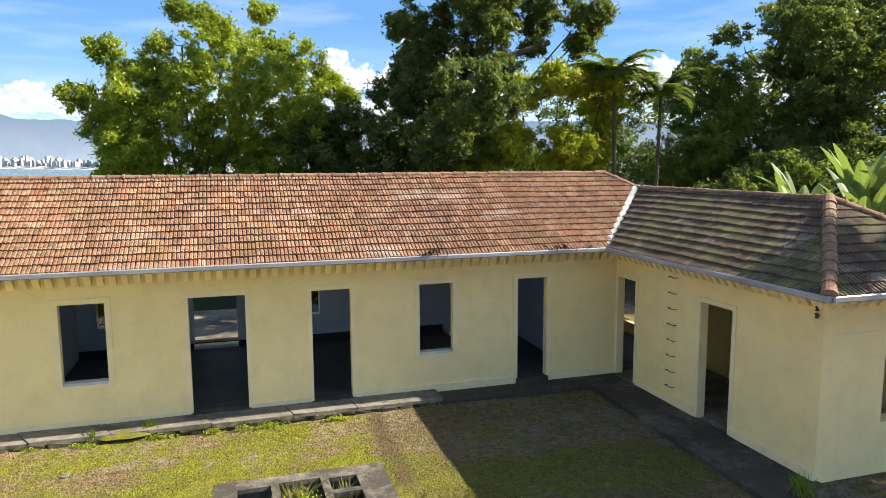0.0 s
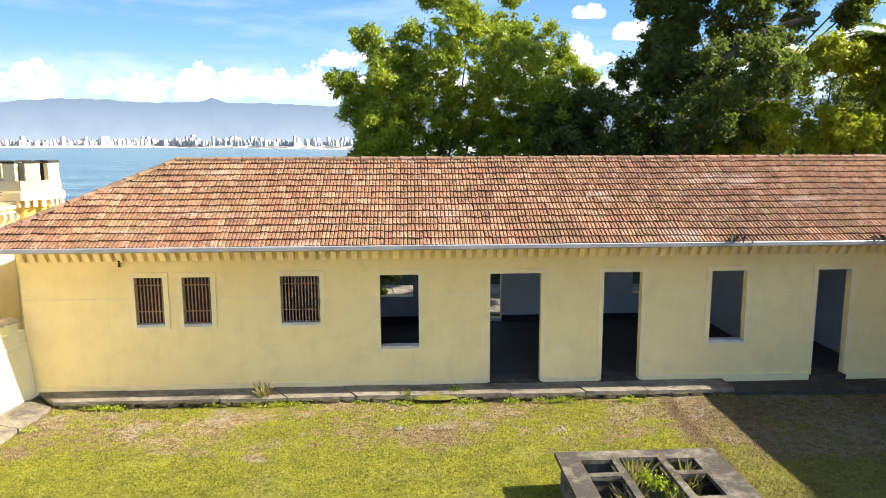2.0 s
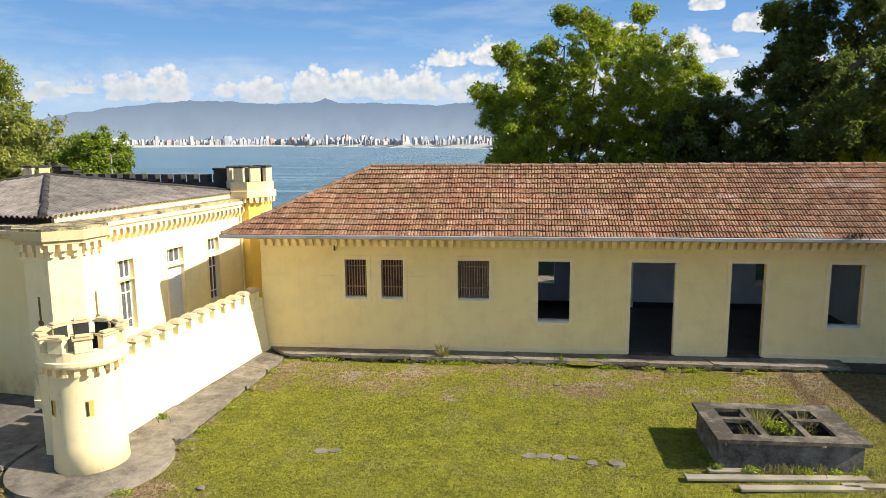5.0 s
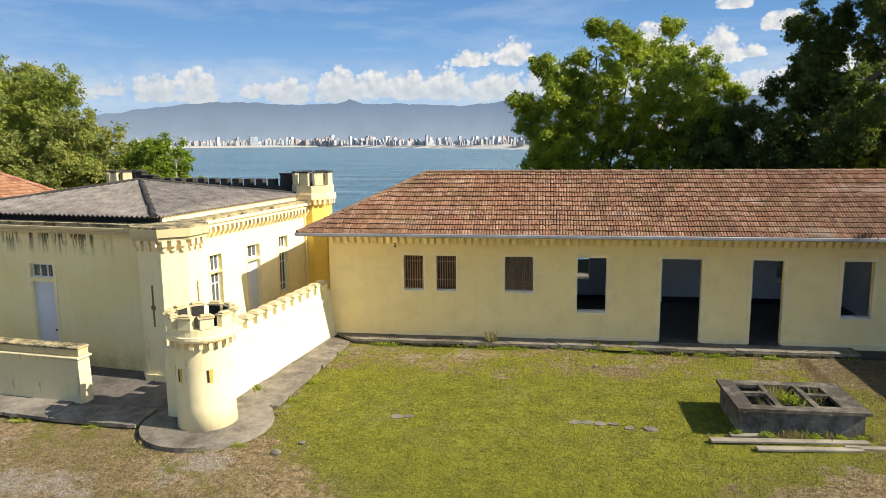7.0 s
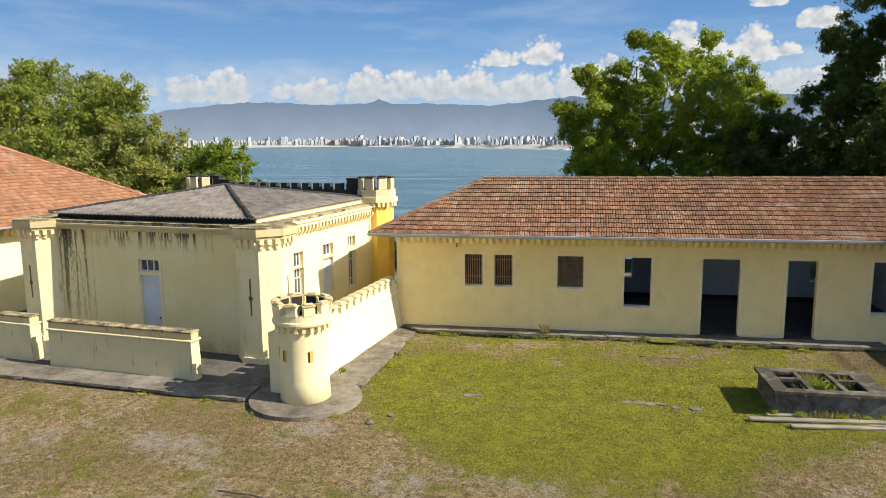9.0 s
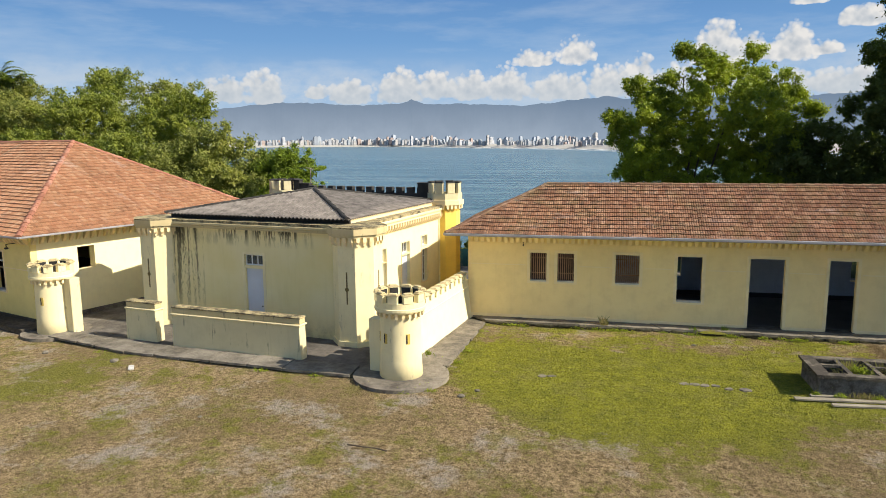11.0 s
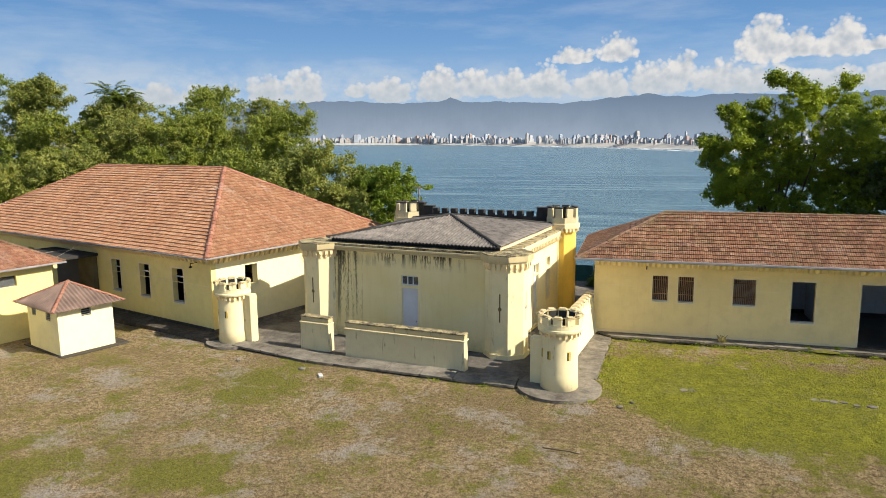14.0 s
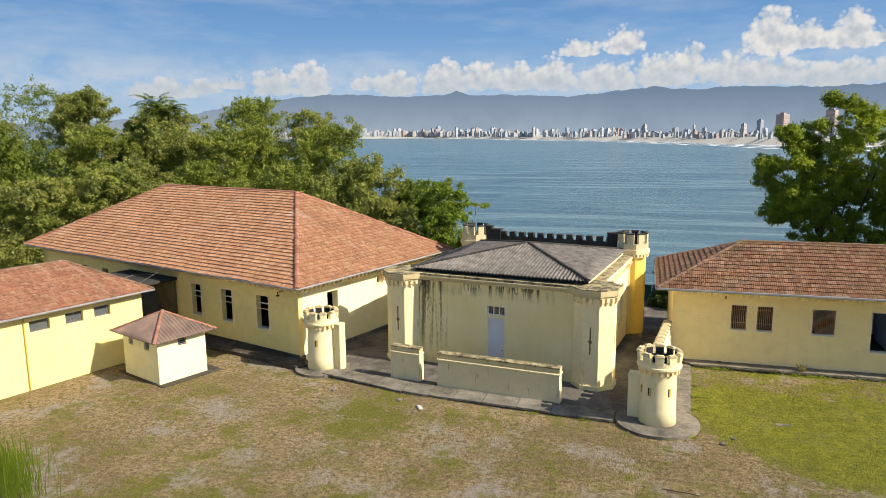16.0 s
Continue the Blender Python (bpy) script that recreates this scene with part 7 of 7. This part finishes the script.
# bearing, height of the base, half width in degrees, height of the heap
CLOUDS = [(28.3, 0.066, 2.0, 0.043), (31.4, 0.066, 2.2, 0.030), (34.4, 0.07, 1.5, 0.016), (24.2, 0.07, 1.1, 0.018), (21.5, 0.066, 2.2, 0.030), (17.6, 0.07, 2.5, 0.042), (14.2, 0.074, 2.3, 0.034), (11.6, 0.072, 2.4, 0.035),
          (8.9, 0.072, 2.4, 0.040), (6.8, 0.114, 2.1, 0.022), (3.3, 0.118, 1.7, 0.034), (4.2, 0.07, 3.2, 0.034), (0.4, 0.074, 3.2, 0.040), (-1.6, 0.086, 1.6, 0.038), (-4.3, 0.074, 2.6, 0.036), (-7.4, 0.07, 3.0, 0.030),
          (-11.6, 0.066, 3.2, 0.032), (-16.0, 0.066, 3.2, 0.032), (-7.4, 0.113, 2.3, 0.050), (-10.0, 0.112, 2.6, 0.030), (-12.3, 0.113, 2.2, 0.042), (-14.4, 0.112, 1.5, 0.016), (-17.0, 0.145, 2.0, 0.022), (-13.4, 0.175, 1.5, 0.017),
          (39.7, 0.058, 3.0, 0.024), (36.6, 0.064, 1.5, 0.016), (-33.0, 0.095, 5.0, 0.050), (-27.5, 0.098, 3.0, 0.034), (-20.5, 0.085, 3.0, 0.036), (-41.0, 0.09, 4.0, 0.04)]


def clouds():
    D = 4890.0
    n = 240
    v, f = [], []
    for i in range(n):
        a = 2 * math.pi * i / n
        for z in (-60.0, 1700.0):
            v.append((-D * math.sin(a), D * math.cos(a), z))
    for i in range(n):
        j = (i + 1) % n
        f.append((2 * i, 2 * i + 1, 2 * j + 1, 2 * j))
    m = Nodes("cumulus_bank")
    x, y, z = m.xyz()
    high = m.math("MULTIPLY", z, 1 / 1000.0)
    az0 = m.math("MULTIPLY", m.math("ARCTAN2", m.math("MULTIPLY", x, -1.0), y), 57.2958)
    el0 = m.math("MULTIPLY", z, 1 / D)

    def billow(vec):
        """Rounded puffs of two sizes with a ragged edge."""
        total = m.math("MULTIPLY", m.math("SUBTRACT", m.noise(0.007, 5, 0.55, vec), 0.5), 0.9)
        for scale, k in ((0.011, 0.55), (0.027, 0.36)):
            c = m.node("ShaderNodeTexVoronoi", Scale=scale)
            m.put(c.inputs["Vector"], vec)
            total = m.math("ADD", total, m.math("MULTIPLY", m.math("SUBTRACT", 0.5, c.outputs["Distance"]), k))
        return total

    # heaps with flat bases
    field = None
    for a, base, r, h in CLOUDS:
        u = m.math("MULTIPLY", m.math("SUBTRACT", az0, a), 1 / r)
        rise = m.math("SUBTRACT", el0, base)
        w = m.math("MULTIPLY", m.math("ADD", m.math("MAXIMUM", rise, 0.0), m.math("MULTIPLY", m.math("MINIMUM", rise, 0.0), 3.2)), 1 / h)
        one = m.math("SUBTRACT", 1.0, m.math("SQRT", m.math("ADD", m.math("MULTIPLY", u, u), m.math("MULTIPLY", w, w))))
        field = one if field is None else m.math("MAXIMUM", field, one)
    near = m.ramp(m.math("ADD", field, 0.5), (0.3, 0.0), (0.58, 1.0))
    lump = billow(m.pos)
    here = m.math("ADD", field, m.math("MULTIPLY", near, lump))
    mask = m.ramp(here, (0.06, 0.0), (0.17, 0.55), (0.34, 1.0))
    lit_side = m.node("ShaderNodeMapping", Vector=m.pos, Location=(26, 0, 42)).outputs[0]
    glow = m.math("ADD", m.math("MULTIPLY", m.math("SUBTRACT", lump, billow(lit_side)), 1.1), m.math("SUBTRACT", 0.72, m.math("MULTIPLY", m.math("MAXIMUM", here, 0.0), 0.35)))
    shade = m.ramp(glow, (0.08, (0.46, 0.54, 0.66)), (0.45, (0.62, 0.68, 0.77)), (0.8, (0.80, 0.83, 0.88)))
    haze = m.ramp(m.math("MULTIPLY", el0, 5.0), (0.33, 1.0), (0.52, 0.0))
    shade = m.mix(m.math("MULTIPLY", haze, 0.7), shade, (0.5, 0.60, 0.73))
    wisp = m.ramp(m.noise(0.0016, 5, 0.6, m.stretched(0.6, 0.6, 3.0)), (0.5, 0.0), (0.8, 0.3))
    blue = m.ramp(high, (0.1, (0.45, 0.61, 0.82)), (0.35, (0.32, 0.53, 0.84)), (0.7, (0.17, 0.38, 0.74)), (1.0, (0.12, 0.3, 0.65)))
    blue = m.mix(wisp, blue, (0.7, 0.8, 0.92))
    veil = m.math("MULTIPLY", m.ramp(m.noise(0.004, 5, 0.6, m.stretched(1.0, 1.0, 1.6)), (0.38, 0.0), (0.62, 1.0)), m.ramp(m.math("MULTIPLY", el0, 5.0), (0.2, 0.0), (0.36, 0.6), (0.62, 0.0)))
    blue = m.mix(veil, blue, (0.66, 0.73, 0.82))
    em = m.node("ShaderNodeEmission", Color=m.mix(mask, blue, shade), Strength=0.66)
    m.put(m.tree.nodes["Material Output"].inputs[0], em.outputs[0])
    tagged(obj("backdrop_clouds", v, f, m.mat, None, "blue sky with white cumulus clouds low over the hills"), category="clouds", kind="structure")


clouds()
